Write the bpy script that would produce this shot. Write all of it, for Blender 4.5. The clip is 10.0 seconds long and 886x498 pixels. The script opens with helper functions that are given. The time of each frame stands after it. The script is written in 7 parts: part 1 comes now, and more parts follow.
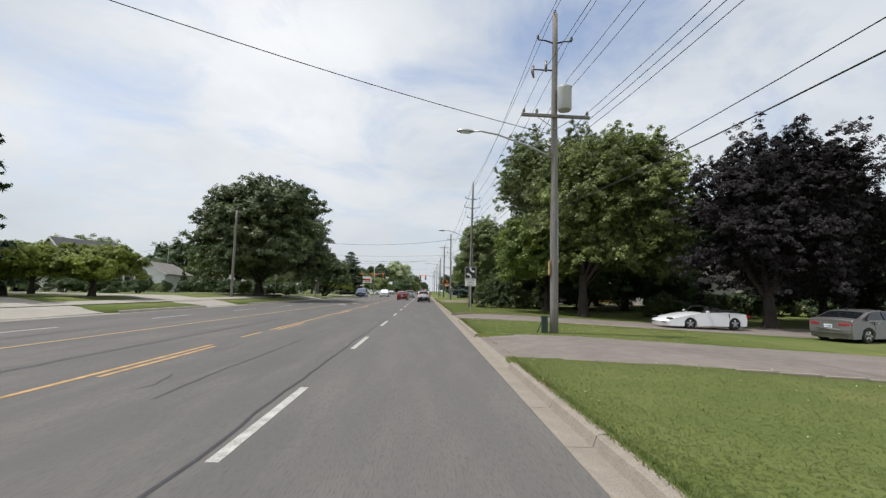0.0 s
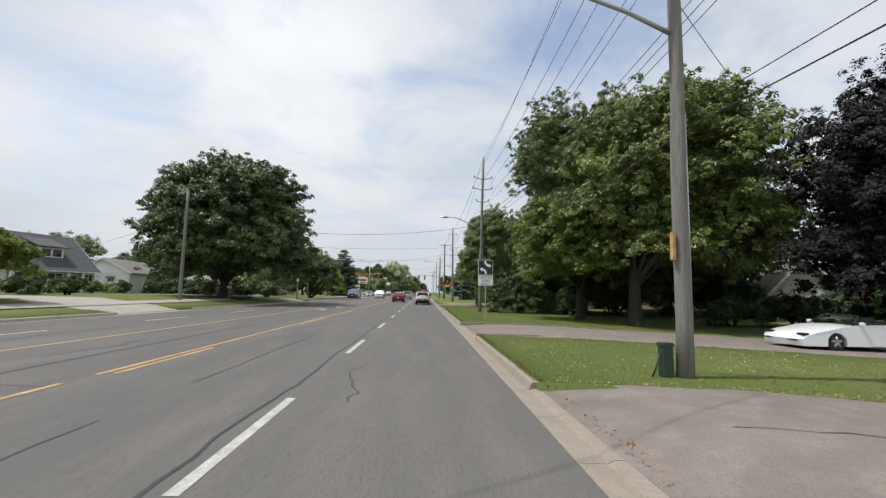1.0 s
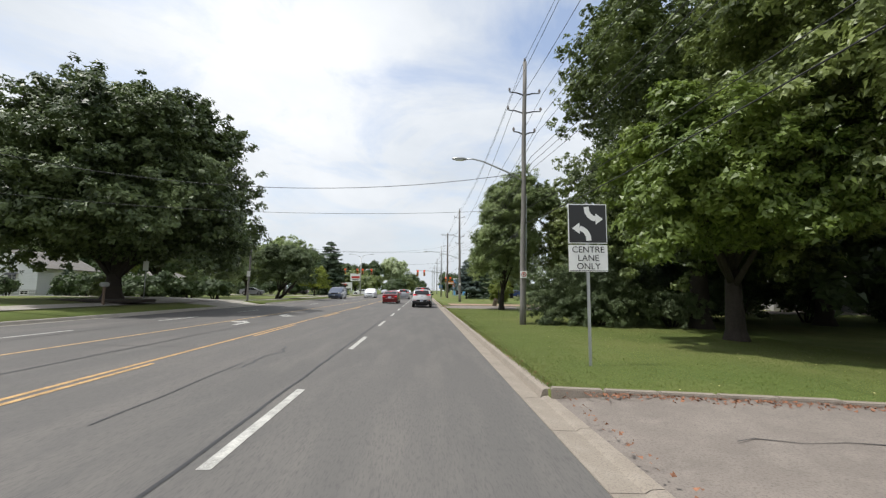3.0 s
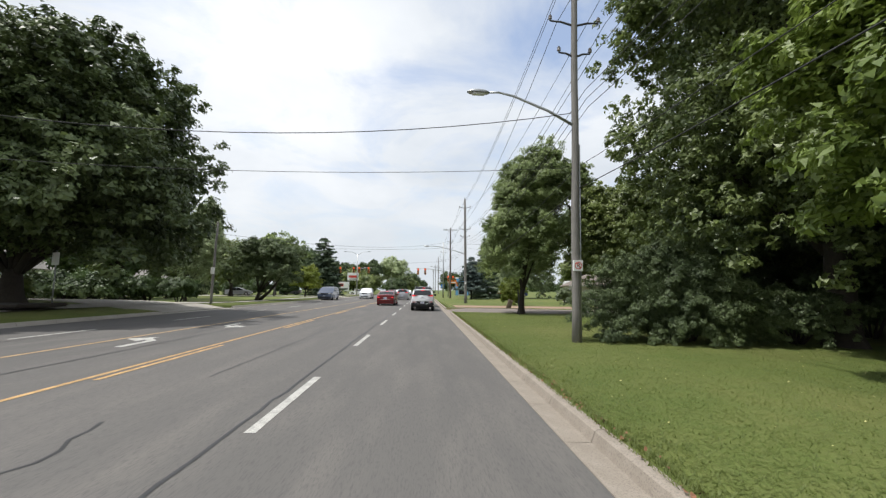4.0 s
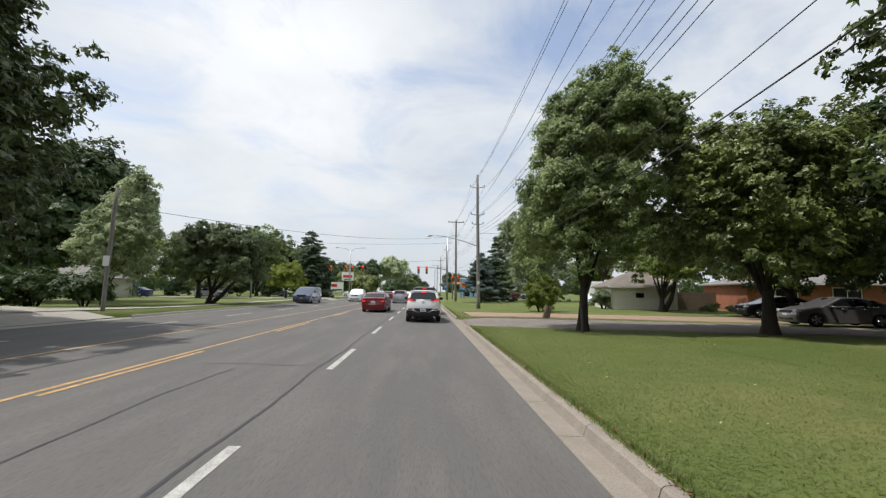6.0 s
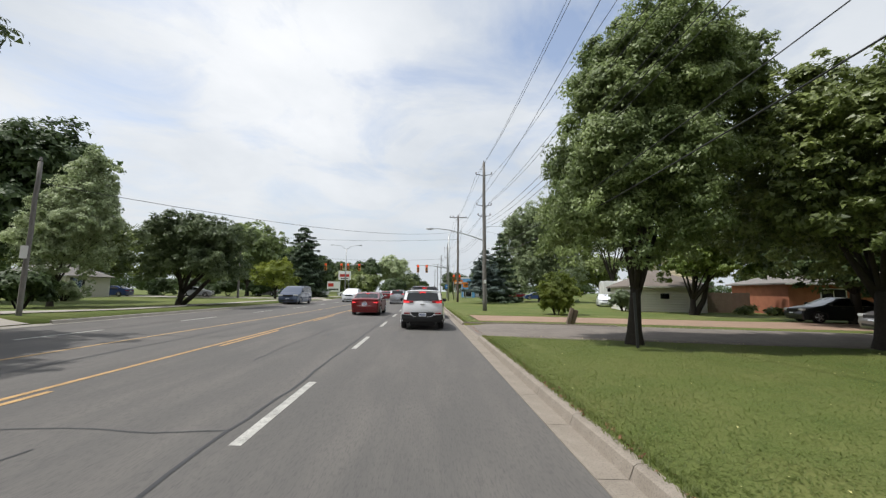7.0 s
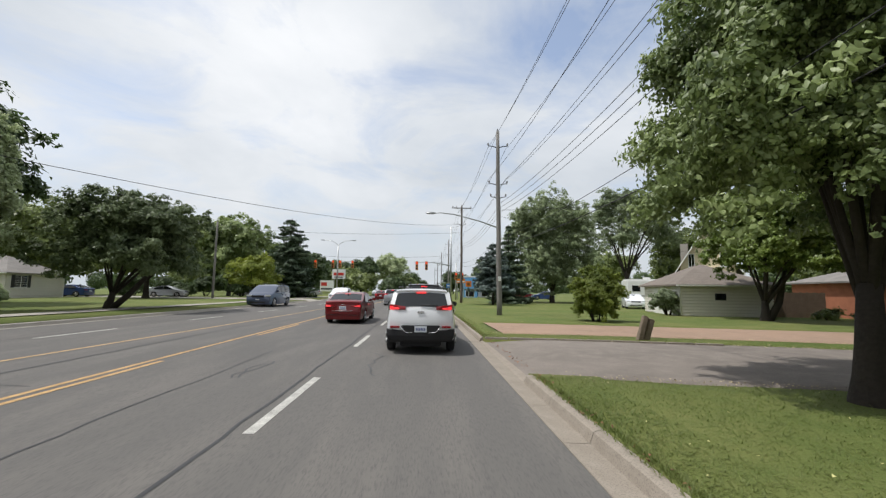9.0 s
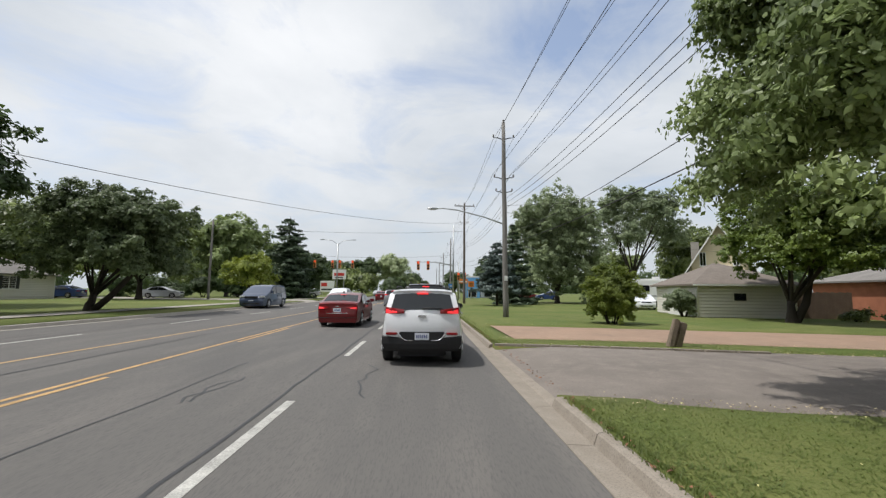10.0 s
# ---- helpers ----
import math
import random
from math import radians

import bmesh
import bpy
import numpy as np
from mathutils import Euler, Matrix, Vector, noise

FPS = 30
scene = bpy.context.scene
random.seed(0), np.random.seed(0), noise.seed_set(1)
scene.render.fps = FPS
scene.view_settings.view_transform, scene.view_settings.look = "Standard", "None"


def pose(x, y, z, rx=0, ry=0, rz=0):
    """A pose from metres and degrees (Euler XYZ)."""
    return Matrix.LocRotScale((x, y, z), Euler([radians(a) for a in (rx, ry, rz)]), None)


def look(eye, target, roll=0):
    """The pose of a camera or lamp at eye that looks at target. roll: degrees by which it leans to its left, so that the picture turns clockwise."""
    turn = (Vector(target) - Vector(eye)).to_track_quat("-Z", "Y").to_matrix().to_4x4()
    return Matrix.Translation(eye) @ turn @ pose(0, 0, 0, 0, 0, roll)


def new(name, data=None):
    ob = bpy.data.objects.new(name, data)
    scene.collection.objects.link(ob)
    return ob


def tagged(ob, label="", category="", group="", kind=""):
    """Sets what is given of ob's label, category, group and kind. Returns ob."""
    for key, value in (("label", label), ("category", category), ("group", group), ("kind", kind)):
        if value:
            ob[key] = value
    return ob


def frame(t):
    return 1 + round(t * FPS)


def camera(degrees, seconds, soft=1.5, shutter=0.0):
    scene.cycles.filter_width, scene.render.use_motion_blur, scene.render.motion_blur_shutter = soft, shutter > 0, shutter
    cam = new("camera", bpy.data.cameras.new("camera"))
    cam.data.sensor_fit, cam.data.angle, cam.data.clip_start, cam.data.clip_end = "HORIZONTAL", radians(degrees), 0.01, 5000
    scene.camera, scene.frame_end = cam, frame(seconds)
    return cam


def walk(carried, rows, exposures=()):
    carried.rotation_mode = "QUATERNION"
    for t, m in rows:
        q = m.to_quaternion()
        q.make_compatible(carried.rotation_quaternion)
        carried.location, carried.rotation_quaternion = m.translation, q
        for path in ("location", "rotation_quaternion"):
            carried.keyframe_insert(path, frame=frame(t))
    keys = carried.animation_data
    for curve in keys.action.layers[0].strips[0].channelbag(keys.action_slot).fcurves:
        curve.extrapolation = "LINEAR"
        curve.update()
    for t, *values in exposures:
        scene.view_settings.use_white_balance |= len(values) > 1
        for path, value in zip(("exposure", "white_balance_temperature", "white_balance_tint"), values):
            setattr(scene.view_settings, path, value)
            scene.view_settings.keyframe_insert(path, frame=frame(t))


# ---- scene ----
cam = camera(95.0, 10.0, soft=1.3)
EYE = 1.62
# seconds, metres along the road, pitch, yaw, roll
ROWS = [
    (0, 0.00, 5.96, -2.63, -0.89),
    (0.5, 4.13, 6.03, -2.67, -0.83),
    (1, 7.89, 6.11, -2.79, -0.88),
    (1.5, 11.62, 6.12, -2.84, -0.81),
    (2, 15.24, 6.06, -2.85, -0.70),
    (2.5, 18.69, 5.90, -2.86, -0.54),
    (4, 28.45, 5.77, -2.74, -0.30),
    (4.5, 31.35, 5.76, -2.65, -0.19),
    (5, 34.03, 5.82, -2.64, -0.24),
    (5.5, 36.48, 5.98, -2.56, -0.43),
    (7, 42.77, 5.96, -2.60, -0.64),
    (7.5, 44.75, 6.02, -2.48, -0.72),
    (8, 46.44, 6.00, -2.59, -0.75),
    (8.5, 48.23, 5.95, -2.66, -0.63),
    (9, 49.42, 5.90, -2.67, -0.64),
    (9.5, 50.30, 5.88, -2.56, -0.69),
    (10, 50.96, 5.95, -2.43, -0.53),
]
walk(cam, [(t, pose(0, y, EYE, 90 + p, r, w)) for t, y, p, w, r in ROWS],
     [(t, e, 6370, 10) for t, e in ((0, -0.06), (1.5, 0.0), (2.5, 0.10), (4, 0.15), (4.75, 0.15), (5.5, 0.08), (7, 0.0), (8.5, -0.02), (10, -0.06))])

# ---- light ----
SUN_DIR = Vector((-0.40, -0.05, 0.90)).normalized()
sun_data = bpy.data.lights.new("sun", "SUN")
sun_data.energy, sun_data.angle, sun_data.color = 3.5, radians(0.8), (1.0, 0.965, 0.91)
sun = new("sun", sun_data)
sun.matrix_world = look(SUN_DIR * 100, (0, 0, 0))

world = bpy.data.worlds.new("world")
scene.world = world
world.use_nodes = True
wn, wl = world.node_tree.nodes, world.node_tree.links
wn.clear()


def wnode(kind, **kw):
    n = wn.new(kind)
    for k, v in kw.items():
        n.inputs[k].default_value = v
    return n


w_out = wn.new("ShaderNodeOutputWorld")
w_bg = wn.new("ShaderNodeBackground")
w_sky = wn.new("ShaderNodeTexSky")
w_sky.sky_type, w_sky.sun_disc = "NISHITA", False
w_sky.sun_elevation = math.asin(SUN_DIR.z)
w_sky.sun_rotation = math.atan2(SUN_DIR.x, SUN_DIR.y)
w_sky.dust_density = 2.0
w_gain = wn.new("ShaderNodeVectorMath")
w_gain.operation = "SCALE"
w_gain.inputs["Scale"].default_value = 0.20
wl.new(w_sky.outputs[0], w_gain.inputs[0])
w_co = wn.new("ShaderNodeTexCoord")
w_sep = wn.new("ShaderNodeSeparateXYZ")
wl.new(w_co.outputs["Generated"], w_sep.inputs[0])


def wmath(op, a, b=None, c=None, clamp=False):
    n = wn.new("ShaderNodeMath")
    n.operation, n.use_clamp = op, clamp
    for i, v in enumerate((a, b, c)):
        if isinstance(v, (int, float)):
            n.inputs[i].default_value = v
        elif v is not None:
            wl.new(v, n.inputs[i])
    return n.outputs[0]


w_h = wn.new("ShaderNodeMath")
w_h.operation = "MAXIMUM"
w_h.inputs[1].default_value = 0.0
wl.new(w_sep.outputs["Z"], w_h.inputs[0])
# cloud layer seen from below: a flat sheet high over the land
w_h2 = wmath("ADD", w_h.outputs[0], 0.22)
w_flat = wn.new("ShaderNodeCombineXYZ")
wl.new(wmath("DIVIDE", w_sep.outputs["X"], w_h2), w_flat.inputs[0])
wl.new(wmath("DIVIDE", w_sep.outputs["Y"], w_h2), w_flat.inputs[1])
w_n1 = wnode("ShaderNodeTexNoise", Scale=1.9, Detail=9.0, Roughness=0.60, Distortion=0.6)
w_n2 = wnode("ShaderNodeTexNoise", Scale=0.75, Detail=7.0, Roughness=0.55, Distortion=0.3)
w_map2 = wn.new("ShaderNodeMapping")
w_map2.inputs["Location"].default_value = (3.3, 1.7, 0.5)
wl.new(w_flat.outputs[0], w_map2.inputs[0])
wl.new(w_flat.outputs[0], w_n1.inputs["Vector"])
wl.new(w_map2.outputs[0], w_n2.inputs["Vector"])
# slopes of the view towards the end of the road: across, up
w_fwd = wmath("MAXIMUM", w_sep.outputs["Y"], 0.15)
w_uv = wn.new("ShaderNodeCombineXYZ")
wl.new(wmath("DIVIDE", w_sep.outputs["X"], w_fwd), w_uv.inputs[0])
wl.new(wmath("DIVIDE", w_h.outputs[0], w_fwd), w_uv.inputs[1])
w_n3 = wnode("ShaderNodeTexNoise", Scale=3.2, Detail=6.0, Roughness=0.6)
wl.new(w_uv.outputs[0], w_n3.inputs["Vector"])
w_warp = wn.new("ShaderNodeVectorMath")
w_warp.operation = "MULTIPLY_ADD"
w_warp.inputs[1].default_value = (0.34, 0.22, 0.0)
wl.new(w_n3.outputs["Color"], w_warp.inputs[0])
wl.new(w_uv.outputs[0], w_warp.inputs[2])


def cloud_spot(u, v, ru, rv):
    """A soft-edged gap or bank in the cloud, centred on a slope across and up."""
    m = wn.new("ShaderNodeMapping")
    m.vector_type = "TEXTURE"
    m.inputs["Location"].default_value, m.inputs["Scale"].default_value = (u + 0.17, v + 0.11, 0.0), (ru, rv, 1e3)
    wl.new(w_warp.outputs[0], m.inputs[0])
    ln = wn.new("ShaderNodeVectorMath")
    ln.operation = "LENGTH"
    wl.new(m.outputs[0], ln.inputs[0])
    r = wn.new("ShaderNodeMapRange")
    r.interpolation_type = "SMOOTHSTEP"
    r.inputs["From Min"].default_value, r.inputs["From Max"].default_value = 0.0, 1.0
    r.inputs["To Min"].default_value, r.inputs["To Max"].default_value = 1.0, 0.0
    wl.new(ln.outputs["Value"], r.inputs["Value"])
    return r.outputs[0]


w_cov = wmath("MULTIPLY_ADD", w_n1.outputs[0], 2.3, -0.22)
for u, v, ru, rv, k in ((-0.04, 0.56, 0.36, 0.12, -0.34), (0.42, 0.68, 0.46, 0.26, -0.62), (-0.72, 0.47, 0.34, 0.16, -0.25), (-0.35, 0.62, 0.55, 0.24, 0.35)):
    w_cov = wmath("MULTIPLY_ADD", cloud_spot(u, v, ru, rv), k, w_cov)
w_cover = wmath("MINIMUM", wmath("MAXIMUM", w_cov, 0.24), 1.0)
w_tone = wmath("MULTIPLY_ADD", cloud_spot(-0.35, 0.62, 0.85, 0.42), 0.26, w_n2.outputs[0])
w_ramp = wn.new("ShaderNodeValToRGB")
w_ramp.color_ramp.elements[0].position, w_ramp.color_ramp.elements[0].color = 0.36, (0.68, 0.725, 0.775, 1)
w_ramp.color_ramp.elements[1].position, w_ramp.color_ramp.elements[1].color = 0.74, (1.03, 1.04, 1.05, 1)
wl.new(w_tone, w_ramp.inputs[0])
w_mix = wn.new("ShaderNodeMix")
w_mix.data_type = "RGBA"
wl.new(w_cover, w_mix.inputs["Factor"])
wl.new(w_gain.outputs[0], w_mix.inputs["A"])
wl.new(w_ramp.outputs[0], w_mix.inputs["B"])
# hazy band low over the horizon
w_hz = wn.new("ShaderNodeMapRange")
w_hz.inputs["From Min"].default_value, w_hz.inputs["From Max"].default_value = 0.02, 0.32
w_hz.inputs["To Min"].default_value, w_hz.inputs["To Max"].default_value = 0.85, 0.0
wl.new(w_h.outputs[0], w_hz.inputs["Value"])
w_mix2 = wn.new("ShaderNodeMix")
w_mix2.data_type = "RGBA"
wl.new(w_hz.outputs[0], w_mix2.inputs["Factor"])
wl.new(w_mix.outputs["Result"], w_mix2.inputs["A"])
w_mix2.inputs["B"].default_value = (0.665, 0.705, 0.735, 1)
wl.new(w_mix2.outputs["Result"], w_bg.inputs[0])
w_bg.inputs[1].default_value = 0.96
wl.new(w_bg.outputs[0], w_out.inputs[0])


# ---- materials ----
def mat_base(name):
    m = bpy.data.materials.new(name)
    m.use_nodes = True
    nt = m.node_tree
    b = nt.nodes["Principled BSDF"]
    return m, nt, b


def link(nt, a, b):
    nt.links.new(a, b)


def mat(name, color, rough=0.6, metal=0.0, var=0.12, scale=3.0, fine=40.0, bump=0.0, island=0.0, obj_random=0.0, coat=0.0, spec=0.5, stain=0.0):
    """Surface with two scales of variation and a fine relief; lengths in metres."""
    m, nt, b = mat_base(name)
    b.inputs["Roughness"].default_value, b.inputs["Metallic"].default_value = rough, metal
    b.inputs["Coat Weight"].default_value = coat
    b.inputs["Coat Roughness"].default_value = 0.05
    b.inputs["Specular IOR Level"].default_value = spec
    co = nt.nodes.new("ShaderNodeTexCoord")
    n1 = nt.nodes.new("ShaderNodeTexNoise")
    n1.inputs["Scale"].default_value, n1.inputs["Detail"].default_value = scale, 6.0
    n2 = nt.nodes.new("ShaderNodeTexNoise")
    n2.inputs["Scale"].default_value, n2.inputs["Detail"].default_value = fine, 3.0
    link(nt, co.outputs["Object"], n1.inputs["Vector"])
    link(nt, co.outputs["Object"], n2.inputs["Vector"])
    add = nt.nodes.new("ShaderNodeMath")
    add.operation = "ADD"
    link(nt, n1.outputs[0], add.inputs[0])
    link(nt, n2.outputs[0], add.inputs[1])
    rng = nt.nodes.new("ShaderNodeMapRange")
    rng.inputs["From Min"].default_value, rng.inputs["From Max"].default_value = 0.6, 1.4
    rng.inputs["To Min"].default_value, rng.inputs["To Max"].default_value = 1 - var, 1 + var
    link(nt, add.outputs[0], rng.inputs["Value"])
    last = rng.outputs[0]
    for amount, kind, sock in ((island, "ShaderNodeNewGeometry", "Random Per Island"), (obj_random, "ShaderNodeObjectInfo", "Random")):
        if amount:
            g = nt.nodes.new(kind)
            r2 = nt.nodes.new("ShaderNodeMapRange")
            r2.inputs["To Min"].default_value, r2.inputs["To Max"].default_value = 1 - amount, 1 + amount
            link(nt, g.outputs[sock], r2.inputs["Value"])
            mul = nt.nodes.new("ShaderNodeMath")
            mul.operation = "MULTIPLY"
            link(nt, last, mul.inputs[0])
            link(nt, r2.outputs[0], mul.inputs[1])
            last = mul.outputs[0]
    vm = nt.nodes.new("ShaderNodeVectorMath")
    vm.operation = "SCALE"
    vm.inputs[0].default_value = color
    link(nt, last, vm.inputs["Scale"])
    link(nt, vm.outputs[0], b.inputs["Base Color"])
    if bump:
        bp = nt.nodes.new("ShaderNodeBump")
        bp.inputs["Strength"].default_value, bp.inputs["Distance"].default_value = 0.6, bump
        link(nt, n2.outputs[0], bp.inputs["Height"])
        link(nt, bp.outputs[0], b.inputs["Normal"])
    return m


def leaf_mat(name, dark, light, trans=0.40, gloss=0.55):
    m, nt, b = mat_base(name)
    g = nt.nodes.new("ShaderNodeNewGeometry")
    co = nt.nodes.new("ShaderNodeTexCoord")
    n = nt.nodes.new("ShaderNodeTexNoise")
    n.inputs["Scale"].default_value, n.inputs["Detail"].default_value = 0.45, 3.0
    link(nt, co.outputs["Object"], n.inputs["Vector"])
    av = nt.nodes.new("ShaderNodeMath")
    av.operation = "MULTIPLY_ADD"
    av.inputs[1].default_value = 0.30
    link(nt, g.outputs["Random Per Island"], av.inputs[0])
    sh = nt.nodes.new("ShaderNodeMath")
    sh.operation = "MULTIPLY_ADD"
    sh.inputs[1].default_value, sh.inputs[2].default_value = 1.35, -0.32
    link(nt, n.outputs[0], sh.inputs[0])
    link(nt, sh.outputs[0], av.inputs[2])
    r = nt.nodes.new("ShaderNodeValToRGB")
    r.color_ramp.elements[0].color, r.color_ramp.elements[1].color = (*dark, 1), (*light, 1)
    r.color_ramp.elements[0].position, r.color_ramp.elements[1].position = 0.1, 0.9
    link(nt, av.outputs[0], r.inputs[0])
    link(nt, r.outputs[0], b.inputs["Base Color"])
    b.inputs["Roughness"].default_value = gloss
    b.inputs["Specular IOR Level"].default_value = 0.5
    t = nt.nodes.new("ShaderNodeBsdfTranslucent")
    link(nt, r.outputs[0], t.inputs[0])
    mx = nt.nodes.new("ShaderNodeMixShader")
    mx.inputs[0].default_value = trans
    link(nt, b.outputs[0], mx.inputs[1])
    link(nt, t.outputs[0], mx.inputs[2])
    link(nt, mx.outputs[0], nt.nodes["Material Output"].inputs[0])
    return m


def ground_mat(name, colors, scales=(0.12, 1.3, 30.0), rough=0.9, bump=0.01, stretch=(1, 1, 1)):
    """Ground cover: three tones mixed by wide, middle and fine noise."""
    m, nt, b = mat_base(name)
    co = nt.nodes.new("ShaderNodeTexCoord")
    mp = nt.nodes.new("ShaderNodeMapping")
    mp.inputs["Scale"].default_value = stretch
    link(nt, co.outputs["Object"], mp.inputs[0])
    ns = []
    for s in scales:
        n = nt.nodes.new("ShaderNodeTexNoise")
        n.inputs["Scale"].default_value, n.inputs["Detail"].default_value, n.inputs["Roughness"].default_value = s, 8.0, 0.62
        link(nt, mp.outputs[0], n.inputs["Vector"])
        ns.append(n)
    prev = None
    for n, c, lo, hi in ((ns[0], colors[1], 0.40, 0.66), (ns[1], colors[2], 0.45, 0.72), (ns[2], colors[3], 0.48, 0.72)):
        r = nt.nodes.new("ShaderNodeMapRange")
        r.inputs["From Min"].default_value, r.inputs["From Max"].default_value = lo, hi
        r.inputs["To Max"].default_value = 0.85
        link(nt, n.outputs[0], r.inputs["Value"])
        x = nt.nodes.new("ShaderNodeMix")
        x.data_type = "RGBA"
        link(nt, r.outputs[0], x.inputs["Factor"])
        if prev is None:
            x.inputs["A"].default_value = (*colors[0], 1)
        else:
            link(nt, prev, x.inputs["A"])
        x.inputs["B"].default_value = (*c, 1)
        prev = x.outputs["Result"]
    link(nt, prev, b.inputs["Base Color"])
    b.inputs["Roughness"].default_value = rough
    b.inputs["Specular IOR Level"].default_value = 0.3
    bp = nt.nodes.new("ShaderNodeBump")
    bp.inputs["Strength"].default_value, bp.inputs["Distance"].default_value = 0.7, bump
    link(nt, ns[2].outputs[0], bp.inputs["Height"])
    link(nt, bp.outputs[0], b.inputs["Normal"])
    return m


def glass_mat(name, tint=(0.02, 0.025, 0.028), rough=0.03):
    m, nt, b = mat_base(name)
    b.inputs["Base Color"].default_value = (*tint, 1)
    b.inputs["Roughness"].default_value = rough
    b.inputs["Specular IOR Level"].default_value = 0.6
    return m


def glow_mat(name, color, strength):
    m, nt, b = mat_base(name)
    b.inputs["Base Color"].default_value = (*color, 1)
    b.inputs["Roughness"].default_value = 0.25
    b.inputs["Emission Color"].default_value = (*color, 1)
    b.inputs["Emission Strength"].default_value = strength
    return m


M_ASPHALT = ground_mat("asphalt", ((0.133, 0.125, 0.116), (0.110, 0.105, 0.099), (0.166, 0.153, 0.139), (0.088, 0.084, 0.081)), scales=(0.25, 1.6, 55.0), rough=0.85, bump=0.004, stretch=(1, 0.16, 1))
M_DRIVE = ground_mat("driveway_asphalt", ((0.220, 0.190, 0.165), (0.160, 0.138, 0.120), (0.265, 0.232, 0.20), (0.115, 0.100, 0.09)), scales=(0.4, 2.2, 45.0), rough=0.9, bump=0.006)
M_BRICKPATH = ground_mat("worn_path", ((0.345, 0.232, 0.165), (0.27, 0.19, 0.138), (0.375, 0.265, 0.195), (0.20, 0.15, 0.11)), scales=(0.5, 2.6, 40.0), rough=0.95, bump=0.006)
M_GRASS = ground_mat("lawn_grass", ((0.096, 0.134, 0.028), (0.195, 0.186, 0.066), (0.074, 0.112, 0.023), (0.140, 0.154, 0.048)), scales=(0.13, 0.9, 24.0), rough=0.95, bump=0.03)
M_FARGRASS = ground_mat("far_grass", ((0.10, 0.14, 0.04), (0.13, 0.16, 0.05), (0.08, 0.12, 0.03), (0.14, 0.16, 0.06)), scales=(0.02, 0.2, 3.0), rough=0.95, bump=0.02)
M_CONCRETE = ground_mat("concrete", ((0.29, 0.25, 0.205), (0.22, 0.19, 0.155), (0.35, 0.305, 0.255), (0.16, 0.14, 0.115)), scales=(0.5, 3.0, 50.0), rough=0.9, bump=0.004)
M_CONCRETE_L = ground_mat("pale_concrete", ((0.36, 0.33, 0.285), (0.30, 0.275, 0.235), (0.40, 0.37, 0.325), (0.25, 0.23, 0.20)), scales=(0.5, 3.0, 50.0), rough=0.9, bump=0.004)
M_WHITELINE = mat("worn_white_paint", (0.42, 0.41, 0.375), 0.8, var=0.5, scale=6.0, fine=60.0)
M_YELLOW = mat("worn_yellow_paint", (0.44, 0.275, 0.115), 0.8, var=0.5, scale=5.0, fine=60.0)
M_YELLOW_FADED = mat("faded_yellow_paint", (0.42, 0.285, 0.145), 0.85, var=0.5, scale=5.0, fine=60.0)
M_TAR = mat("tar_seal", (0.035, 0.035, 0.036), 0.6, var=0.3, scale=3.0)
M_POLE = ground_mat("weathered_grey_wood", ((0.225, 0.212, 0.195), (0.165, 0.155, 0.142), (0.28, 0.265, 0.245), (0.105, 0.098, 0.088)), scales=(1.5, 9.0, 60.0), rough=0.9, bump=0.006, stretch=(1, 1, 0.05))
M_POLE_DARK = mat("brown_creosoted_wood", (0.13, 0.105, 0.085), 0.9, var=0.3, scale=1.2, fine=25.0, bump=0.004)
M_STEEL = mat("galvanised_steel", (0.42, 0.43, 0.43), 0.45, metal=0.8, var=0.12)
M_IRON = mat("dark_iron", (0.06, 0.06, 0.06), 0.6, metal=0.3, var=0.2)
M_PORC = mat("grey_porcelain", (0.22, 0.20, 0.19), 0.25, var=0.1)
M_TRANSF = mat("pale_grey_enamel", (0.50, 0.51, 0.50), 0.45, var=0.12, scale=2.0)
M_WIRE = mat("black_cable", (0.03, 0.03, 0.032), 0.6, var=0.1)
M_BARK = mat("grey_brown_bark", (0.040, 0.032, 0.025), 0.95, var=0.4, scale=1.5, fine=18.0, bump=0.03)
M_BARK_DARK = mat("dark_furrowed_bark", (0.032, 0.025, 0.019), 0.95, var=0.4, scale=1.5, fine=18.0, bump=0.03)
M_LEAF_MAPLE = leaf_mat("maple_leaf", (0.036, 0.062, 0.014), (0.315, 0.375, 0.112), 0.34, 0.44)
M_LEAF_CRAB = leaf_mat("crabapple_leaf", (0.050, 0.078, 0.030), (0.215, 0.270, 0.118), 0.40)
M_LEAF_LIGHT = leaf_mat("bright_maple_leaf", (0.075, 0.125, 0.022), (0.26, 0.335, 0.070), 0.4, 0.44)
M_LEAF_DARK = leaf_mat("dark_green_leaf", (0.024, 0.048, 0.014), (0.115, 0.165, 0.052), 0.3)
M_LEAF_OAK = leaf_mat("broad_maple_leaf", (0.022, 0.042, 0.014), (0.160, 0.208, 0.068), 0.24, 0.50)
M_LEAF_BROAD = leaf_mat("large_maple_leaf", (0.028, 0.052, 0.014), (0.235, 0.292, 0.088), 0.30, 0.46)
M_LEAF_PALE = leaf_mat("pale_maple_leaf", (0.20, 0.26, 0.115), (0.64, 0.70, 0.43), 0.46)
M_LEAF_YELLOW = leaf_mat("yellow_green_leaf", (0.12, 0.17, 0.02), (0.36, 0.40, 0.06), 0.42)
M_LEAF_OLIVE = leaf_mat("olive_grey_leaf", (0.12, 0.158, 0.070), (0.43, 0.50, 0.28), 0.42)
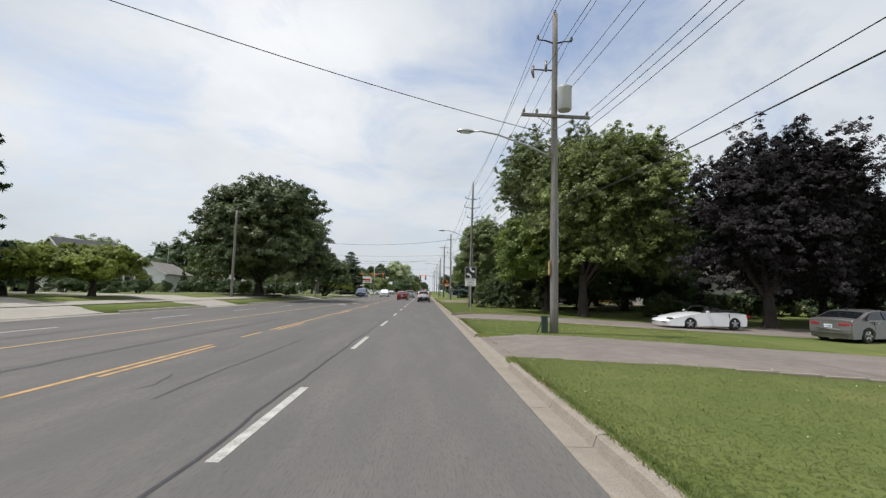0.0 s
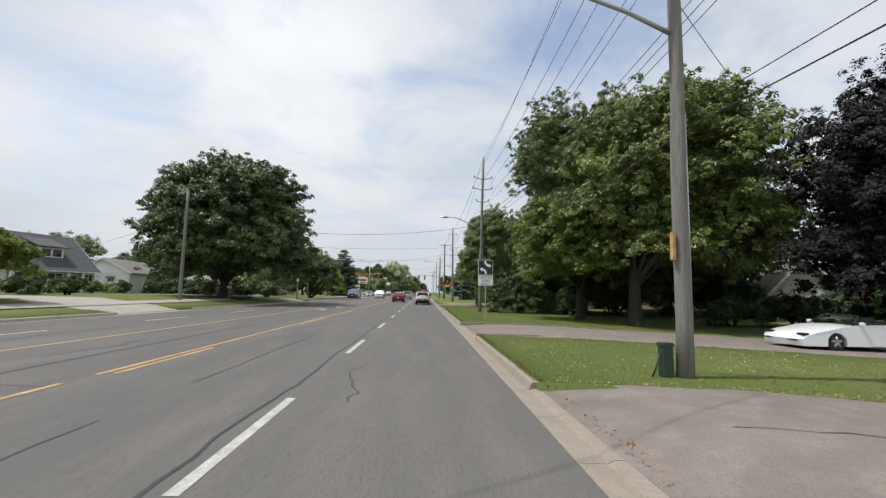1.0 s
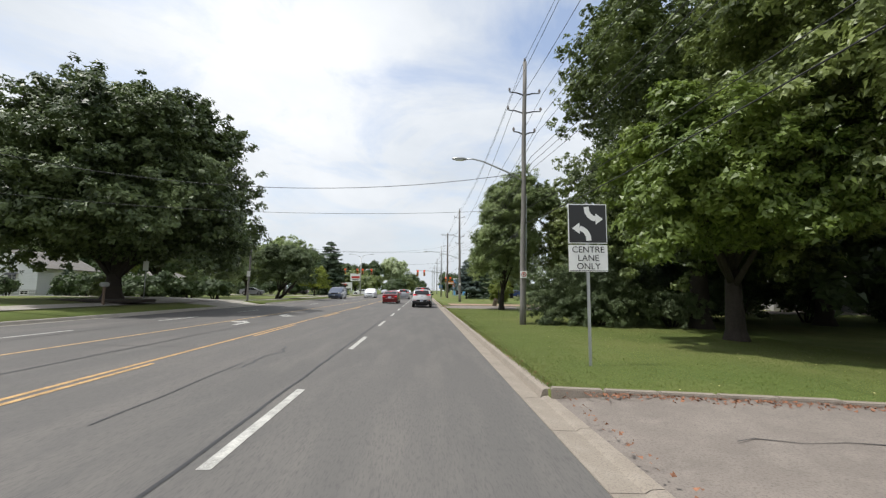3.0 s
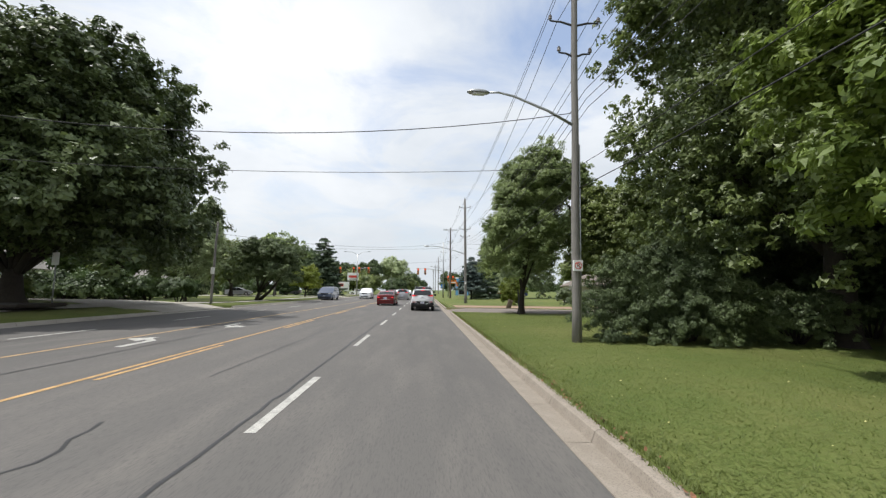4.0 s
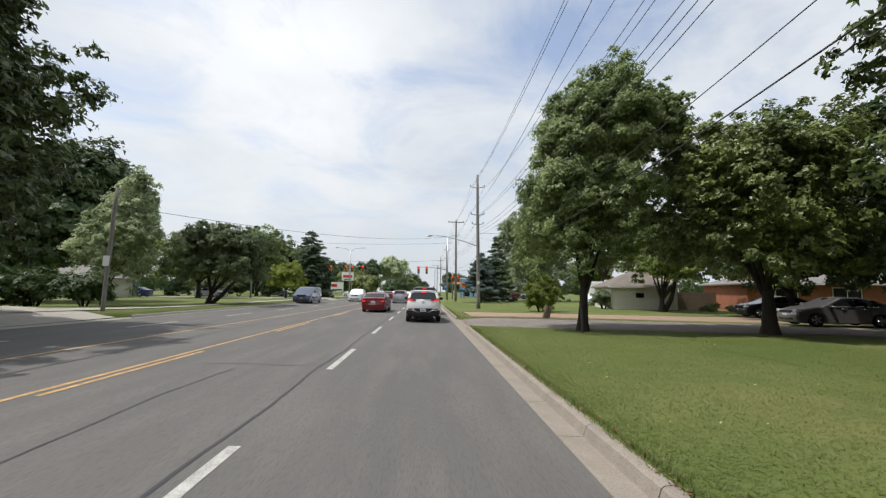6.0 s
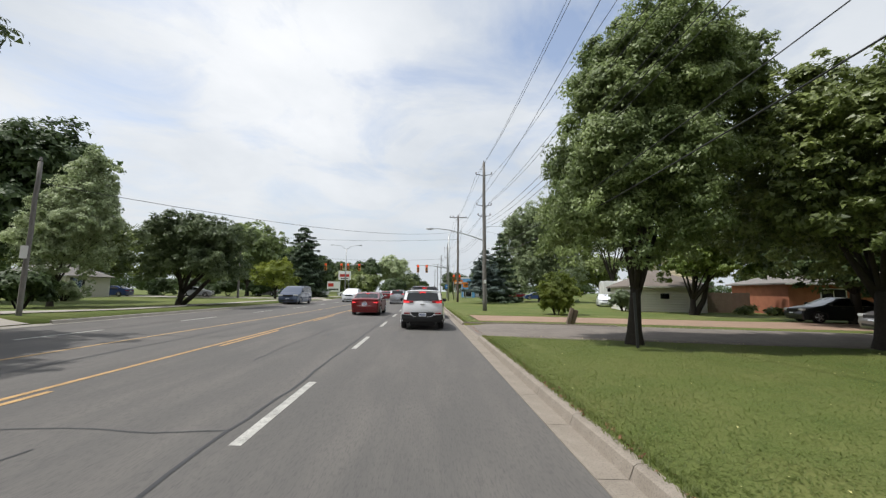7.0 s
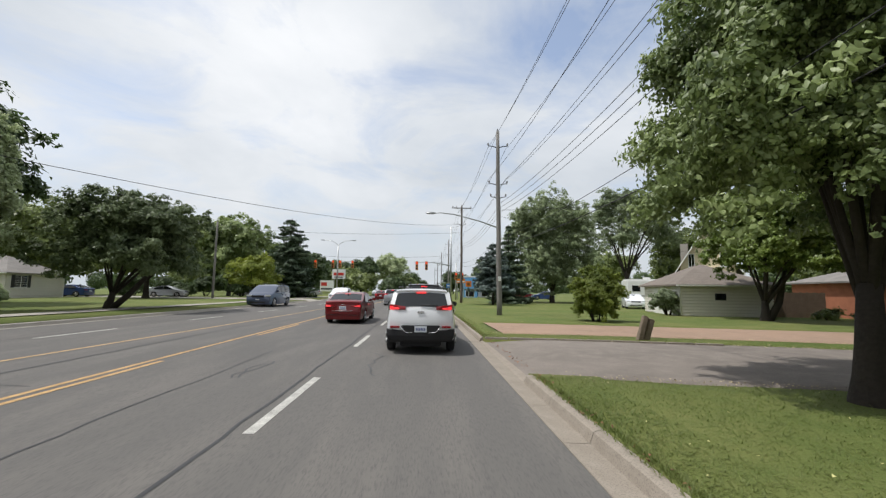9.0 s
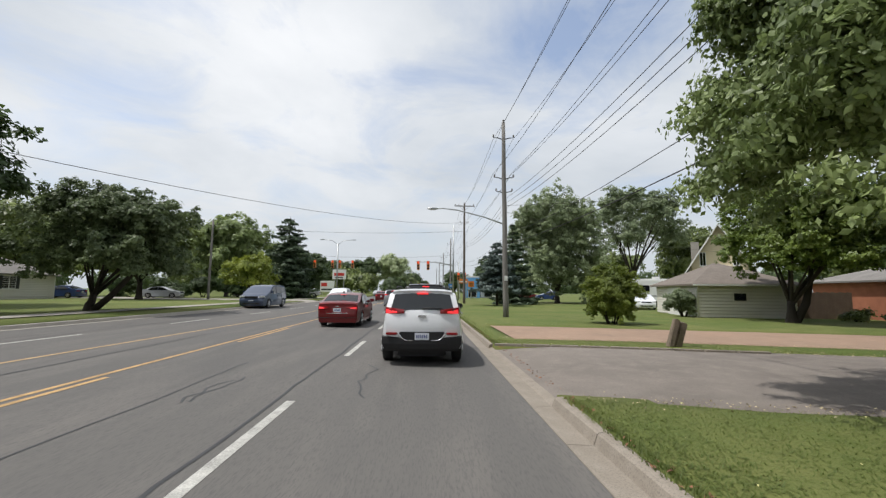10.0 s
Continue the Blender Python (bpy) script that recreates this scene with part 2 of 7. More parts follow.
M_LEAF_POPLAR = leaf_mat("poplar_leaf", (0.10, 0.14, 0.070), (0.42, 0.48, 0.28), 0.42)
M_LEAF_PURPLE = leaf_mat("purple_beech_leaf", (0.006, 0.004, 0.005), (0.019, 0.013, 0.015), 0.15, 0.72)
M_LEAF_SILVER = leaf_mat("silver_green_leaf", (0.060, 0.102, 0.027), (0.40, 0.48, 0.185), 0.36, 0.48)
M_LEAF_LIME = leaf_mat("lime_green_leaf", (0.075, 0.115, 0.016), (0.36, 0.42, 0.065), 0.4)
M_NEEDLE = leaf_mat("spruce_needle", (0.035, 0.062, 0.034), (0.125, 0.175, 0.090), 0.15)
M_NEEDLE_BLUE = leaf_mat("blue_spruce_needle", (0.045, 0.072, 0.064), (0.165, 0.215, 0.185), 0.15)
M_JUNIPER = leaf_mat("juniper_needle", (0.042, 0.068, 0.024), (0.175, 0.225, 0.090), 0.25)
M_BLADE = leaf_mat("grass_blade", (0.110, 0.158, 0.032), (0.225, 0.255, 0.078), 0.5, 0.6)
M_TYRE = mat("tyre_rubber", (0.018, 0.018, 0.018), 0.8, var=0.2)
M_RIM = mat("alloy_rim", (0.5, 0.5, 0.5), 0.3, metal=0.9, var=0.08)
M_GLASS = glass_mat("tinted_glass", (0.010, 0.012, 0.014))
M_TRIM = mat("black_plastic", (0.014, 0.014, 0.015), 0.65, var=0.15)
M_CHROME = mat("chrome", (0.7, 0.7, 0.7), 0.12, metal=1.0, var=0.03)
M_BRAKE = glow_mat("red_brake_light", (0.85, 0.045, 0.05), 0.9)
M_TAIL = mat("red_lamp_plastic", (0.30, 0.012, 0.016), 0.2, var=0.05, coat=0.5)
M_CLEAR = mat("clear_lamp_plastic", (0.65, 0.66, 0.66), 0.15, var=0.05, coat=0.5)
M_PLATE = mat("white_plate", (0.72, 0.74, 0.78), 0.4, var=0.05)
M_PLATE_INK = mat("blue_plate_ink", (0.05, 0.08, 0.25), 0.5, var=0.05)
M_SIGN_BLACK = mat("black_sign_sheet", (0.015, 0.015, 0.016), 0.4, var=0.1)
M_SIGN_WHITE = mat("white_sign_sheet", (0.78, 0.78, 0.76), 0.45, var=0.06)
M_SIGN_BLUE = mat("blue_sign_sheet", (0.05, 0.22, 0.55), 0.45, var=0.06)
M_SIGN_RED = mat("red_sign_paint", (0.55, 0.04, 0.03), 0.45, var=0.06)
M_ORANGE = mat("orange_sign_sheet", (0.75, 0.22, 0.02), 0.5, var=0.08)
M_SIGNAL = mat("yellow_signal_housing", (0.55, 0.23, 0.05), 0.45, var=0.08)
M_RED_GLOW = glow_mat("red_signal_light", (0.95, 0.07, 0.03), 0.8)
M_LENS = mat("dark_lens", (0.03, 0.03, 0.03), 0.2, var=0.05)
M_SIDING = mat("white_lap_siding", (0.70, 0.67, 0.60), 0.6, var=0.08, scale=0.7)
M_SIDING_Y = mat("cream_siding", (0.66, 0.56, 0.38), 0.6, var=0.06, scale=0.7)
M_BRICK = mat("orange_red_brick", (0.36, 0.135, 0.075), 0.9, var=0.22, scale=2.0, fine=22.0, bump=0.006)
M_SHINGLE_BROWN = ground_mat("brown_shingle", ((0.20, 0.17, 0.145), (0.16, 0.135, 0.115), (0.24, 0.205, 0.175), (0.12, 0.10, 0.085)), scales=(0.6, 3.0, 40.0), rough=0.9, bump=0.006)
M_SIDING_WHITE = mat("white_lap_siding", (0.74, 0.75, 0.76), 0.6, var=0.08, scale=0.8)
M_SHINGLE = mat("grey_shingle", (0.20, 0.185, 0.17), 0.95, var=0.25, scale=1.2, fine=14.0, bump=0.01)
M_SHINGLE_D = mat("dark_shingle", (0.085, 0.085, 0.09), 0.95, var=0.25, scale=1.2, fine=14.0, bump=0.01)
M_WHITE = mat("white_paint", (0.75, 0.74, 0.71), 0.5, var=0.06)
M_FENCE = mat("brown_fence_wood", (0.17, 0.12, 0.085), 0.85, var=0.25, scale=2.0, fine=20.0, bump=0.004)
M_STUMP = mat("split_grey_post_wood", (0.19, 0.15, 0.11), 0.95, var=0.35, scale=3.0, fine=25.0, bump=0.008)
M_COLBLUE = mat("blue_facade_panel", (0.13, 0.35, 0.64), 0.5, var=0.05)
M_PEDESTAL = mat("dark_green_enamel", (0.03, 0.055, 0.04), 0.5, var=0.15)
M_GREYWALL = mat("grey_render_wall", (0.42, 0.42, 0.41), 0.8, var=0.08)


def paint(name, color, metal=0.25):
    return mat(name, color, 0.32, metal=metal, var=0.05, scale=2.0, coat=0.7)


M_RED = paint("red_car_paint", (0.19, 0.010, 0.012), 0.55)
M_WHITECAR = paint("white_car_paint", (0.78, 0.79, 0.80), 0.0)
M_BLUECAR = paint("slate_blue_car_paint", (0.045, 0.062, 0.105))
M_SILVER = paint("silver_car_paint", (0.42, 0.43, 0.45), 0.5)
M_GREYCAR = paint("grey_car_paint", (0.18, 0.17, 0.17), 0.4)
M_BLACKCAR = paint("black_car_paint", (0.015, 0.015, 0.018))
M_NAVY = paint("navy_car_paint", (0.02, 0.05, 0.16))


# ---- mesh helpers ----
def mesh_from(name, verts, faces, material, smooth=False):
    me = bpy.data.meshes.new(name)
    me.from_pydata(verts, [], faces)
    if smooth:
        me.polygons.foreach_set("use_smooth", [True] * len(me.polygons))
    me.materials.append(material)
    me.update()
    return me


def mesh_fast(name, verts, tris, material):
    """Mesh from numpy arrays of corners and triangles."""
    me = bpy.data.meshes.new(name)
    me.vertices.add(len(verts))
    me.vertices.foreach_set("co", np.ascontiguousarray(verts, dtype=np.float32).ravel())
    n = tris.shape[1]
    me.loops.add(tris.size)
    me.loops.foreach_set("vertex_index", np.ascontiguousarray(tris, dtype=np.int32).ravel())
    me.polygons.add(len(tris))
    me.polygons.foreach_set("loop_start", np.arange(0, tris.size, n, dtype=np.int32))
    me.polygons.foreach_set("loop_total", np.full(len(tris), n, dtype=np.int32))
    me.materials.append(material)
    me.update(calc_edges=True)
    return me


def part(name, bm, material, parent=None, label="", smooth_angle=None):
    """Links a bmesh (or mesh) as one mesh object under a thing or part."""
    if isinstance(bm, bmesh.types.BMesh):
        if smooth_angle is not None:
            bm.normal_update()
            lim = radians(smooth_angle)
            for fc in bm.faces:
                fc.smooth = True
            for e in bm.edges:
                if len(e.link_faces) == 2 and e.calc_face_angle(0.0) > lim:
                    e.smooth = False
        me = bpy.data.meshes.new(name)
        bm.to_mesh(me)
        bm.free()
        me.materials.append(material)
    else:
        me = bm
    ob = new(name, me)
    if parent is not None:
        ob.parent = parent
    if label:
        tagged(ob, label)
    return ob


def thing(name, label, category, at=(0, 0, 0), rz=0.0, group="", kind="", rx=0.0, ry=0.0):
    ob = new(name)
    ob.matrix_world = pose(*at, rx, ry, rz)
    return tagged(ob, label, category, group, kind)


def box(bm, x0, x1, y0, y1, z0, z1, bevel=0.0):
    r = bmesh.ops.create_cube(bm, size=1.0)
    bmesh.ops.scale(bm, vec=(x1 - x0, y1 - y0, z1 - z0), verts=r["verts"])
    bmesh.ops.translate(bm, vec=((x0 + x1) / 2, (y0 + y1) / 2, (z0 + z1) / 2), verts=r["verts"])
    if bevel:
        edges = list({e for v in r["verts"] for e in v.link_edges})
        bmesh.ops.bevel(bm, geom=edges, offset=bevel, segments=2, affect="EDGES")
    return bm


def boxed(*a, bevel=0.0):
    return box(bmesh.new(), *a, bevel=bevel)


def tube(bm, pts, radii, sides=10, caps=True):
    """A round, tapered tube through points."""
    rings = []
    n = len(pts)
    pts = [Vector(p) for p in pts]
    for i, p in enumerate(pts):
        d = (pts[min(i + 1, n - 1)] - pts[max(i - 1, 0)]).normalized()
        up = Vector((0, 0, 1)) if abs(d.z) < 0.95 else Vector((1, 0, 0))
        u = d.cross(up).normalized()
        v = d.cross(u)
        r = radii[i] if hasattr(radii, "__len__") else radii
        rings.append([bm.verts.new(p + r * (math.cos(a) * u + math.sin(a) * v)) for a in (2 * math.pi * k / sides for k in range(sides))])
    for a, b in zip(rings, rings[1:]):
        for k in range(sides):
            f = bm.faces.new((a[k], a[(k + 1) % sides], b[(k + 1) % sides], b[k]))
            f.smooth = True
    if caps:
        bm.faces.new(rings[0])
        bm.faces.new(rings[-1][::-1])
    return bm


def tubed(pts, radii, sides=10):
    bm = tube(bmesh.new(), pts, radii, sides)
    bmesh.ops.recalc_face_normals(bm, faces=bm.faces)
    return bm


def text_mesh(body, size, material, extrude=0.002):
    cu = bpy.data.curves.new("lettering", "FONT")
    cu.body, cu.size, cu.align_x, cu.align_y, cu.extrude = body, size, "CENTER", "CENTER", extrude
    tmp = bpy.data.objects.new("lettering_source", cu)
    scene.collection.objects.link(tmp)
    dg = bpy.context.evaluated_depsgraph_get()
    me = bpy.data.meshes.new_from_object(tmp.evaluated_get(dg))
    bpy.data.objects.remove(tmp)
    me.materials.clear()
    me.materials.append(material)
    return me


# ---- ground ----
def left_kerb(y):
    return -15.5 + 0.037 * min(max(y, -40.0), 75.0)


# paved crossings: y from, y to (and how far they run from the kerb on the right)
CROSS_R = [(9.9, 14.8, 30.0), (23.0, 28.3, 30.0), (57.2, 62.5, 40.0)]
PATH_R = (64.9, 69.3, 60.0)
CROSS_L = [(15.6, 20.4), (28.5, 33.5), (51.0, 58.0), (96.0, 102.0)]


def ground_z(x, y=40.0):
    """Height of the ground: the road leans to the right, lawns stand a kerb's height above it."""
    if x > 1.9:
        fall = 0.03 * min(1.0, max(0.0, (50.0 - y) / 20.0)) + 0.004
        return 0.10 - fall * (max(5.5, min(x, 18.0)) - 5.5)
    k = left_kerb(y)
    if x < k:
        rise = min(1.0, max(0.0, (66.0 - y) / 12.0))
        return 0.42 + 0.09 * rise * min(6.0, max(0.0, k - 0.5 - x))
    return -0.02 * x


def strip(name, xs, ys, zf, material, label="", parent=None, shift=None):
    """A sheet over a grid of places; xs may depend on y."""
    V, F = [], []
    nx = None
    for y in ys:
        row = xs(y) if callable(xs) else xs
        nx = len(row)
        V += [(x, y + (shift(x) if shift else 0.0), zf(x, y + (shift(x) if shift else 0.0))) for x in row]
    for j in range(len(ys) - 1):
        for i in range(nx - 1):
            a = j * nx + i
            F.append((a, a + 1, a + nx + 1, a + nx))
    return part(name, mesh_from(name, V, F, material, smooth=True), material, parent, label)


def frange(a, b, s):
    return [a + (b - a) * i / max(1, round((b - a) / s)) for i in range(max(1, round((b - a) / s)) + 1)]


Y0, Y1 = -70.0, 420.0
ground = strip("ground", [-2500, -400, -120, 120, 400, 2500], [-2500, -400, -100, 0, 100, 500, 3500], lambda x, y: -0.45, M_FARGRASS)
tagged(ground, "flat green land reaching to the horizon", "ground", kind="structure")
YS = frange(Y0, Y1, 5.0)
road = strip("road", lambda y: [left_kerb(y) + 0.0, -10.0, -5.0, 0.0, 1.56], YS, lambda x, y: -0.02 * x, M_ASPHALT)
tagged(road, "worn grey asphalt five-lane road with cracks", "road", kind="structure")


def shear(x):
    """The plots lie askew to the road: how far a boundary has drifted along it at x."""
    if x < -15.6:
        return -0.25 * (max(x, -45.0) + 15.6)
    return -0.22 * (min(x, 34.0) - 2.0) if x > 2.0 else 0.0


def lawn_z(x, y):
    n = noise.noise(Vector((x * 0.12, y * 0.12, 0))) * 0.022 if 2.6 < abs(x) < 60 else 0
    return ground_z(x, y) + (n if x > 3.0 or x < -17 else 0)


def turf_z(x, y):
    """The turf, cut down under the driveways and at the kerb."""
    if 1.9 < x < 1.975 or left_kerb(y) - 0.395 < x < 0:
        return lawn_z(x, y) - 0.4
    for a, b, xe in CROSS_R + [PATH_R]:
        if a - 0.05 < y - shear(x) < b + 0.05 and (2.9 if a > 64 else 0) < x < xe:
            return lawn_z(x, y) - 0.25
    for a, b in CROSS_L:
        if a - 0.05 < y - shear(x) < b + 0.05 and -44.0 < x < 0:
            return lawn_z(x, y) - 0.25
    return lawn_z(x, y)


def turf_rows(spans):
    rows = frange(Y0, Y1, 3.0)
    for s in spans:
        rows += [s[0] - 0.06, s[0] - 0.04, s[1] + 0.04, s[1] + 0.06]
    return sorted(rows)


lawn_r = strip("lawn_right", [1.97, 1.98, 2.5, 2.88, 2.92, 3.5, 5, 6.5, 8, 10, 12, 14, 16, 18, 22, 28, 36, 50, 75, 110, 160], turf_rows(CROSS_R + [PATH_R]), turf_z, M_GRASS, shift=shear)
tagged(lawn_r, "mown green lawn with pale dry patches along the kerb", "lawn", kind="structure")
lawn_l = strip("lawn_left", lambda y: [-160, -110, -75, -50, -36, -28, -23, -21, -19, -17, left_kerb(y) - 0.40, left_kerb(y) - 0.39], turf_rows(CROSS_L), turf_z, M_GRASS, shift=shear)
tagged(lawn_l, "mown green front lawns behind the far kerb", "lawn", kind="structure")


def slab(name, x0, x1, y0, y1, lift, material, label, ramp=True):
    """Paving from the kerb at x0 to x1, with frayed edges that dip into the turf; ramp: it drops to the gutter at the kerb."""
    def zf(x, y):
        t = min(1.0, abs(x - x0) / 1.3) if ramp else 1.0
        return (-0.02 * x0 + 0.035) * (1 - t) + (lawn_z(x, y) + lift) * t
    n = max(6, round(abs(x1 - x0) / 0.5))
    xs = sorted(x0 + (x1 - x0) * i / n for i in range(n + 1))
    yy = [y0 - 0.42, y0 - 0.30] + frange(y0 + 0.2, y1 - 0.2, 0.9) + [y1 + 0.30, y1 + 0.42]
    V, F = [], []
    for j, y in enumerate(yy):
        edge = j < 2 or j > len(yy) - 3
        for x in xs:
            s = 1 if j < 2 else 2
            jag = 0.16 * noise.noise(Vector((x * 0.8, s * 31.0, 4))) + 0.10 * noise.noise(Vector((x * 2.9, s * 17.0, 7))) if edge else 0.0
            yw = y + jag + shear(x)
            V.append((x, yw, zf(x, yw) - (0.12 if j in (0, len(yy) - 1) else 0)))
    nx = len(xs)
    for j in range(len(yy) - 1):
        for i in range(nx - 1):
            a = j * nx + i
            F.append((a, a + 1, a + nx + 1, a + nx))
    ob = part(name, mesh_from(name, V, F, material, smooth=True), material)
    return tagged(ob, label, "driveway", kind="structure")


for k, (a, b, xe) in enumerate(CROSS_R):
    slab("driveway_right_%d" % (k + 1), 2.0, xe, a, b, 0.015, M_DRIVE, "worn brownish asphalt driveway crossing the verge")
for k, (a, b) in enumerate(CROSS_L):
    slab("driveway_left_%d" % (k + 1), left_kerb(a) - 0.4, -45.0, a, b, 0.015, M_CONCRETE_L, "pale concrete driveway apron")
slab("path_right", 2.9, 60.0, PATH_R[0], PATH_R[1], 0.015, M_BRICKPATH, "worn reddish gravel footpath", ramp=False)
pav = strip("pavement_left", lambda y: [left_kerb(y) - 4.2, left_kerb(y) - 2.8], frange(Y0, 150, 2.0), lambda x, y: lawn_z(x, y) + 0.045, M_CONCRETE_L)
tagged(pav, "pale concrete pavement slabs along the lawns", "pavement", kind="structure")


# kerbs: pieces of gutter and kerb one and a half metres long, dipped at crossings
def in_cross(y, spans, pad=0.8):
    return any(s[0] - pad < y < s[1] + pad for s in spans)


def kerb_piece(length, low, mirrored):
    """Gutter pan with a rounded kerb; low: dropped at a driveway."""
    h = 0.025 if low else 0.13
    prof = [(0.0, -0.12), (0.0, 0.005), (0.30, -0.005), (0.345, h * 0.85), (0.375, h), (0.47, h + 0.004), (0.50, h - 0.02), (0.50, -0.12)]
    bm = bmesh.new()
    for i, y in enumerate((0.006, length - 0.006)):
        ring = [bm.verts.new(((-x if mirrored else x), y, z)) for x, z in prof]
        if i == 0:
            first = ring
    n = len(prof)
    for k in range(n):
        bm.faces.new((first[k], first[(k + 1) % n], ring[(k + 1) % n], ring[k]))
    bm.faces.new(first)
    bm.faces.new(ring[::-1])
    bmesh.ops.recalc_face_normals(bm, faces=bm.faces)
    return bm


for side in ("right", "left"):
    ke = tagged(new("kerb_" + side), "weathered tan concrete kerb and gutter" if side == "right" else "pale concrete kerb", "kerb", kind="structure")
    metas = {}
    for low in (False, True):
        bm = kerb_piece(1.5, low, side == "left")
        me = bpy.data.meshes.new("kerb_stone")
        bm.to_mesh(me)
        bm.free()
        me.materials.append(M_CONCRETE if side == "right" else M_CONCRETE_L)
        metas[low] = me
    for y in frange(-15.0, 120.0, 1.5)[:-1]:
        x = 1.55 if side == "right" else left_kerb(y + 0.75)
        low = in_cross(y + 0.75, CROSS_R if side == "right" else CROSS_L, 0.55)
        ob = new("kerb_stone", metas[low])
        ob.parent = ke
        ob.location = (x, y, -0.02 * x + 0.004)
        if side == "left":
            ob.rotation_euler = (0, 0, math.atan2(-0.037, 1) if y < 75 else 0)

kr = bpy.data.objects["kerb_right"]
bm = bmesh.new()
box(bm, -0.375, 0.375, -0.075, 0.075, -0.14, 0.06, bevel=0.015)
me = bpy.data.meshes.new("kerb_stone")
bm.to_mesh(me)
bm.free()
me.materials.append(M_CONCRETE)
for y0, n in ((CROSS_R[1][1] + 0.08, 8), (CROSS_R[1][0] - 0.08, 3), (CROSS_R[2][1] + 0.16, 9)):
    for k in range(n):
        x = 2.35 + 0.76 * k
        ob = new("kerb_stone", me)
        ob.parent = kr
        ob.location = (x, y0 + shear(x), lawn_z(x, y0))
        ob.rotation_euler = (0, 0, math.atan2(-0.22, 1))

for k in range(8):
    x = 6.9 + 0.78 * k
    ob = new("kerb_stone", me)
    ob.parent = kr
    ob.location = (x, CROSS_R[0][0] - 0.50 + shear(x), lawn_z(x, 9.0) - 0.02)
    ob.rotation_euler = (0, 0, math.atan2(-0.22, 1))

# ---- road markings and seams, each laid on the road ----
def mark(name, pts, width, material, parent, lift=0.005):
    V, F = [], []
    for i, (x, y) in enumerate(pts):
        V += [(x - width / 2, y, -0.02 * (x - width / 2) + lift), (x + width / 2, y, -0.02 * (x + width / 2) + lift)]
        if i:
            a = 2 * i
            F.append((a - 2, a - 1, a + 1, a))
    return part(name, mesh_from(name, V, F, material), material, parent)


def yel_l(y):
    return -9.75 + 0.027 * min(y, 75.0)


for k in range(-5, 10):
    y = 33.2 + (6.98 if k > 0 else 7.31) * k
    mark("lane_dash", [(-1.9, y), (-1.9, y + 2.9)], 0.13, M_WHITELINE, road)
    xl = 0.5 * (left_kerb(y) + yel_l(y)) + 0.1
    mark("lane_dash", [(xl, y), (xl + 0.09, y + 2.9)], 0.12, M_WHITELINE, road)


for a, b in ((-30.0, 11.3), (13.0, 14.7), (15.4, 104.0)):
    mark("yellow_line", [(-5.62, y) for y in frange(a, b, 2)], 0.10, M_YELLOW, road)
for y, ln in [(-1.5, 3.6), (7.2, 3.8), (15.5, 3.4)] + [(26.4 + 9.2 * k, 4.3) for k in range(9)]:
    mark("yellow_dash", [(-5.40, y), (-5.40, y + ln)], 0.10, M_YELLOW, road)
mark("yellow_line", [(yel_l(y), y) for y in frange(-30, 104, 2)], 0.11, M_YELLOW_FADED, road)
for x, w, ph in ((-2.12, 0.05, 0.0), (-7.15, 0.06, 2.0), (-10.9, 0.05, 5.0)):
    mark("tar_seam", [(x + 0.09 * noise.noise(Vector((ph, y * 0.35, 0))) + 0.05 * noise.noise(Vector((ph, y * 1.7, 3))), y) for y in frange(-20, 108, 0.5)], w, M_TAR, road, 0.004)
for a, b in ((6, 13), (15, 24), (27, 31), (36, 47), (52, 60), (66, 74), (80, 92)):
    mark("tar_seam", [(-3.75 + 0.16 * noise.noise(Vector((9.0, y * 0.3, 0))) + 0.06 * noise.noise(Vector((9.0, y * 1.9, 3))), y) for y in frange(a, b, 0.4)], 0.035, M_TAR, road, 0.0035)
for k, y in enumerate((14.5, 22.0, 33.0, 47.5, 56.0, 66.5, 79.0)):
    xa = (-9.0, -5.3, -8.6, -4.6, -8.9, -1.6, -5.0)[k]
    xb = xa + (3.4, 3.2, 2.8, 2.4, 3.0, 2.6, 2.8)[k]
    part("tar_seam", mesh_from("tar_seam", [(x, y + 0.12 * noise.noise(Vector((x * 1.3, y, 1))) + 0.05 * noise.noise(Vector((x * 5, y, 2))) + d, -0.02 * x + 0.0032) for x in frange(xa, xb, 0.25) for d in (0.0, 0.035)], [(2 * i, 2 * i + 2, 2 * i + 3, 2 * i + 1) for i in range(len(frange(xa, xb, 0.25)) - 1)], M_TAR), M_TAR, road)
for k in range(34):
    rr = random.Random(300 + k)
    y = rr.uniform(4, 100)
    x0 = rr.choice([-4.6, -3.4, -0.6, -7.8, -8.8, -11.4]) + rr.uniform(-0.5, 0.5)
    n = rr.randint(5, 12)
    pts, x = [], x0
    for i in range(n):
        pts.append((x, y + 0.28 * i))
        x += rr.uniform(-0.16, 0.13)
    mark("tar_crack", pts, rr.uniform(0.025, 0.05), M_TAR, road, 0.003)
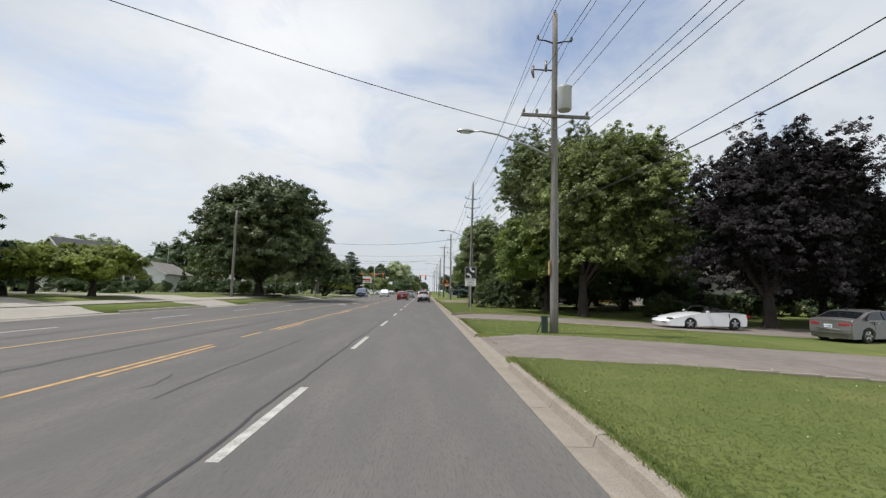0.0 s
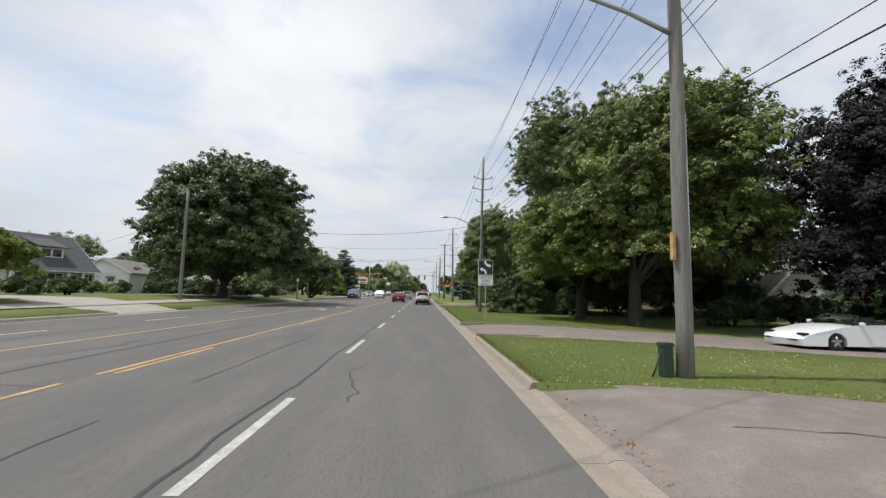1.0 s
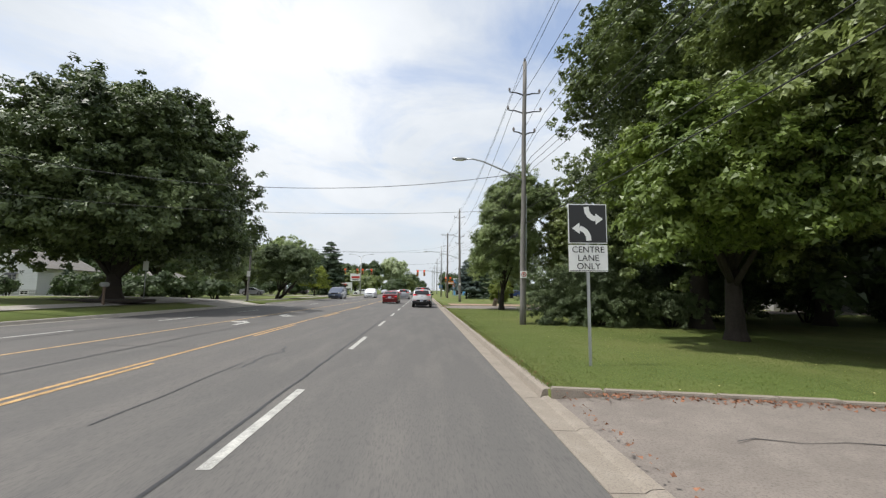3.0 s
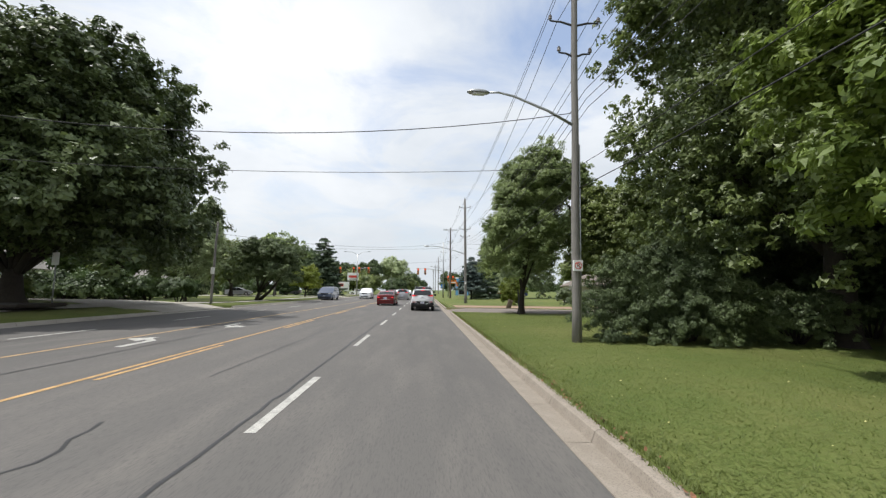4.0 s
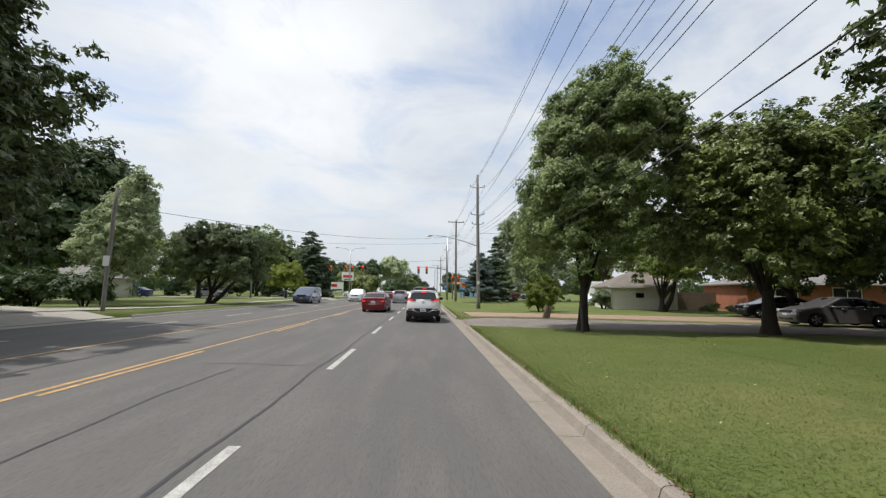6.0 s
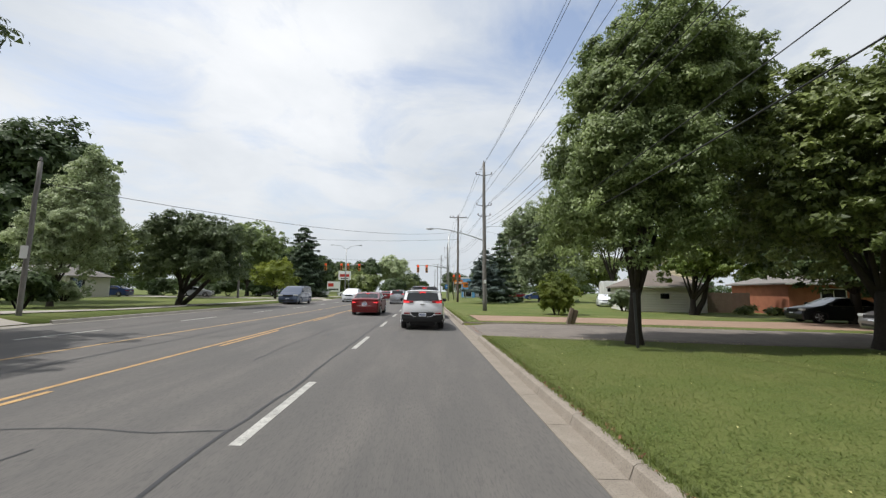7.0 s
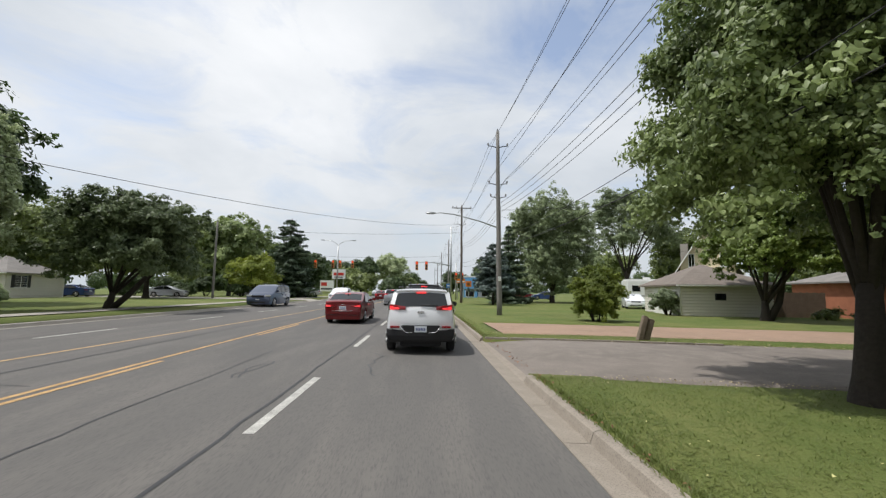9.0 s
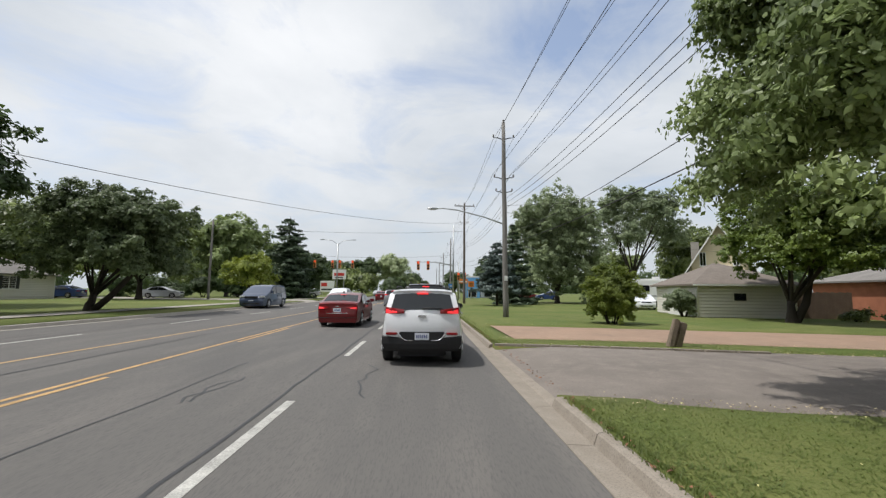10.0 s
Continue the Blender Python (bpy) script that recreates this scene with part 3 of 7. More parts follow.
# cracks across the driveway asphalt
for k, (x0, y0, n, dx, dy) in enumerate(((7.6, 61.0, 16, 0.34, -0.20), (4.2, 58.4, 9, 0.16, 0.22), (3.2, 26.2, 14, 0.36, -0.09), (5.0, 24.0, 8, 0.12, 0.25), (3.6, 12.6, 16, 0.38, -0.12), (7.0, 11.0, 9, 0.15, 0.22))):
    rr = random.Random(420 + k)
    dr_ = bpy.data.objects["driveway_right_%d" % (3 if y0 > 50 else 2 if y0 > 20 else 1)]
    V, F, x, y = [], [], x0, y0
    for i in range(n):
        w_ = rr.uniform(0.004, 0.014)
        V += [(x, y - w_, lawn_z(x, y) + 0.022), (x + 0.01, y + w_, lawn_z(x, y) + 0.022)]
        if i:
            F.append((2 * i - 2, 2 * i, 2 * i + 1, 2 * i - 1))
        x += dx + rr.uniform(-0.12, 0.12)
        y += dy + rr.uniform(-0.17, 0.17)
    part("tar_crack", mesh_from("tar_crack", V, F, M_TAR), M_TAR, dr_)
# turn arrows in the centre lane
for y, s in ((40.2, 1), (45.6, -1)):
    V = [(-7.75, y - 1.0), (-7.55, y - 1.0), (-7.55, y + 0.35), (-7.95, y + 0.8), (-7.95, y + 1.15), (-8.55, y + 0.6), (-7.95, y + 0.1), (-7.95, y + 0.45), (-7.75, y + 0.25)]
    V = [((x + 7.75) * s - 7.75, (yy - y) * s + y) for x, yy in V]
    me = mesh_from("turn_arrow", [(x, yy, -0.02 * x + 0.005) for x, yy in V], [tuple(range(len(V)))], M_WHITELINE)
    part("turn_arrow", me, M_WHITELINE, road)


# ---- trees ----
def leaf_cards(rng, centres, normals, size, aspect=1.5, droop=0.35, folded=False):
    """Leaf sprays at the centres, facing along the normals: folded ones have four corners, plain ones three."""
    n = len(centres)
    nr = normals + rng.normal(0, 0.42, (n, 3))
    nr /= np.linalg.norm(nr, axis=1)[:, None] + 1e-9
    t = rng.normal(0, 1, (n, 3))
    t[:, 2] -= droop
    t -= nr * np.sum(t * nr, axis=1)[:, None]
    t /= np.linalg.norm(t, axis=1)[:, None] + 1e-9
    s = np.cross(nr, t)
    sz = (size * rng.uniform(0.6, 1.35, n))[:, None]
    a = centres - t * sz * 0.5 * aspect
    b = centres + t * sz * 0.5 * aspect - nr * sz * 0.15
    l = centres + s * sz * 0.42 - nr * sz * 0.16 - t * sz * 0.1
    r = centres - s * sz * 0.42 - nr * sz * 0.16 - t * sz * 0.1
    if not folded:
        l, r = l - t * sz * 0.28 * aspect, r - t * sz * 0.22 * aspect
        return np.stack([l, b, r], axis=1).reshape(-1, 3), np.arange(3 * n).reshape(-1, 3)
    V = np.stack([a, l, b, r], axis=1).reshape(-1, 3)
    i = np.arange(n)[:, None] * 4
    F = np.concatenate([i + [0, 1, 2], i + [0, 2, 3]], axis=1).reshape(-1, 3)
    return V, F


def unit(rng, n):
    v = rng.normal(0, 1, (n, 3))
    return v / np.linalg.norm(v, axis=1)[:, None]


def crown_mesh(seed, centre, radii, lobes, leaves, size, material, flat=0.0, fill=0.25, lobe_r=0.20, droop=0.35, taper=0.0, square=0.78, aspect=1.5, shear_x=0.0, folded=False, pinch=0.0, ragged=1.0, clump=1.0):
    """A crown of leafy boughs: each bough a drooping pad of leaf sprays that reaches out to an uneven hull."""
    rng = np.random.default_rng(seed)
    c, R = np.array(centre, float), np.array(radii, float)
    d = unit(rng, lobes)
    d[:, 2] = np.where(d[:, 2] < -flat, -d[:, 2] * 0.6, d[:, 2])
    ph = rng.uniform(0, 6.28, 6)
    az = np.arctan2(d[:, 1], d[:, 0])
    hull = 1 + 0.08 * np.sin(2 * az + ph[0]) * np.cos(2.2 * d[:, 2] + ph[1]) + 0.08 * np.sin(3 * az + ph[2] + 3 * d[:, 2]) + 0.05 * np.sin(5 * az + ph[3]) * np.sin(4 * d[:, 2] + ph[4])
    hull = 1 + (hull - 1) * ragged
    reach = rng.uniform(0.74, 1.02, lobes) * hull
    sq = np.sign(d) * np.abs(d) ** square
    sq /= (np.abs(sq) ** (2.0 / square)).sum(axis=1)[:, None] ** (square / 2.0)
    tip = sq * R * reach[:, None]
    if taper:
        k = 1 - taper * np.clip(tip[:, 2] / R[2], -0.6, 1)
        tip[:, :2] *= k[:, None]
    if pinch:
        tip[:, :2] *= (1 + pinch * np.clip(tip[:, 2] / R[2], -1, 0))[:, None]
    root = tip * rng.uniform(0.42, 0.62, lobes)[:, None] + [0, 0, 0.06 * R[2]]
    wid = lobe_r * R.mean() * rng.uniform(0.6, 1.35, lobes)
    wt = wid ** 2 + 0.02
    per = 34
    subs = max(60, leaves // per)
    w = rng.choice(lobes, subs, p=wt / wt.sum())
    s = rng.random(subs) ** 0.55
    a = tip - root
    ax = a / (np.linalg.norm(a, axis=1)[:, None] + 1e-9)
    off = rng.normal(0, 1, (subs, 3))
    off /= np.linalg.norm(off, axis=1)[:, None]
    off *= (rng.random(subs) ** 0.45)[:, None]
    off -= ax[w] * np.sum(off * ax[w], axis=1)[:, None] * 0.4
    off[:, 2] *= 0.78
    prof = np.sqrt(np.clip(1.04 - (np.abs(s - 0.55) / 0.55) ** 2.2, 0.03, 1))
    Q = c + root[w] + a[w] * s[:, None] + off * (wid[w] * prof)[:, None]
    Q[:, 2] -= 0.28 * wid[w] * s ** 2 + 0.25 * wid[w] * np.hypot(off[:, 0], off[:, 1]) ** 2
    NQ = ax[w] * 0.45 + off * 0.5 + [0, 0, 0.65]
    # each twig end is a small drooping rosette of leaves
    k = rng.integers(0, subs, leaves)
    rs = size * rng.uniform(1.5, 3.0, subs)[k] * clump
    o = unit(rng, leaves) * (rng.random(leaves) ** 0.5)[:, None]
    o[:, 2] *= 0.55
    P = Q[k] + o * rs[:, None]
    P[:, 2] -= 0.5 * rs * np.hypot(o[:, 0], o[:, 1]) ** 2
    N = NQ[k] + o * 0.9
    ni = int(leaves * fill)
    ui = unit(rng, ni) * (rng.random(ni) ** 0.4)[:, None] * 0.66
    P = np.concatenate([P, c + ui * R])
    N = np.concatenate([N, unit(rng, ni)])
    P[:, 0] += shear_x * (P[:, 2] - c[2])
    V, F = leaf_cards(rng, P, N, size, aspect, droop, folded)
    return mesh_fast("crown", V, F, material)


def trunk_mesh(seed, height, r0, crown_c, crown_R, limbs=9, lean=(0, 0), fork=0.4):
    rng = random.Random(seed)
    bm = bmesh.new()
    top = Vector((lean[0], lean[1], height))
    pts = [Vector((0, 0, -0.25)), Vector((0, 0, 0.0)), Vector((lean[0] * 0.1, lean[1] * 0.1, 0.35)), Vector((lean[0] * 0.4, lean[1] * 0.4, height * 0.45)), top]
    tube(bm, pts, [r0 * 1.6, r0 * 1.42, r0 * 1.08, r0 * 0.92, r0 * 0.7], 12)
    cc, R = Vector(crown_c), Vector(crown_R)
    for i in range(limbs):
        a = 2 * math.pi * (i + rng.random() * 0.7) / limbs
        e = cc + Vector((math.cos(a) * R.x * rng.uniform(0.3, 0.6), math.sin(a) * R.y * rng.uniform(0.3, 0.6), R.z * rng.uniform(-0.35, 0.5)))
        s = top * rng.uniform(fork * 1.6, 1.0) if i else top * 0.9
        mid = s.lerp(e, 0.5) + Vector((0, 0, 0.08 * R.z * rng.uniform(-0.5, 1)))
        r = r0 * rng.uniform(0.25, 0.5)
        tube(bm, [s, s.lerp(mid, 0.5), mid, e], [r, r * 0.8, r * 0.55, r * 0.15], 7)
        for _ in range(2):
            e2 = e + Vector((rng.uniform(-1, 1) * R.x * 0.16, rng.uniform(-1, 1) * R.y * 0.16, rng.uniform(-0.1, 0.16) * R.z))
            tube(bm, [mid, mid.lerp(e2, 0.55) + Vector((0, 0, 0.1)), e2], [r * 0.5, r * 0.3, r * 0.08], 5)
    bmesh.ops.recalc_face_normals(bm, faces=bm.faces)
    return bm


def tree(at, label, centre, radii, trunk_h, trunk_r, leaves, size, leaf, seed, lobes=40, flat=0.35, limbs=9, lean=(0, 0), fill=0.25, lobe_r=0.20, name="tree", group="", bark=None, droop=0.35, taper=0.0, square=0.78, shear_x=0.0, bough=None, folded=False, pinch=0.0, ragged=1.0, clump=1.0, second=None):
    """A broad-leaved tree; centre and radii of the crown are from the tree's base."""
    t = thing(name, label, "tree", at, group=group)
    part("trunk", trunk_mesh(seed, trunk_h, trunk_r, centre, radii, limbs, lean), bark or M_BARK, t)
    part("crown", crown_mesh(seed, centre, radii, lobes * 2, leaves, size, leaf, flat, fill, lobe_r, droop, taper, square, 1.5, shear_x, folded, pinch, ragged, clump), leaf, t)
    if second:
        part("stem", tubed([Vector(p) for p in second], [trunk_r * q for q in (0.95, 0.8, 0.6, 0.2)], 10), bark or M_BARK, t, "second stem leaning out low")
    if bough:
        bc, br, bn_ = bough
        part("crown", crown_mesh(seed + 500, bc, br, lobes, bn_, size, leaf, 0.9, fill * 0.5, 0.26, droop, 0.0, 0.95, folded=folded), leaf, t)
    return t


def conifer(at, label, height, radius, leaf, seed, tiers=22, bare=0.06, curve=0.85):
    t = thing("spruce_tree", label, "tree", at)
    rng = np.random.default_rng(seed)
    bm = tubed([(0, 0, -0.2), (0, 0, height * 0.5), (0, 0, height * 0.98)], [height * 0.02, height * 0.012, 0.02], 8)
    P, N = [], []
    for k in range(tiers):
        f = (k + rng.uniform(-0.2, 0.2)) / tiers
        z = height * (bare + (1 - bare) * f)
        rr = radius * (1 - f) ** curve * rng.uniform(0.82, 1.15) + 0.12
        nb = max(4, int(11 * (1 - f) + 4))
        for j in range(nb):
            a = rng.uniform(0, 2 * math.pi)
            ln = rr * rng.uniform(0.7, 1.12)
            n = max(16, int(260 * ln / radius))
            s = rng.random(n) ** 0.7
            w = 0.26 * ln * (1.1 - s)
            off = rng.normal(0, 1, n) * w
            x, y = math.cos(a), math.sin(a)
            px = x * s * ln - y * off
            py = y * s * ln + x * off
            pz = z - 0.32 * ln * s + 0.16 * ln * s ** 3 - np.abs(off) * 0.25 + rng.normal(0, 0.05, n)
            P.append(np.stack([px, py, pz], 1))
            N.append(np.stack([x * 0.5 + 0 * s, y * 0.5 + 0 * s, 0.8 + 0 * s], 1))
    P, N = np.concatenate(P), np.concatenate(N)
    V, F = leaf_cards(rng, P, N, 0.08 * radius / 3 + 0.075, aspect=2.6, droop=0.8)
    part("trunk", bm, M_BARK, t)
    part("crown", mesh_fast("crown", V, F, leaf), leaf, t)
    return t


def shrub(at, label, radii, leaves, size, leaf, seed, lobes=16, name="shrub", fill=0.4, stems=7, aspect=1.5, droop=0.35, lobe_r=0.34, taper=0.0, clump=1.0, ragged=1.0):
    t = thing(name, label, "bush", at)
    rng = random.Random(seed)
    bm = bmesh.new()
    for i in range(stems):
        a = 2 * math.pi * i / stems + rng.random()
        e = Vector((math.cos(a) * radii[0] * 0.6, math.sin(a) * radii[1] * 0.6, radii[2] * rng.uniform(0.9, 1.6)))
        tube(bm, [(0.1 * math.cos(a), 0.1 * math.sin(a), -0.1), e * 0.5, e], [0.05, 0.035, 0.012], 5)
    bmesh.ops.recalc_face_normals(bm, faces=bm.faces)
    part("stem", bm, M_BARK, t)
    part("foliage", crown_mesh(seed, (0, 0, radii[2]), radii, lobes, leaves, size, leaf, 0.75, fill, lobe_r, droop, taper=taper, square=1.0, aspect=aspect, clump=clump, ragged=ragged), leaf, t)
    return t


def gp(x, y, dz=0.0):
    return (x, y, ground_z(x, y) + dz)


# large trees beside the road on the right
tree(gp(12.2, 30.9), "tall spreading maple with dense sunlit green leaves", (2.6, 0.9, 8.3), (6.9, 6.5, 7.4), 3.2, 0.36, 190000, 0.145, M_LEAF_MAPLE, 11, 260, 0.75, 11, name="maple_tree", lobe_r=0.115, fill=0.32, ragged=0.25, square=0.9)
tree(gp(12.9, 40.5), "tall broad maple with heavy dark green crown", (0.3, 1.5, 10.0), (6.3, 6.1, 9.6), 3.6, 0.42, 190000, 0.14, M_LEAF_BROAD, 12, 230, 0.85, 10, name="maple_tree", fill=0.28, lobe_r=0.12, ragged=0.25, square=0.66)
tree(gp(11.0, 36.0), "low maple with drooping bright green boughs", (-1.7, -2.2, 5.0), (3.6, 3.3, 3.3), 2.7, 0.30, 60000, 0.13, M_LEAF_LIGHT, 13, 56, 0.6, 8, name="maple_tree", ragged=0.6)
tree(gp(21.5, 24.6), "dark purple copper beech with dense crown", (2.0, 0.6, 6.6), (7.0, 5.2, 7.3), 2.2, 0.36, 170000, 0.115, M_LEAF_PURPLE, 14, 170, 0.6, 14, name="beech_tree", taper=0.14, ragged=1.5, square=0.95, lobe_r=0.12, fill=0.4)
tree(gp(29.5, 29.0), "second dark purple beech behind the first", (0, 0, 5.0), (5.4, 5.4, 4.8), 2.0, 0.3, 48000, 0.18, M_LEAF_PURPLE, 15, 60, 0.85, 8, name="beech_tree")
tree(gp(21.5, 43.0), "tall dark green maple at the back of the lawn", (0, 0, 7.6), (7.0, 6.5, 7.4), 3.5, 0.4, 30000, 0.36, M_LEAF_DARK, 16, 60, 0.7, 8, name="maple_tree")
tree(gp(13.6, 54.3), "full round maple standing on the lawn", (0.2, 0.6, 5.5), (4.2, 4.2, 4.1), 1.7, 0.26, 85000, 0.13, M_LEAF_MAPLE, 17, 130, 0.75, 9, name="maple_tree", ragged=0.7)
tree(gp(6.42, 55.1), "leaning silver maple with pale wind-blown leaves", (0.65, 0.5, 6.8), (2.9, 2.8, 5.4), 1.7, 0.20, 215000, 0.078, M_LEAF_SILVER, 18, 130, 0.8, 12, lean=(0.1, 0), name="maple_tree", lobe_r=0.15, square=0.85, fill=0.55, droop=0.9, ragged=0.6, bark=M_BARK_DARK, folded=True, taper=0.14, shear_x=0.23, pinch=0.04, clump=1.5, bough=((3.9, 0.7, 9.2), (1.6, 1.6, 1.8), 26000))
tree(gp(24.0, 64.5), "dark green maple near the driveway", (-0.4, -0.6, 5.7), (5.6, 5.0, 4.8), 2.2, 0.28, 64000, 0.18, M_LEAF_DARK, 19, 90, 0.75, 10, name="maple_tree", fill=0.35)
tree(gp(22.5, 52.5), "broad dark maple over the parked cars", (0, 0, 6.4), (5.4, 5.0, 5.6), 2.2, 0.28, 26000, 0.29, M_LEAF_DARK, 20, 56, 0.6, 8, name="maple_tree")
tree(gp(20.4, 73.0), "round many-stemmed maple with bright leaves", (1.3, 0, 5.3), (4.4, 4.0, 3.7), 1.2, 0.24, 62000, 0.15, M_LEAF_LIGHT, 21, 90, 0.62, 9, name="maple_tree", square=0.9, second=((0.1, -0.1, 0.0), (0.7, -0.2, 1.1), (1.1, -0.1, 2.2), (1.8, 0.2, 4.2)))
tree(gp(19.4, 110.5), "large open maple with yellowish green crown", (0, 0, 9.0), (7.3, 6.8, 8.8), 2.0, 0.35, 70000, 0.24, M_LEAF_OLIVE, 22, 110, 0.88, 9, name="maple_tree")
tree(gp(40.0, 128.0), "tall airy poplar tree behind the houses", (1.6, 0, 15.2), (9.8, 7.5, 8.6), 6.0, 0.5, 46000, 0.30, M_LEAF_POPLAR, 23, 60, 0.4, 12, name="poplar_tree", fill=0.08, lobe_r=0.15)
tree(gp(58.0, 135.0), "tall green tree beyond the roofs", (0, 0, 9.0), (8.5, 7.5, 8.0), 4.0, 0.4, 16000, 0.5, M_LEAF_MAPLE, 24, 44, 0.5, 7)
tree(gp(35.0, 63.0), "dark green tree behind the parked cars", (0, 0, 6.2), (6.0, 5.6, 5.8), 3.0, 0.3, 20000, 0.36, M_LEAF_DARK, 25, 46, 0.6, 7)
tree(gp(34.0, 50.0), "dark tree closing the back gardens", (0, 0, 7.0), (7.5, 7.0, 7.0), 3.0, 0.35, 20000, 0.45, M_LEAF_DARK, 26, 46, 0.7, 7)
tree(gp(50.0, 92.0), "dense maple behind the brick house", (0, 0, 6.5), (7.0, 7.0, 6.2), 3.0, 0.35, 15000, 0.46, M_LEAF_MAPLE, 27, 44, 0.6, 7)
for i, (x, y, r, h, m) in enumerate(((44.0, 44.0, 6.0, 5.2, M_LEAF_DARK), (54.0, 47.0, 7.0, 5.6, M_LEAF_DARK), (58.0, 34.0, 7.0, 5.8, M_LEAF_MAPLE), (40.0, 33.0, 3.6, 3.0, M_LEAF_DARK), (60.0, 22.0, 7.0, 5.8, M_LEAF_DARK))):
    tree(gp(x, y), "dark garden tree closing the back plots", (0, 0, h), (r, r, h), 2.0, 0.28, 8000, 0.46, m, 180 + i, 40, 0.9, 6, group="back garden trees")
tree(gp(47.0, 36.0), "garden maple behind the cottage", (0, 0, 6.0), (6.5, 6.5, 5.6), 2.6, 0.3, 13000, 0.46, M_LEAF_DARK, 28, 40, 0.6, 7, name="maple_tree")
conifer(gp(-25.5, 20.5), "tall open spruce at the edge of the lawn", 15.0, 4.6, M_NEEDLE, 36, 16, 0.12, 0.6)
conifer(gp(8.0, 96.5), "blue spruce with drooping silvery boughs", 7.4, 2.9, M_NEEDLE_BLUE, 31, 17, 0.26, 0.62)
conifer(gp(11.2, 103.0), "tall dark spruce beside the road", 10.8, 3.2, M_NEEDLE, 32, 20, 0.08, 0.75)
# unclipped hedge under the trees
for i, (x, y, r, h) in enumerate(((11.6, 45.5, 2.4, 1.7), (14.6, 46.0, 2.6, 1.9), (18.4, 45.6, 2.6, 1.9), (22.0, 44.6, 2.6, 1.8), (26.6, 44.0, 2.6, 1.9), (16.4, 42.8, 2.2, 1.6), (20.0, 33.6, 2.0, 1.1), (24.2, 33.4, 2.2, 1.2), (27.6, 34.0, 2.2, 1.3), (30.5, 36.5, 2.2, 1.3), (33.6, 37.4, 2.4, 1.4), (37.0, 36.4, 2.4, 1.4), (30.5, 22.0, 2.0, 1.2), (29.5, 18.0, 1.8, 1.0), (26.0, 20.5, 1.8, 1.0))):
    shrub(gp(x, y), "dark untrimmed hedge bush under the trees", (r, r * 0.8, h), 7500, 0.14, M_LEAF_DARK, 140 + i, 18, "hedge_bush")
# shrubs on the right
shrub(gp(8.0, 41.15, -0.6), "wide untrimmed juniper bush round the pole", (3.2, 1.7, 2.0), 220000, 0.026, M_JUNIPER, 41, 420, "juniper_bush", aspect=4.4, droop=-1.4, lobe_r=0.085, fill=0.55, taper=0.42, clump=1.9, ragged=1.5)
shrub(gp(11.8, 41.0), "spreading dark juniper at the foot of the trees", (2.0, 1.7, 1.0), 26000, 0.045, M_JUNIPER, 42, 60, "juniper_bush", aspect=3.4, droop=-1.2, lobe_r=0.18)
shrub(gp(9.4, 71.3, -0.25), "rounded green lilac bush on the lawn", (1.65, 1.5, 1.7), 42000, 0.065, M_LEAF_LIME, 43, 90, "lilac_bush", droop=-0.5, lobe_r=0.2, ragged=0.8, fill=0.6)
shrub(gp(17.6, 78.2), "small flowering bush beside the garage", (1.2, 1.0, 1.1), 9000, 0.09, M_LEAF_POPLAR, 44, 40, "flowering_bush", droop=-0.6, lobe_r=0.2, ragged=1.5)
for i, (x, y, s) in enumerate(((25.6, 74.2, 0.5), (27.4, 73.6, 0.45), (29.4, 73.0, 0.5))):
    shrub(gp(x, y), "low clipped bush along the brick wall", (s * 1.8, s, s * 0.8), 1000, 0.12, M_LEAF_MAPLE, 50 + i, 10, "low_bush")
# left side
for i, (x, y, r, h) in enumerate(((-28.6, 42.2, 1.6, 0.8), (-31.4, 41.4, 1.8, 0.9), (-34.6, 40.8, 1.9, 0.95), (-38.0, 40.2, 2.0, 1.0), (-41.4, 39.4, 2.0, 1.0), (-45.0, 38.6, 2.1, 1.1))):
    shrub(gp(x, y), "dark clipped hedge bush behind the catalpas", (r, r * 0.7, h), 5200, 0.13, M_LEAF_DARK, 260 + i, 22, "hedge_bush")
for i, (x, y, r, h) in enumerate(((-25.3, 63.0, 1.8, 1.35), (-23.6, 64.6, 1.7, 1.3), (-21.7, 65.8, 1.6, 1.2), (-26.5, 62.5, 2.2, 1.3), (-30.0, 64.0, 2.4, 1.4), (-33.8, 65.5, 2.4, 1.5), (-37.5, 67.5, 2.4, 1.4), (-34.0, 108.5, 2.2, 1.2), (-38.0, 112.0, 2.6, 1.6), (-33.0, 113.0, 2.6, 1.6), (-28.0, 113.5, 2.4, 1.5), (-43.0, 112.0, 2.6, 1.7))):
    shrub(gp(x, y), "dark garden hedge bush beyond the pavement", (r, r * 0.8, h), 4200, 0.20, M_LEAF_DARK, 160 + i, 18, "hedge_bush")
tree(gp(-19.3, 48.5), "huge round maple with dark dense crown", (0.6, 0.2, 7.1), (8.3, 8.2, 7.5), 1.6, 0.48, 165000, 0.19, M_LEAF_OAK, 61, 250, 0.72, 12, name="maple_tree", taper=0.06, square=0.9, lobe_r=0.13, fill=0.35, ragged=0.3)
tree(gp(-22.9, 68.9), "young pear-shaped maple with pale leaves", (1.0, 0, 5.6), (2.5, 2.6, 5.1), 1.1, 0.14, 44000, 0.13, M_LEAF_PALE, 62, 80, 0.9, 8, name="maple_tree", taper=0.5, square=1.0, shear_x=0.22, lobe_r=0.16)
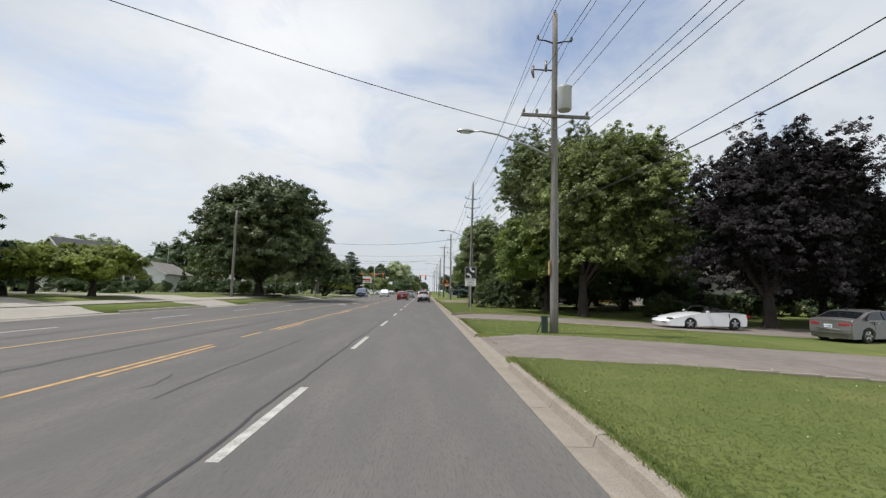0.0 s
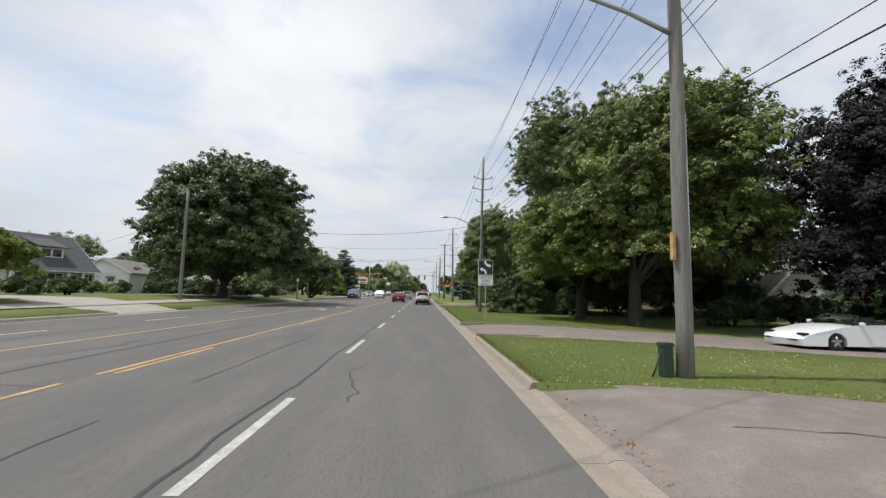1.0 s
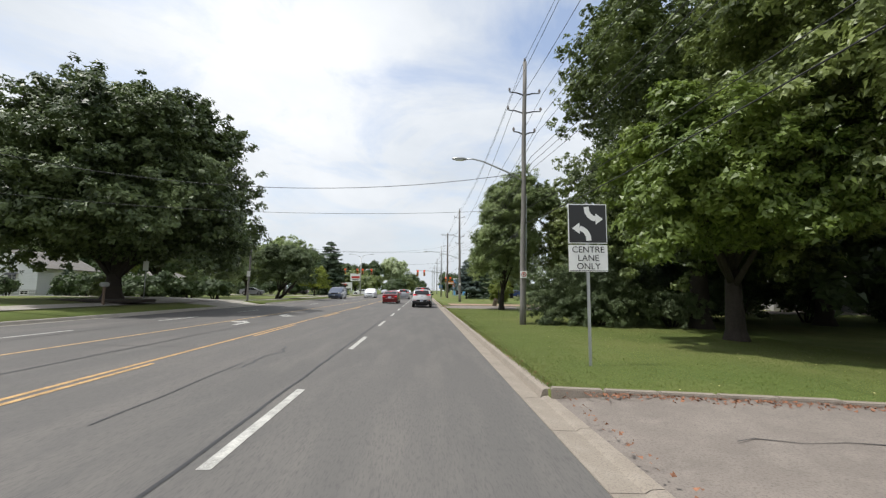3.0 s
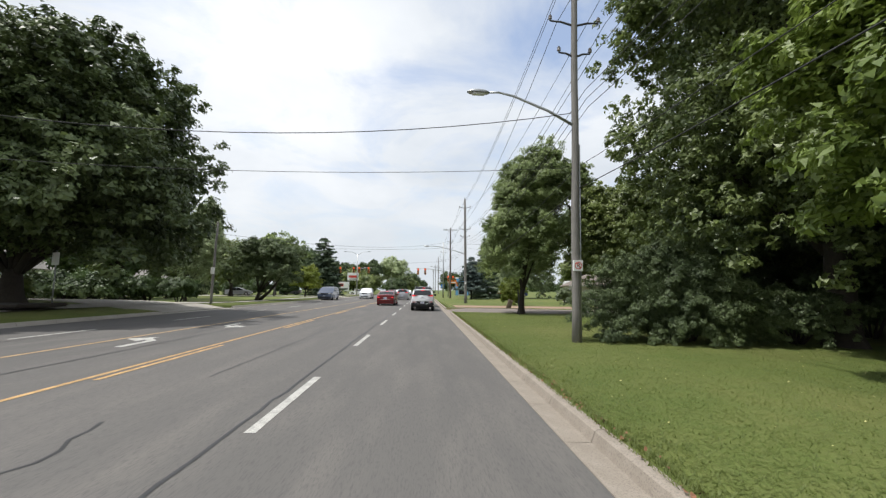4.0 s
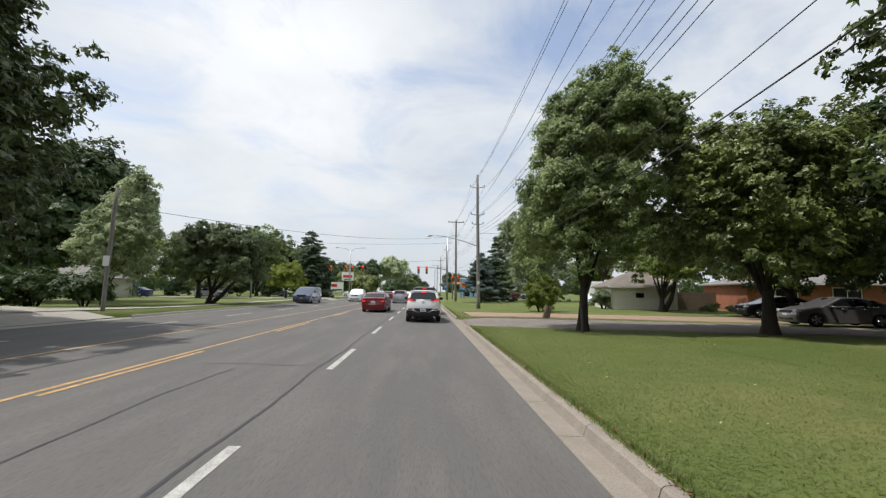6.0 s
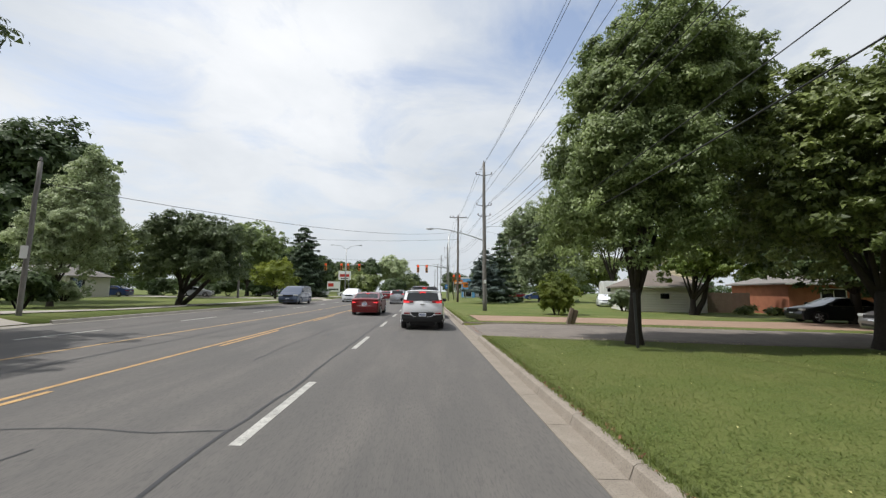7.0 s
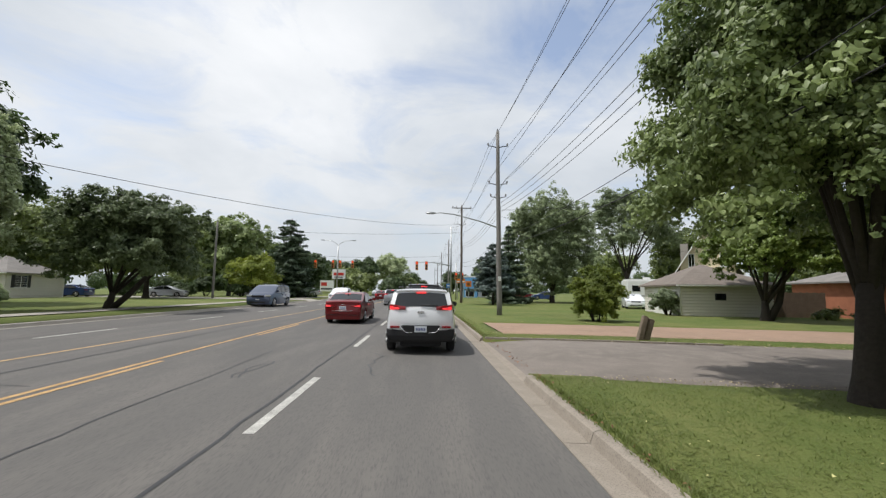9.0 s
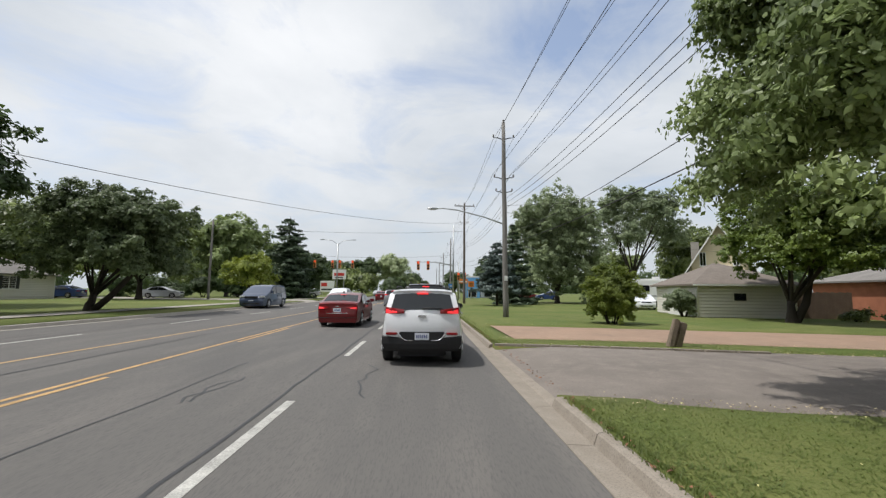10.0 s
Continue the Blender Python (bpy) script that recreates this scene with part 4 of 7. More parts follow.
tree(gp(-18.0, 73.7), "low broad crabapple with forked trunk", (1.0, 0, 4.1), (4.2, 3.7, 2.9), 1.0, 0.2, 48000, 0.14, M_LEAF_CRAB, 63, 120, 0.7, 10, name="crabapple_tree", lobe_r=0.16, lean=(0.2, 0), ragged=0.6, second=((0.25, 0.0, 0.05), (1.1, -0.1, 0.75), (2.1, -0.1, 1.9), (2.9, 0.0, 3.4)))
tree(gp(-33.6, 75.5), "tall old maple behind the lawns", (0, 0, 8.4), (7.0, 6.8, 7.6), 3.0, 0.4, 30000, 0.38, M_LEAF_DARK, 64, 60, 0.6, 9, name="maple_tree")
tree(gp(-19.8, 98.0), "small lime green tree by the pavement", (0, 0, 3.1), (3.2, 2.8, 2.5), 1.2, 0.12, 10000, 0.20, M_LEAF_YELLOW, 65, 28, 0.6, 6)
tree(gp(-32.0, 118.0), "pale green tree behind the spruce", (0, 0, 7.6), (7.0, 6.4, 6.2), 2.6, 0.3, 16000, 0.42, M_LEAF_SILVER, 66, 44, 0.5, 8)
tree(gp(-32.0, 98.0), "broad green tree over the parked cars", (0, 0, 5.6), (6.0, 5.4, 4.4), 2.2, 0.3, 18000, 0.34, M_LEAF_MAPLE, 67, 46, 0.5, 8)
tree(gp(-52.0, 106.0), "large maple beside the white house", (0, 0, 7.4), (7.0, 6.6, 6.4), 2.6, 0.36, 18000, 0.45, M_LEAF_MAPLE, 68, 46, 0.55, 8, name="maple_tree")
conifer(gp(-19.6, 109.5), "dark spreading spruce near the crossing", 11.9, 4.2, M_NEEDLE, 33, 24, 0.04, 0.45)
tree(gp(-33.0, 172.0), "dark tree beyond the crossing signals", (0, 0, 6.6), (5.0, 4.6, 6.2), 1.6, 0.2, 9000, 0.45, M_LEAF_DARK, 34, 30, 0.8, 6)
UMB = "umbrella-shaped catalpa with a dense lime crown"
for i, (x, y, r, h) in enumerate(((-21.6, 27.6, 2.8, 2.0), (-29.0, 31.5, 2.9, 2.3), (-25.0, 25.4, 2.8, 2.0), (-35.0, 33.0, 3.0, 2.4))):
    tree(gp(x, y), UMB, (0, 0, h), (r, r, 1.6), 1.1, 0.17, 30000, 0.135, M_LEAF_LIME, 70 + i, 60, 0.3, 8, name="catalpa_tree", group="umbrella catalpas on the lawn", droop=1.2, square=0.95)
for i, (x, y, r, h, m) in enumerate(((-55, 112, 7, 8, M_LEAF_MAPLE), (-70, 120, 8, 9, M_LEAF_DARK), (-34, 21, 3.5, 8, M_LEAF_DARK), (-66, 55, 5, 4.5, M_LEAF_MAPLE), (-62, 98, 4, 5, M_LEAF_DARK))):
    tree(gp(x, y), "leafy garden tree behind the houses", (0, 0, h), (r, r, h * 0.75), 3.0, 0.3, 9000, 0.55, m, 80 + i, 34, 0.5, 6, group="garden trees")
for i, (x, y, r, h, m) in enumerate(((-16.5, 252, 10.5, 11.0, M_LEAF_PALE), (-40, 240, 9, 9, M_LEAF_DARK), (-52, 225, 10, 9, M_LEAF_DARK), (-38, 165, 7, 8, M_LEAF_DARK), (-30, 205, 5, 5.5, M_LEAF_MAPLE), (-27, 236, 6, 9, M_LEAF_DARK), (-9, 262, 6, 4.5, M_LEAF_MAPLE), (-3, 330, 6, 5, M_LEAF_DARK), (-13, 215, 4, 3.6, M_LEAF_DARK), (-23, 200, 5, 4.2, M_LEAF_MAPLE), (-10, 330, 8, 8, M_LEAF_DARK), (-34, 270, 9, 8, M_LEAF_DARK), (-45, 300, 10, 8, M_LEAF_MAPLE), (-60, 280, 11, 9, M_LEAF_DARK), (-42, 190, 8, 7, M_LEAF_DARK), (-50, 160, 8, 8, M_LEAF_DARK), (24, 190, 7, 8, M_LEAF_DARK), (36, 230, 9, 9, M_LEAF_MAPLE), (18, 300, 8, 8, M_LEAF_DARK), (60, 180, 9, 9, M_LEAF_MAPLE), (-75, 190, 11, 9, M_LEAF_MAPLE))):
    tree(gp(x, y), "distant broad tree beyond the crossing", (0, 0, h), (r, r, h * 0.8), 3.0, 0.35, 7000, 0.85, m, 100 + i, 36, 0.6, 6, group="distant trees")
tree(gp(-108.0, 135.0), "broad pale willow far behind the houses", (0, 0, 10.0), (10.5, 9.5, 8.2), 4.0, 0.5, 16000, 0.5, M_LEAF_OLIVE, 95, 60, 0.7, 7, name="willow_tree", ragged=0.4)
# woods on the skyline
rng = np.random.default_rng(5)
PV, PF, off = [], [], 0
for k in range(150):
    side = rng.choice([-1, 1])
    x, y = side * rng.uniform(95, 280), rng.uniform(60, 620)
    if k >= 100:
        x, y = rng.uniform(-300, 300), rng.uniform(430, 700)
        x += 30 * np.sign(x)
    r, h = rng.uniform(5, 9), rng.uniform(5, 8)
    n = 800
    u = unit(rng, n)
    P = np.array([x, y, h - 0.5]) + u * np.array([r, r, h * 0.9]) * rng.uniform(0.7, 1.08, n)[:, None]
    V, F = leaf_cards(rng, P, u, 1.25)
    PV.append(V)
    PF.append(F + off)
    off += len(V)
woods = part("far_woods", mesh_fast("far_woods", np.concatenate(PV), np.concatenate(PF), M_LEAF_DARK), M_LEAF_DARK)
tagged(woods, "distant belts of dark green trees on the skyline", "trees", kind="stuff")


# ---- poles and wires ----
def lamp_arm(t, z, length, side=-1):
    a = part("lamp_arm", tubed([(0, 0, z), (side * length * 0.3, 0, z + 0.45), (side * length * 0.7, 0, z + 0.88), (side * (length - 0.35), 0, z + 0.98), (side * length, 0, z + 0.95)], [0.045, 0.042, 0.038, 0.034, 0.03], 8), M_STEEL, t)
    bm = bmesh.new()
    bmesh.ops.create_uvsphere(bm, u_segments=14, v_segments=8, radius=1.0)
    bmesh.ops.scale(bm, vec=(0.36, 0.15, 0.09), verts=bm.verts)
    for v in bm.verts:
        if v.co.z < -0.03:
            v.co.z = -0.03
    bmesh.ops.translate(bm, vec=(side * (length + 0.28), 0, z + 0.95), verts=bm.verts)
    h = part("lamp_head", bm, M_STEEL, t, "grey cobra-head lamp", 40)
    bm = boxed(side * (length + 0.28) - 0.2, side * (length + 0.28) + 0.2, -0.09, 0.09, z + 0.875, z + 0.925, bevel=0.02)
    part("lens", bm, M_CLEAR, h)


def insulator(t, x, z, y=0.0):
    bm = bmesh.new()
    for r, z0, z1 in ((0.02, 0, 0.06), (0.06, 0.06, 0.10), (0.04, 0.10, 0.13), (0.055, 0.13, 0.16), (0.03, 0.16, 0.2)):
        tube(bm, [(x, y, z + z0), (x, y, z + z1)], [r, r], 8)
    part("insulator", bm, M_PORC, t)


def crossarm(t, z, half, wood=True):
    if wood:
        part("crossarm", boxed(-half, half, -0.19, -0.09, z - 0.06, z + 0.06, bevel=0.01), M_POLE, t)
        for s in (-1, 1):
            part("brace", tubed([(0, -0.15, z - 0.55), (s * half * 0.55, -0.15, z - 0.05)], 0.018, 6), M_STEEL, t)
    else:
        for s in (-1, 1):
            part("bracket", tubed([(0, 0, z - 0.14), (s * half * 0.55, 0, z - 0.02), (s * half, 0, z)], [0.035, 0.03, 0.025], 6), M_IRON, t)
            insulator(t, s * half, z)


def utility_pole(at, height, label, lean=(0.0, 0.0), r=(0.17, 0.11), arms=(), lamp=None, wood=None):
    t = thing("utility_pole", label, "utility pole", at, rx=lean[1], ry=lean[0])
    n = 9
    part("pole", tubed([(0.012 * math.sin(k * 1.7), 0.01 * math.cos(k * 2.3), -0.5 + (height + 0.5) * k / n) for k in range(n + 1)], [r[0] + (r[1] - r[0]) * k / n for k in range(n + 1)], 14), wood or M_POLE, t)
    for kind, z, half in arms:
        if kind == "wood":
            crossarm(t, z, half)
            for x in (-half + 0.1, -half * 0.55, half - 0.1):
                insulator(t, x, z + 0.06, -0.14)
        else:
            crossarm(t, z, half, False)
    insulator(t, 0, height)
    if lamp:
        lamp_arm(t, *lamp)
    return t


STD = (("steel", 11.9, 0.70), ("steel", 9.7, 0.65))
pa = utility_pole(gp(4.95, 15.5), 13.0, "weathered grey wooden utility pole with transformer and street lamp", (1.0, 0.0), (0.152, 0.105), (("steel", 11.85, 0.70), ("wood", 8.55, 1.38)), (6.85, 3.3))
part("transformer", tubed([(0.30, -0.32, 8.72), (0.30, -0.32, 8.76), (0.30, -0.32, 9.6), (0.30, -0.32, 9.66), (0.30, -0.32, 9.70)], [0.24, 0.27, 0.27, 0.29, 0.16], 16), M_TRANSF, pa, "pale grey transformer can")
part("bracket", tubed([(0, 0, 10.55), (-0.85, 0, 10.55)], 0.03, 6), M_IRON, pa)
part("cutout_fuse", tubed([(-0.36, 0, 10.5), (-0.36, 0, 10.95)], [0.06, 0.05], 8), M_PORC, pa)
part("surge_arrester", tubed([(-0.88, 0, 10.7), (-0.92, 0, 10.45), (-0.86, 0, 10.2)], [0.05, 0.07, 0.04], 8), M_PORC, pa)
part("conduit", tubed([(0.155, -0.03, 0), (0.135, -0.03, 5.2)], 0.022, 8), M_STEEL, pa, "pale plastic conduit")
part("tag", boxed(-0.23, -0.17, -0.12, 0.0, 2.2, 2.75, bevel=0.01), M_YELLOW, pa, "yellow marker strip")
pb = utility_pole(gp(4.50, 40.4), 12.5, "weathered grey wooden utility pole with street lamp", (1.25, 0.0), (0.128, 0.088), (("steel", 10.95, 0.72), ("steel", 10.05, 0.78), ("steel", 9.0, 0.5)), (6.6, 2.75))
part("conduit", tubed([(0.15, -0.03, 0), (0.125, -0.03, 6.0)], 0.022, 8), M_STEEL, pb, "pale plastic conduit")
np_ = part("parking_sign", boxed(-0.135, 0.135, -0.215, -0.12, 2.10, 2.42, bevel=0.004), M_SIGN_WHITE, pb, "white no-parking sign")
bm = bmesh.new()
bmesh.ops.create_circle(bm, segments=24, radius=0.11)
ring = bmesh.ops.extrude_edge_only(bm, edges=bm.edges[:])
for v in ring["geom"]:
    if isinstance(v, bmesh.types.BMVert):
        v.co *= 0.78
bmesh.ops.rotate(bm, matrix=Matrix.Rotation(radians(90), 3, "X"), verts=bm.verts)
bmesh.ops.translate(bm, vec=(0, -0.219, 2.26), verts=bm.verts)
part("ring", bm, M_SIGN_RED, np_, "red ring")
pt = part("lettering", text_mesh("P", 0.17, M_SIGN_BLACK), M_SIGN_BLACK, np_)
pt.matrix_local = pose(0, -0.218, 2.26, 90, 0, 0)
part("slash", tubed([(-0.075, -0.223, 2.335), (0.075, -0.223, 2.185)], 0.012, 6), M_SIGN_RED, np_)
pc = utility_pole(gp(4.9, 75.8), 12.3, "grey wooden utility pole with street lamp on the lawn", (-0.4, 0.0), (0.18, 0.11), (("steel", 11.3, 0.65), ("steel", 8.7, 0.6), ("steel", 7.8, 0.5)), (5.7, 4.2))
part("tag", boxed(-0.1, 0.1, -0.2, -0.185, 2.2, 2.5, bevel=0.004), M_SIGN_WHITE, pc)
utility_pole(gp(4.9, 103.0), 12.9, "dark wooden utility pole with wide crossarm", (0, 0), (0.18, 0.11), (("wood", 12.6, 1.3), ("steel", 10.4, 0.5)), None, M_POLE_DARK)
for y, h in ((140.0, 13.0), (178.0, 13.5), (216.0, 13.0), (255.0, 13.0)):
    utility_pole(gp(5.4, y), h, "distant wooden utility pole along the road", (0, 0), (0.18, 0.11), STD, (7.0, 3.0) if y < 150 else None)
utility_pole(gp(5.2, -14.0), 13.0, "wooden utility pole along the kerb", (0, 0), (0.18, 0.11), STD)
pl = utility_pole(gp(-18.12, 39.3), 8.3, "short grey wooden pole on the lawn", (-0.2, 0), (0.13, 0.10))
pl2 = utility_pole(gp(-15.6, 59.3), 6.1, "thin wooden pole beside the kerb", (1.5, 0), (0.095, 0.075))
part("sign_plate", boxed(-0.15, 0.15, -0.16, -0.145, 2.2, 2.7, bevel=0.004), M_SIGN_WHITE, pl2, "small white sign")
utility_pole(gp(-17.0, 3.0), 9.0, "wooden pole on the far verge", (0, 0), (0.16, 0.12))
utility_pole(gp(-26.0, 101.0), 9.5, "wooden pole standing among the garden trees", (0, 0), (0.15, 0.11), (("steel", 9.0, 0.5),))


def wire(a, b, sag, radius=0.016, label="black overhead line between poles", n=18, name="power_line"):
    a, b = Vector(a), Vector(b)
    pts = [a.lerp(b, i / n) - Vector((0, 0, 4 * sag * (i / n) * (1 - i / n))) for i in range(n + 1)]
    ob = part(name, tubed(pts, radius, 5), M_WIRE)
    return tagged(ob, label, "overhead wire", group="overhead wires")


def line_points(y, x, top, arm=1.1, low=2.75, wide=0.68):
    """Where nine lines sit on a pole: top, upper arm, lower arms, three secondaries and two cables."""
    return dict(y=y, top=(x, top), al=(x - wide, top - arm), ar=(x + wide, top - arm), bl=(x - 0.6, top - low), br=(x + 0.6, top - low), cr=(x + 0.45, top - low - 0.7), sec=(x + 0.3, top - 5.0), cab=(x + 0.2, 5.4), low=(x + 0.2, 4.9))


POLES = [line_points(-14.0, 5.2, 13.0), line_points(15.5, 5.1, 13.1), line_points(40.5, 4.73, 12.6), line_points(75.8, 4.82, 12.35), line_points(103.0, 4.9, 12.95), line_points(140.0, 5.4, 13.0), line_points(178.0, 5.4, 13.5), line_points(216.0, 5.4, 13.0)]
POLES[0].update(sec=(6.1, 8.4))
POLES[1].update(sec=(6.3, 8.75), cab=(5.3, 5.35), low=(5.3, 5.02))
POLES[2].update(al=(4.22, 11.08), ar=(5.66, 11.08), bl=(4.18, 10.17), br=(5.75, 10.17), cr=(5.35, 9.12), sec=(5.05, 7.95), cab=(4.75, 5.45), low=(4.72, 4.75))
POLES[3].update(al=(4.13, 11.22), ar=(5.35, 11.18), bl=(4.16, 9.05), br=(5.33, 9.1), cr=(5.25, 8.95), sec=(5.05, 7.54), cab=(4.95, 5.1), low=(4.95, 4.6))
for p, q in zip(POLES, POLES[1:]):
    sg = 0.0008 * (q["y"] - p["y"]) ** 2
    for key in ("top", "al", "ar", "bl", "br", "cr"):
        wire((p[key][0], p["y"], p[key][1]), (q[key][0], q["y"], q[key][1]), sg * {"top": 0.8, "bl": 1.25}.get(key, 0.95), 0.010)
    for k in range(3):
        wire((p["sec"][0] + 0.04 * k, p["y"], p["sec"][1] - 0.28 * k), (q["sec"][0] + 0.04 * k, q["y"], q["sec"][1] - 0.28 * k), sg * 0.95, 0.010)
    for key, r in (("cab", 0.009), ("low", 0.013)):
        wire((p[key][0], p["y"], p[key][1]), (q[key][0], q["y"], q[key][1]), sg * 0.72, r, "thick black communication cable between poles", name="communication_cable")
SV = "thin black service wire slung across the street"
wire((4.95, 15.5, 7.95), (-17.0, 3.0, 8.75), 0.5, 0.012, SV, name="service_wire")
wire((4.95, 15.5, 8.0), (24.0, 30.0, 6.5), 0.3, 0.008, SV, name="service_wire")
wire((4.55, 40.4, 7.12), (-18.1, 39.2, 7.2), 1.12, 0.013, SV, name="service_wire")
wire((4.55, 40.4, 5.38), (-18.1, 39.2, 5.5), 0.5, 0.008, SV, name="service_wire")
wire((4.9, 103.0, 10.55), (-15.45, 59.3, 5.75), 1.05, 0.013, SV, name="service_wire")
wire((-18.1, 39.3, 7.3), (-46, 60, 6.0), 0.6, 0.012, SV, name="service_wire")
wire((-18.1, 39.3, 7.1), (-30, 66, 5.8), 0.6, 0.012, SV, name="service_wire")
wire((5.4, 140, 9.5), (-30, 140, 9.5), 0.7, 0.02, SV, name="service_wire")
wire((4.9, 103, 9.4), (-26, 101, 9.3), 0.5, 0.015, SV, name="service_wire")
wire((4.9, 75.8, 7.0), (27.0, 60.0, 6.5), 0.4, 0.010, SV, name="service_wire")
wire((4.9, 75.8, 6.6), (29.0, 90.0, 5.8), 0.4, 0.008, SV, name="service_wire")
# slack coil of cable near the second pole
co = thing("cable_coil", "slack loops of black cable tied to the lowest line", "cable", (4.72, 42.3, 4.52))
for y0, y1, drop, bulge in ((-0.30, -0.02, 0.24, -0.13), (0.0, 0.32, 0.16, 0.03), (0.42, 0.68, 0.12, -0.05)):
    pts = []
    for k in range(11):
        a_ = math.pi * k / 10
        pts.append((0.012 * math.sin(3 * a_), (y0 + y1) / 2 - (y1 - y0) / 2 * math.cos(a_) + bulge * math.sin(a_), 0.02 - drop * math.sin(a_) - 0.12 * ((y0 + y1) / 2 - (y1 - y0) / 2 * math.cos(a_))))
    part("loop", tubed(pts, 0.011, 6), M_WIRE, co)


# ---- centre-lane sign ----
sg = thing("road_sign", "black and white centre lane only sign on a steel post", "road sign", gp(3.45, 30.4), rz=-2)
bm = bmesh.new()
box(bm, -0.03, 0.03, -0.02, 0.02, -0.3, 3.4, bevel=0.008)
part("post", bm, M_STEEL, sg, "grey perforated steel post")
pn = part("sign_panel", boxed(-0.41, 0.41, -0.045, -0.03, 2.52, 3.36, bevel=0.004), M_SIGN_WHITE, sg)
part("sign_face", boxed(-0.39, 0.39, -0.049, -0.046, 2.54, 3.34), M_SIGN_BLACK, pn, "black sign face")


def bent_arrow(s):
    """A turn arrow as a thick bent stroke with a head; s mirrors it through the middle."""
    path = [(0.02, -0.36), (0.01, -0.26), (-0.04, -0.17), (-0.11, -0.12), (-0.17, -0.10)]
    w = 0.055
    V = []
    for i, (x, z) in enumerate(path):
        x0, z0 = path[max(i - 1, 0)]
        x1, z1 = path[min(i + 1, len(path) - 1)]
        d = Vector((x1 - x0, z1 - z0)).normalized()
        V.append(((x - d.y * w, z + d.x * w), (x + d.y * w, z - d.x * w)))
    head = [(-0.17, 0.02), (-0.33, -0.10), (-0.17, -0.22)]
    vs, fs = [], []
    for a, b in V:
        vs += [a, b]
    for i in range(len(V) - 1):
        fs.append((2 * i, 2 * i + 1, 2 * i + 3, 2 * i + 2))
    k = len(vs)
    vs += head
    fs.append((k, k + 1, k + 2))
    return mesh_from("arrow", [(s * x, -0.0515, 2.94 + s * z) for x, z in vs], fs, M_SIGN_WHITE)


for s in (1, -1):
    part("arrow", bent_arrow(s), M_SIGN_WHITE, pn, "white bent arrow")
tab = part("tab_panel", boxed(-0.41, 0.41, -0.045, -0.03, 1.93, 2.49, bevel=0.004), M_SIGN_WHITE, sg)
for i, word in enumerate(("CENTRE", "LANE", "ONLY")):
    me = text_mesh(word, 0.185, M_SIGN_BLACK)
    ob = part("lettering", me, M_SIGN_BLACK, tab)
    ob.matrix_local = pose(0, -0.049, 2.385 - 0.175 * i, 90, 0, 0)
part("border", boxed(-0.40, 0.40, -0.048, -0.046, 1.945, 1.955), M_SIGN_BLACK, tab)
ls = thing("road_sign", "small white sign plate on a thin post", "road sign", gp(-17.4, 48.5))
part("post", tubed([(0, 0, -0.2), (0, 0, 2.7)], 0.03, 8), M_STEEL, ls)
part("sign_panel", boxed(-0.17, 0.17, -0.04, -0.03, 2.0, 2.6, bevel=0.004), M_SIGN_WHITE, ls)


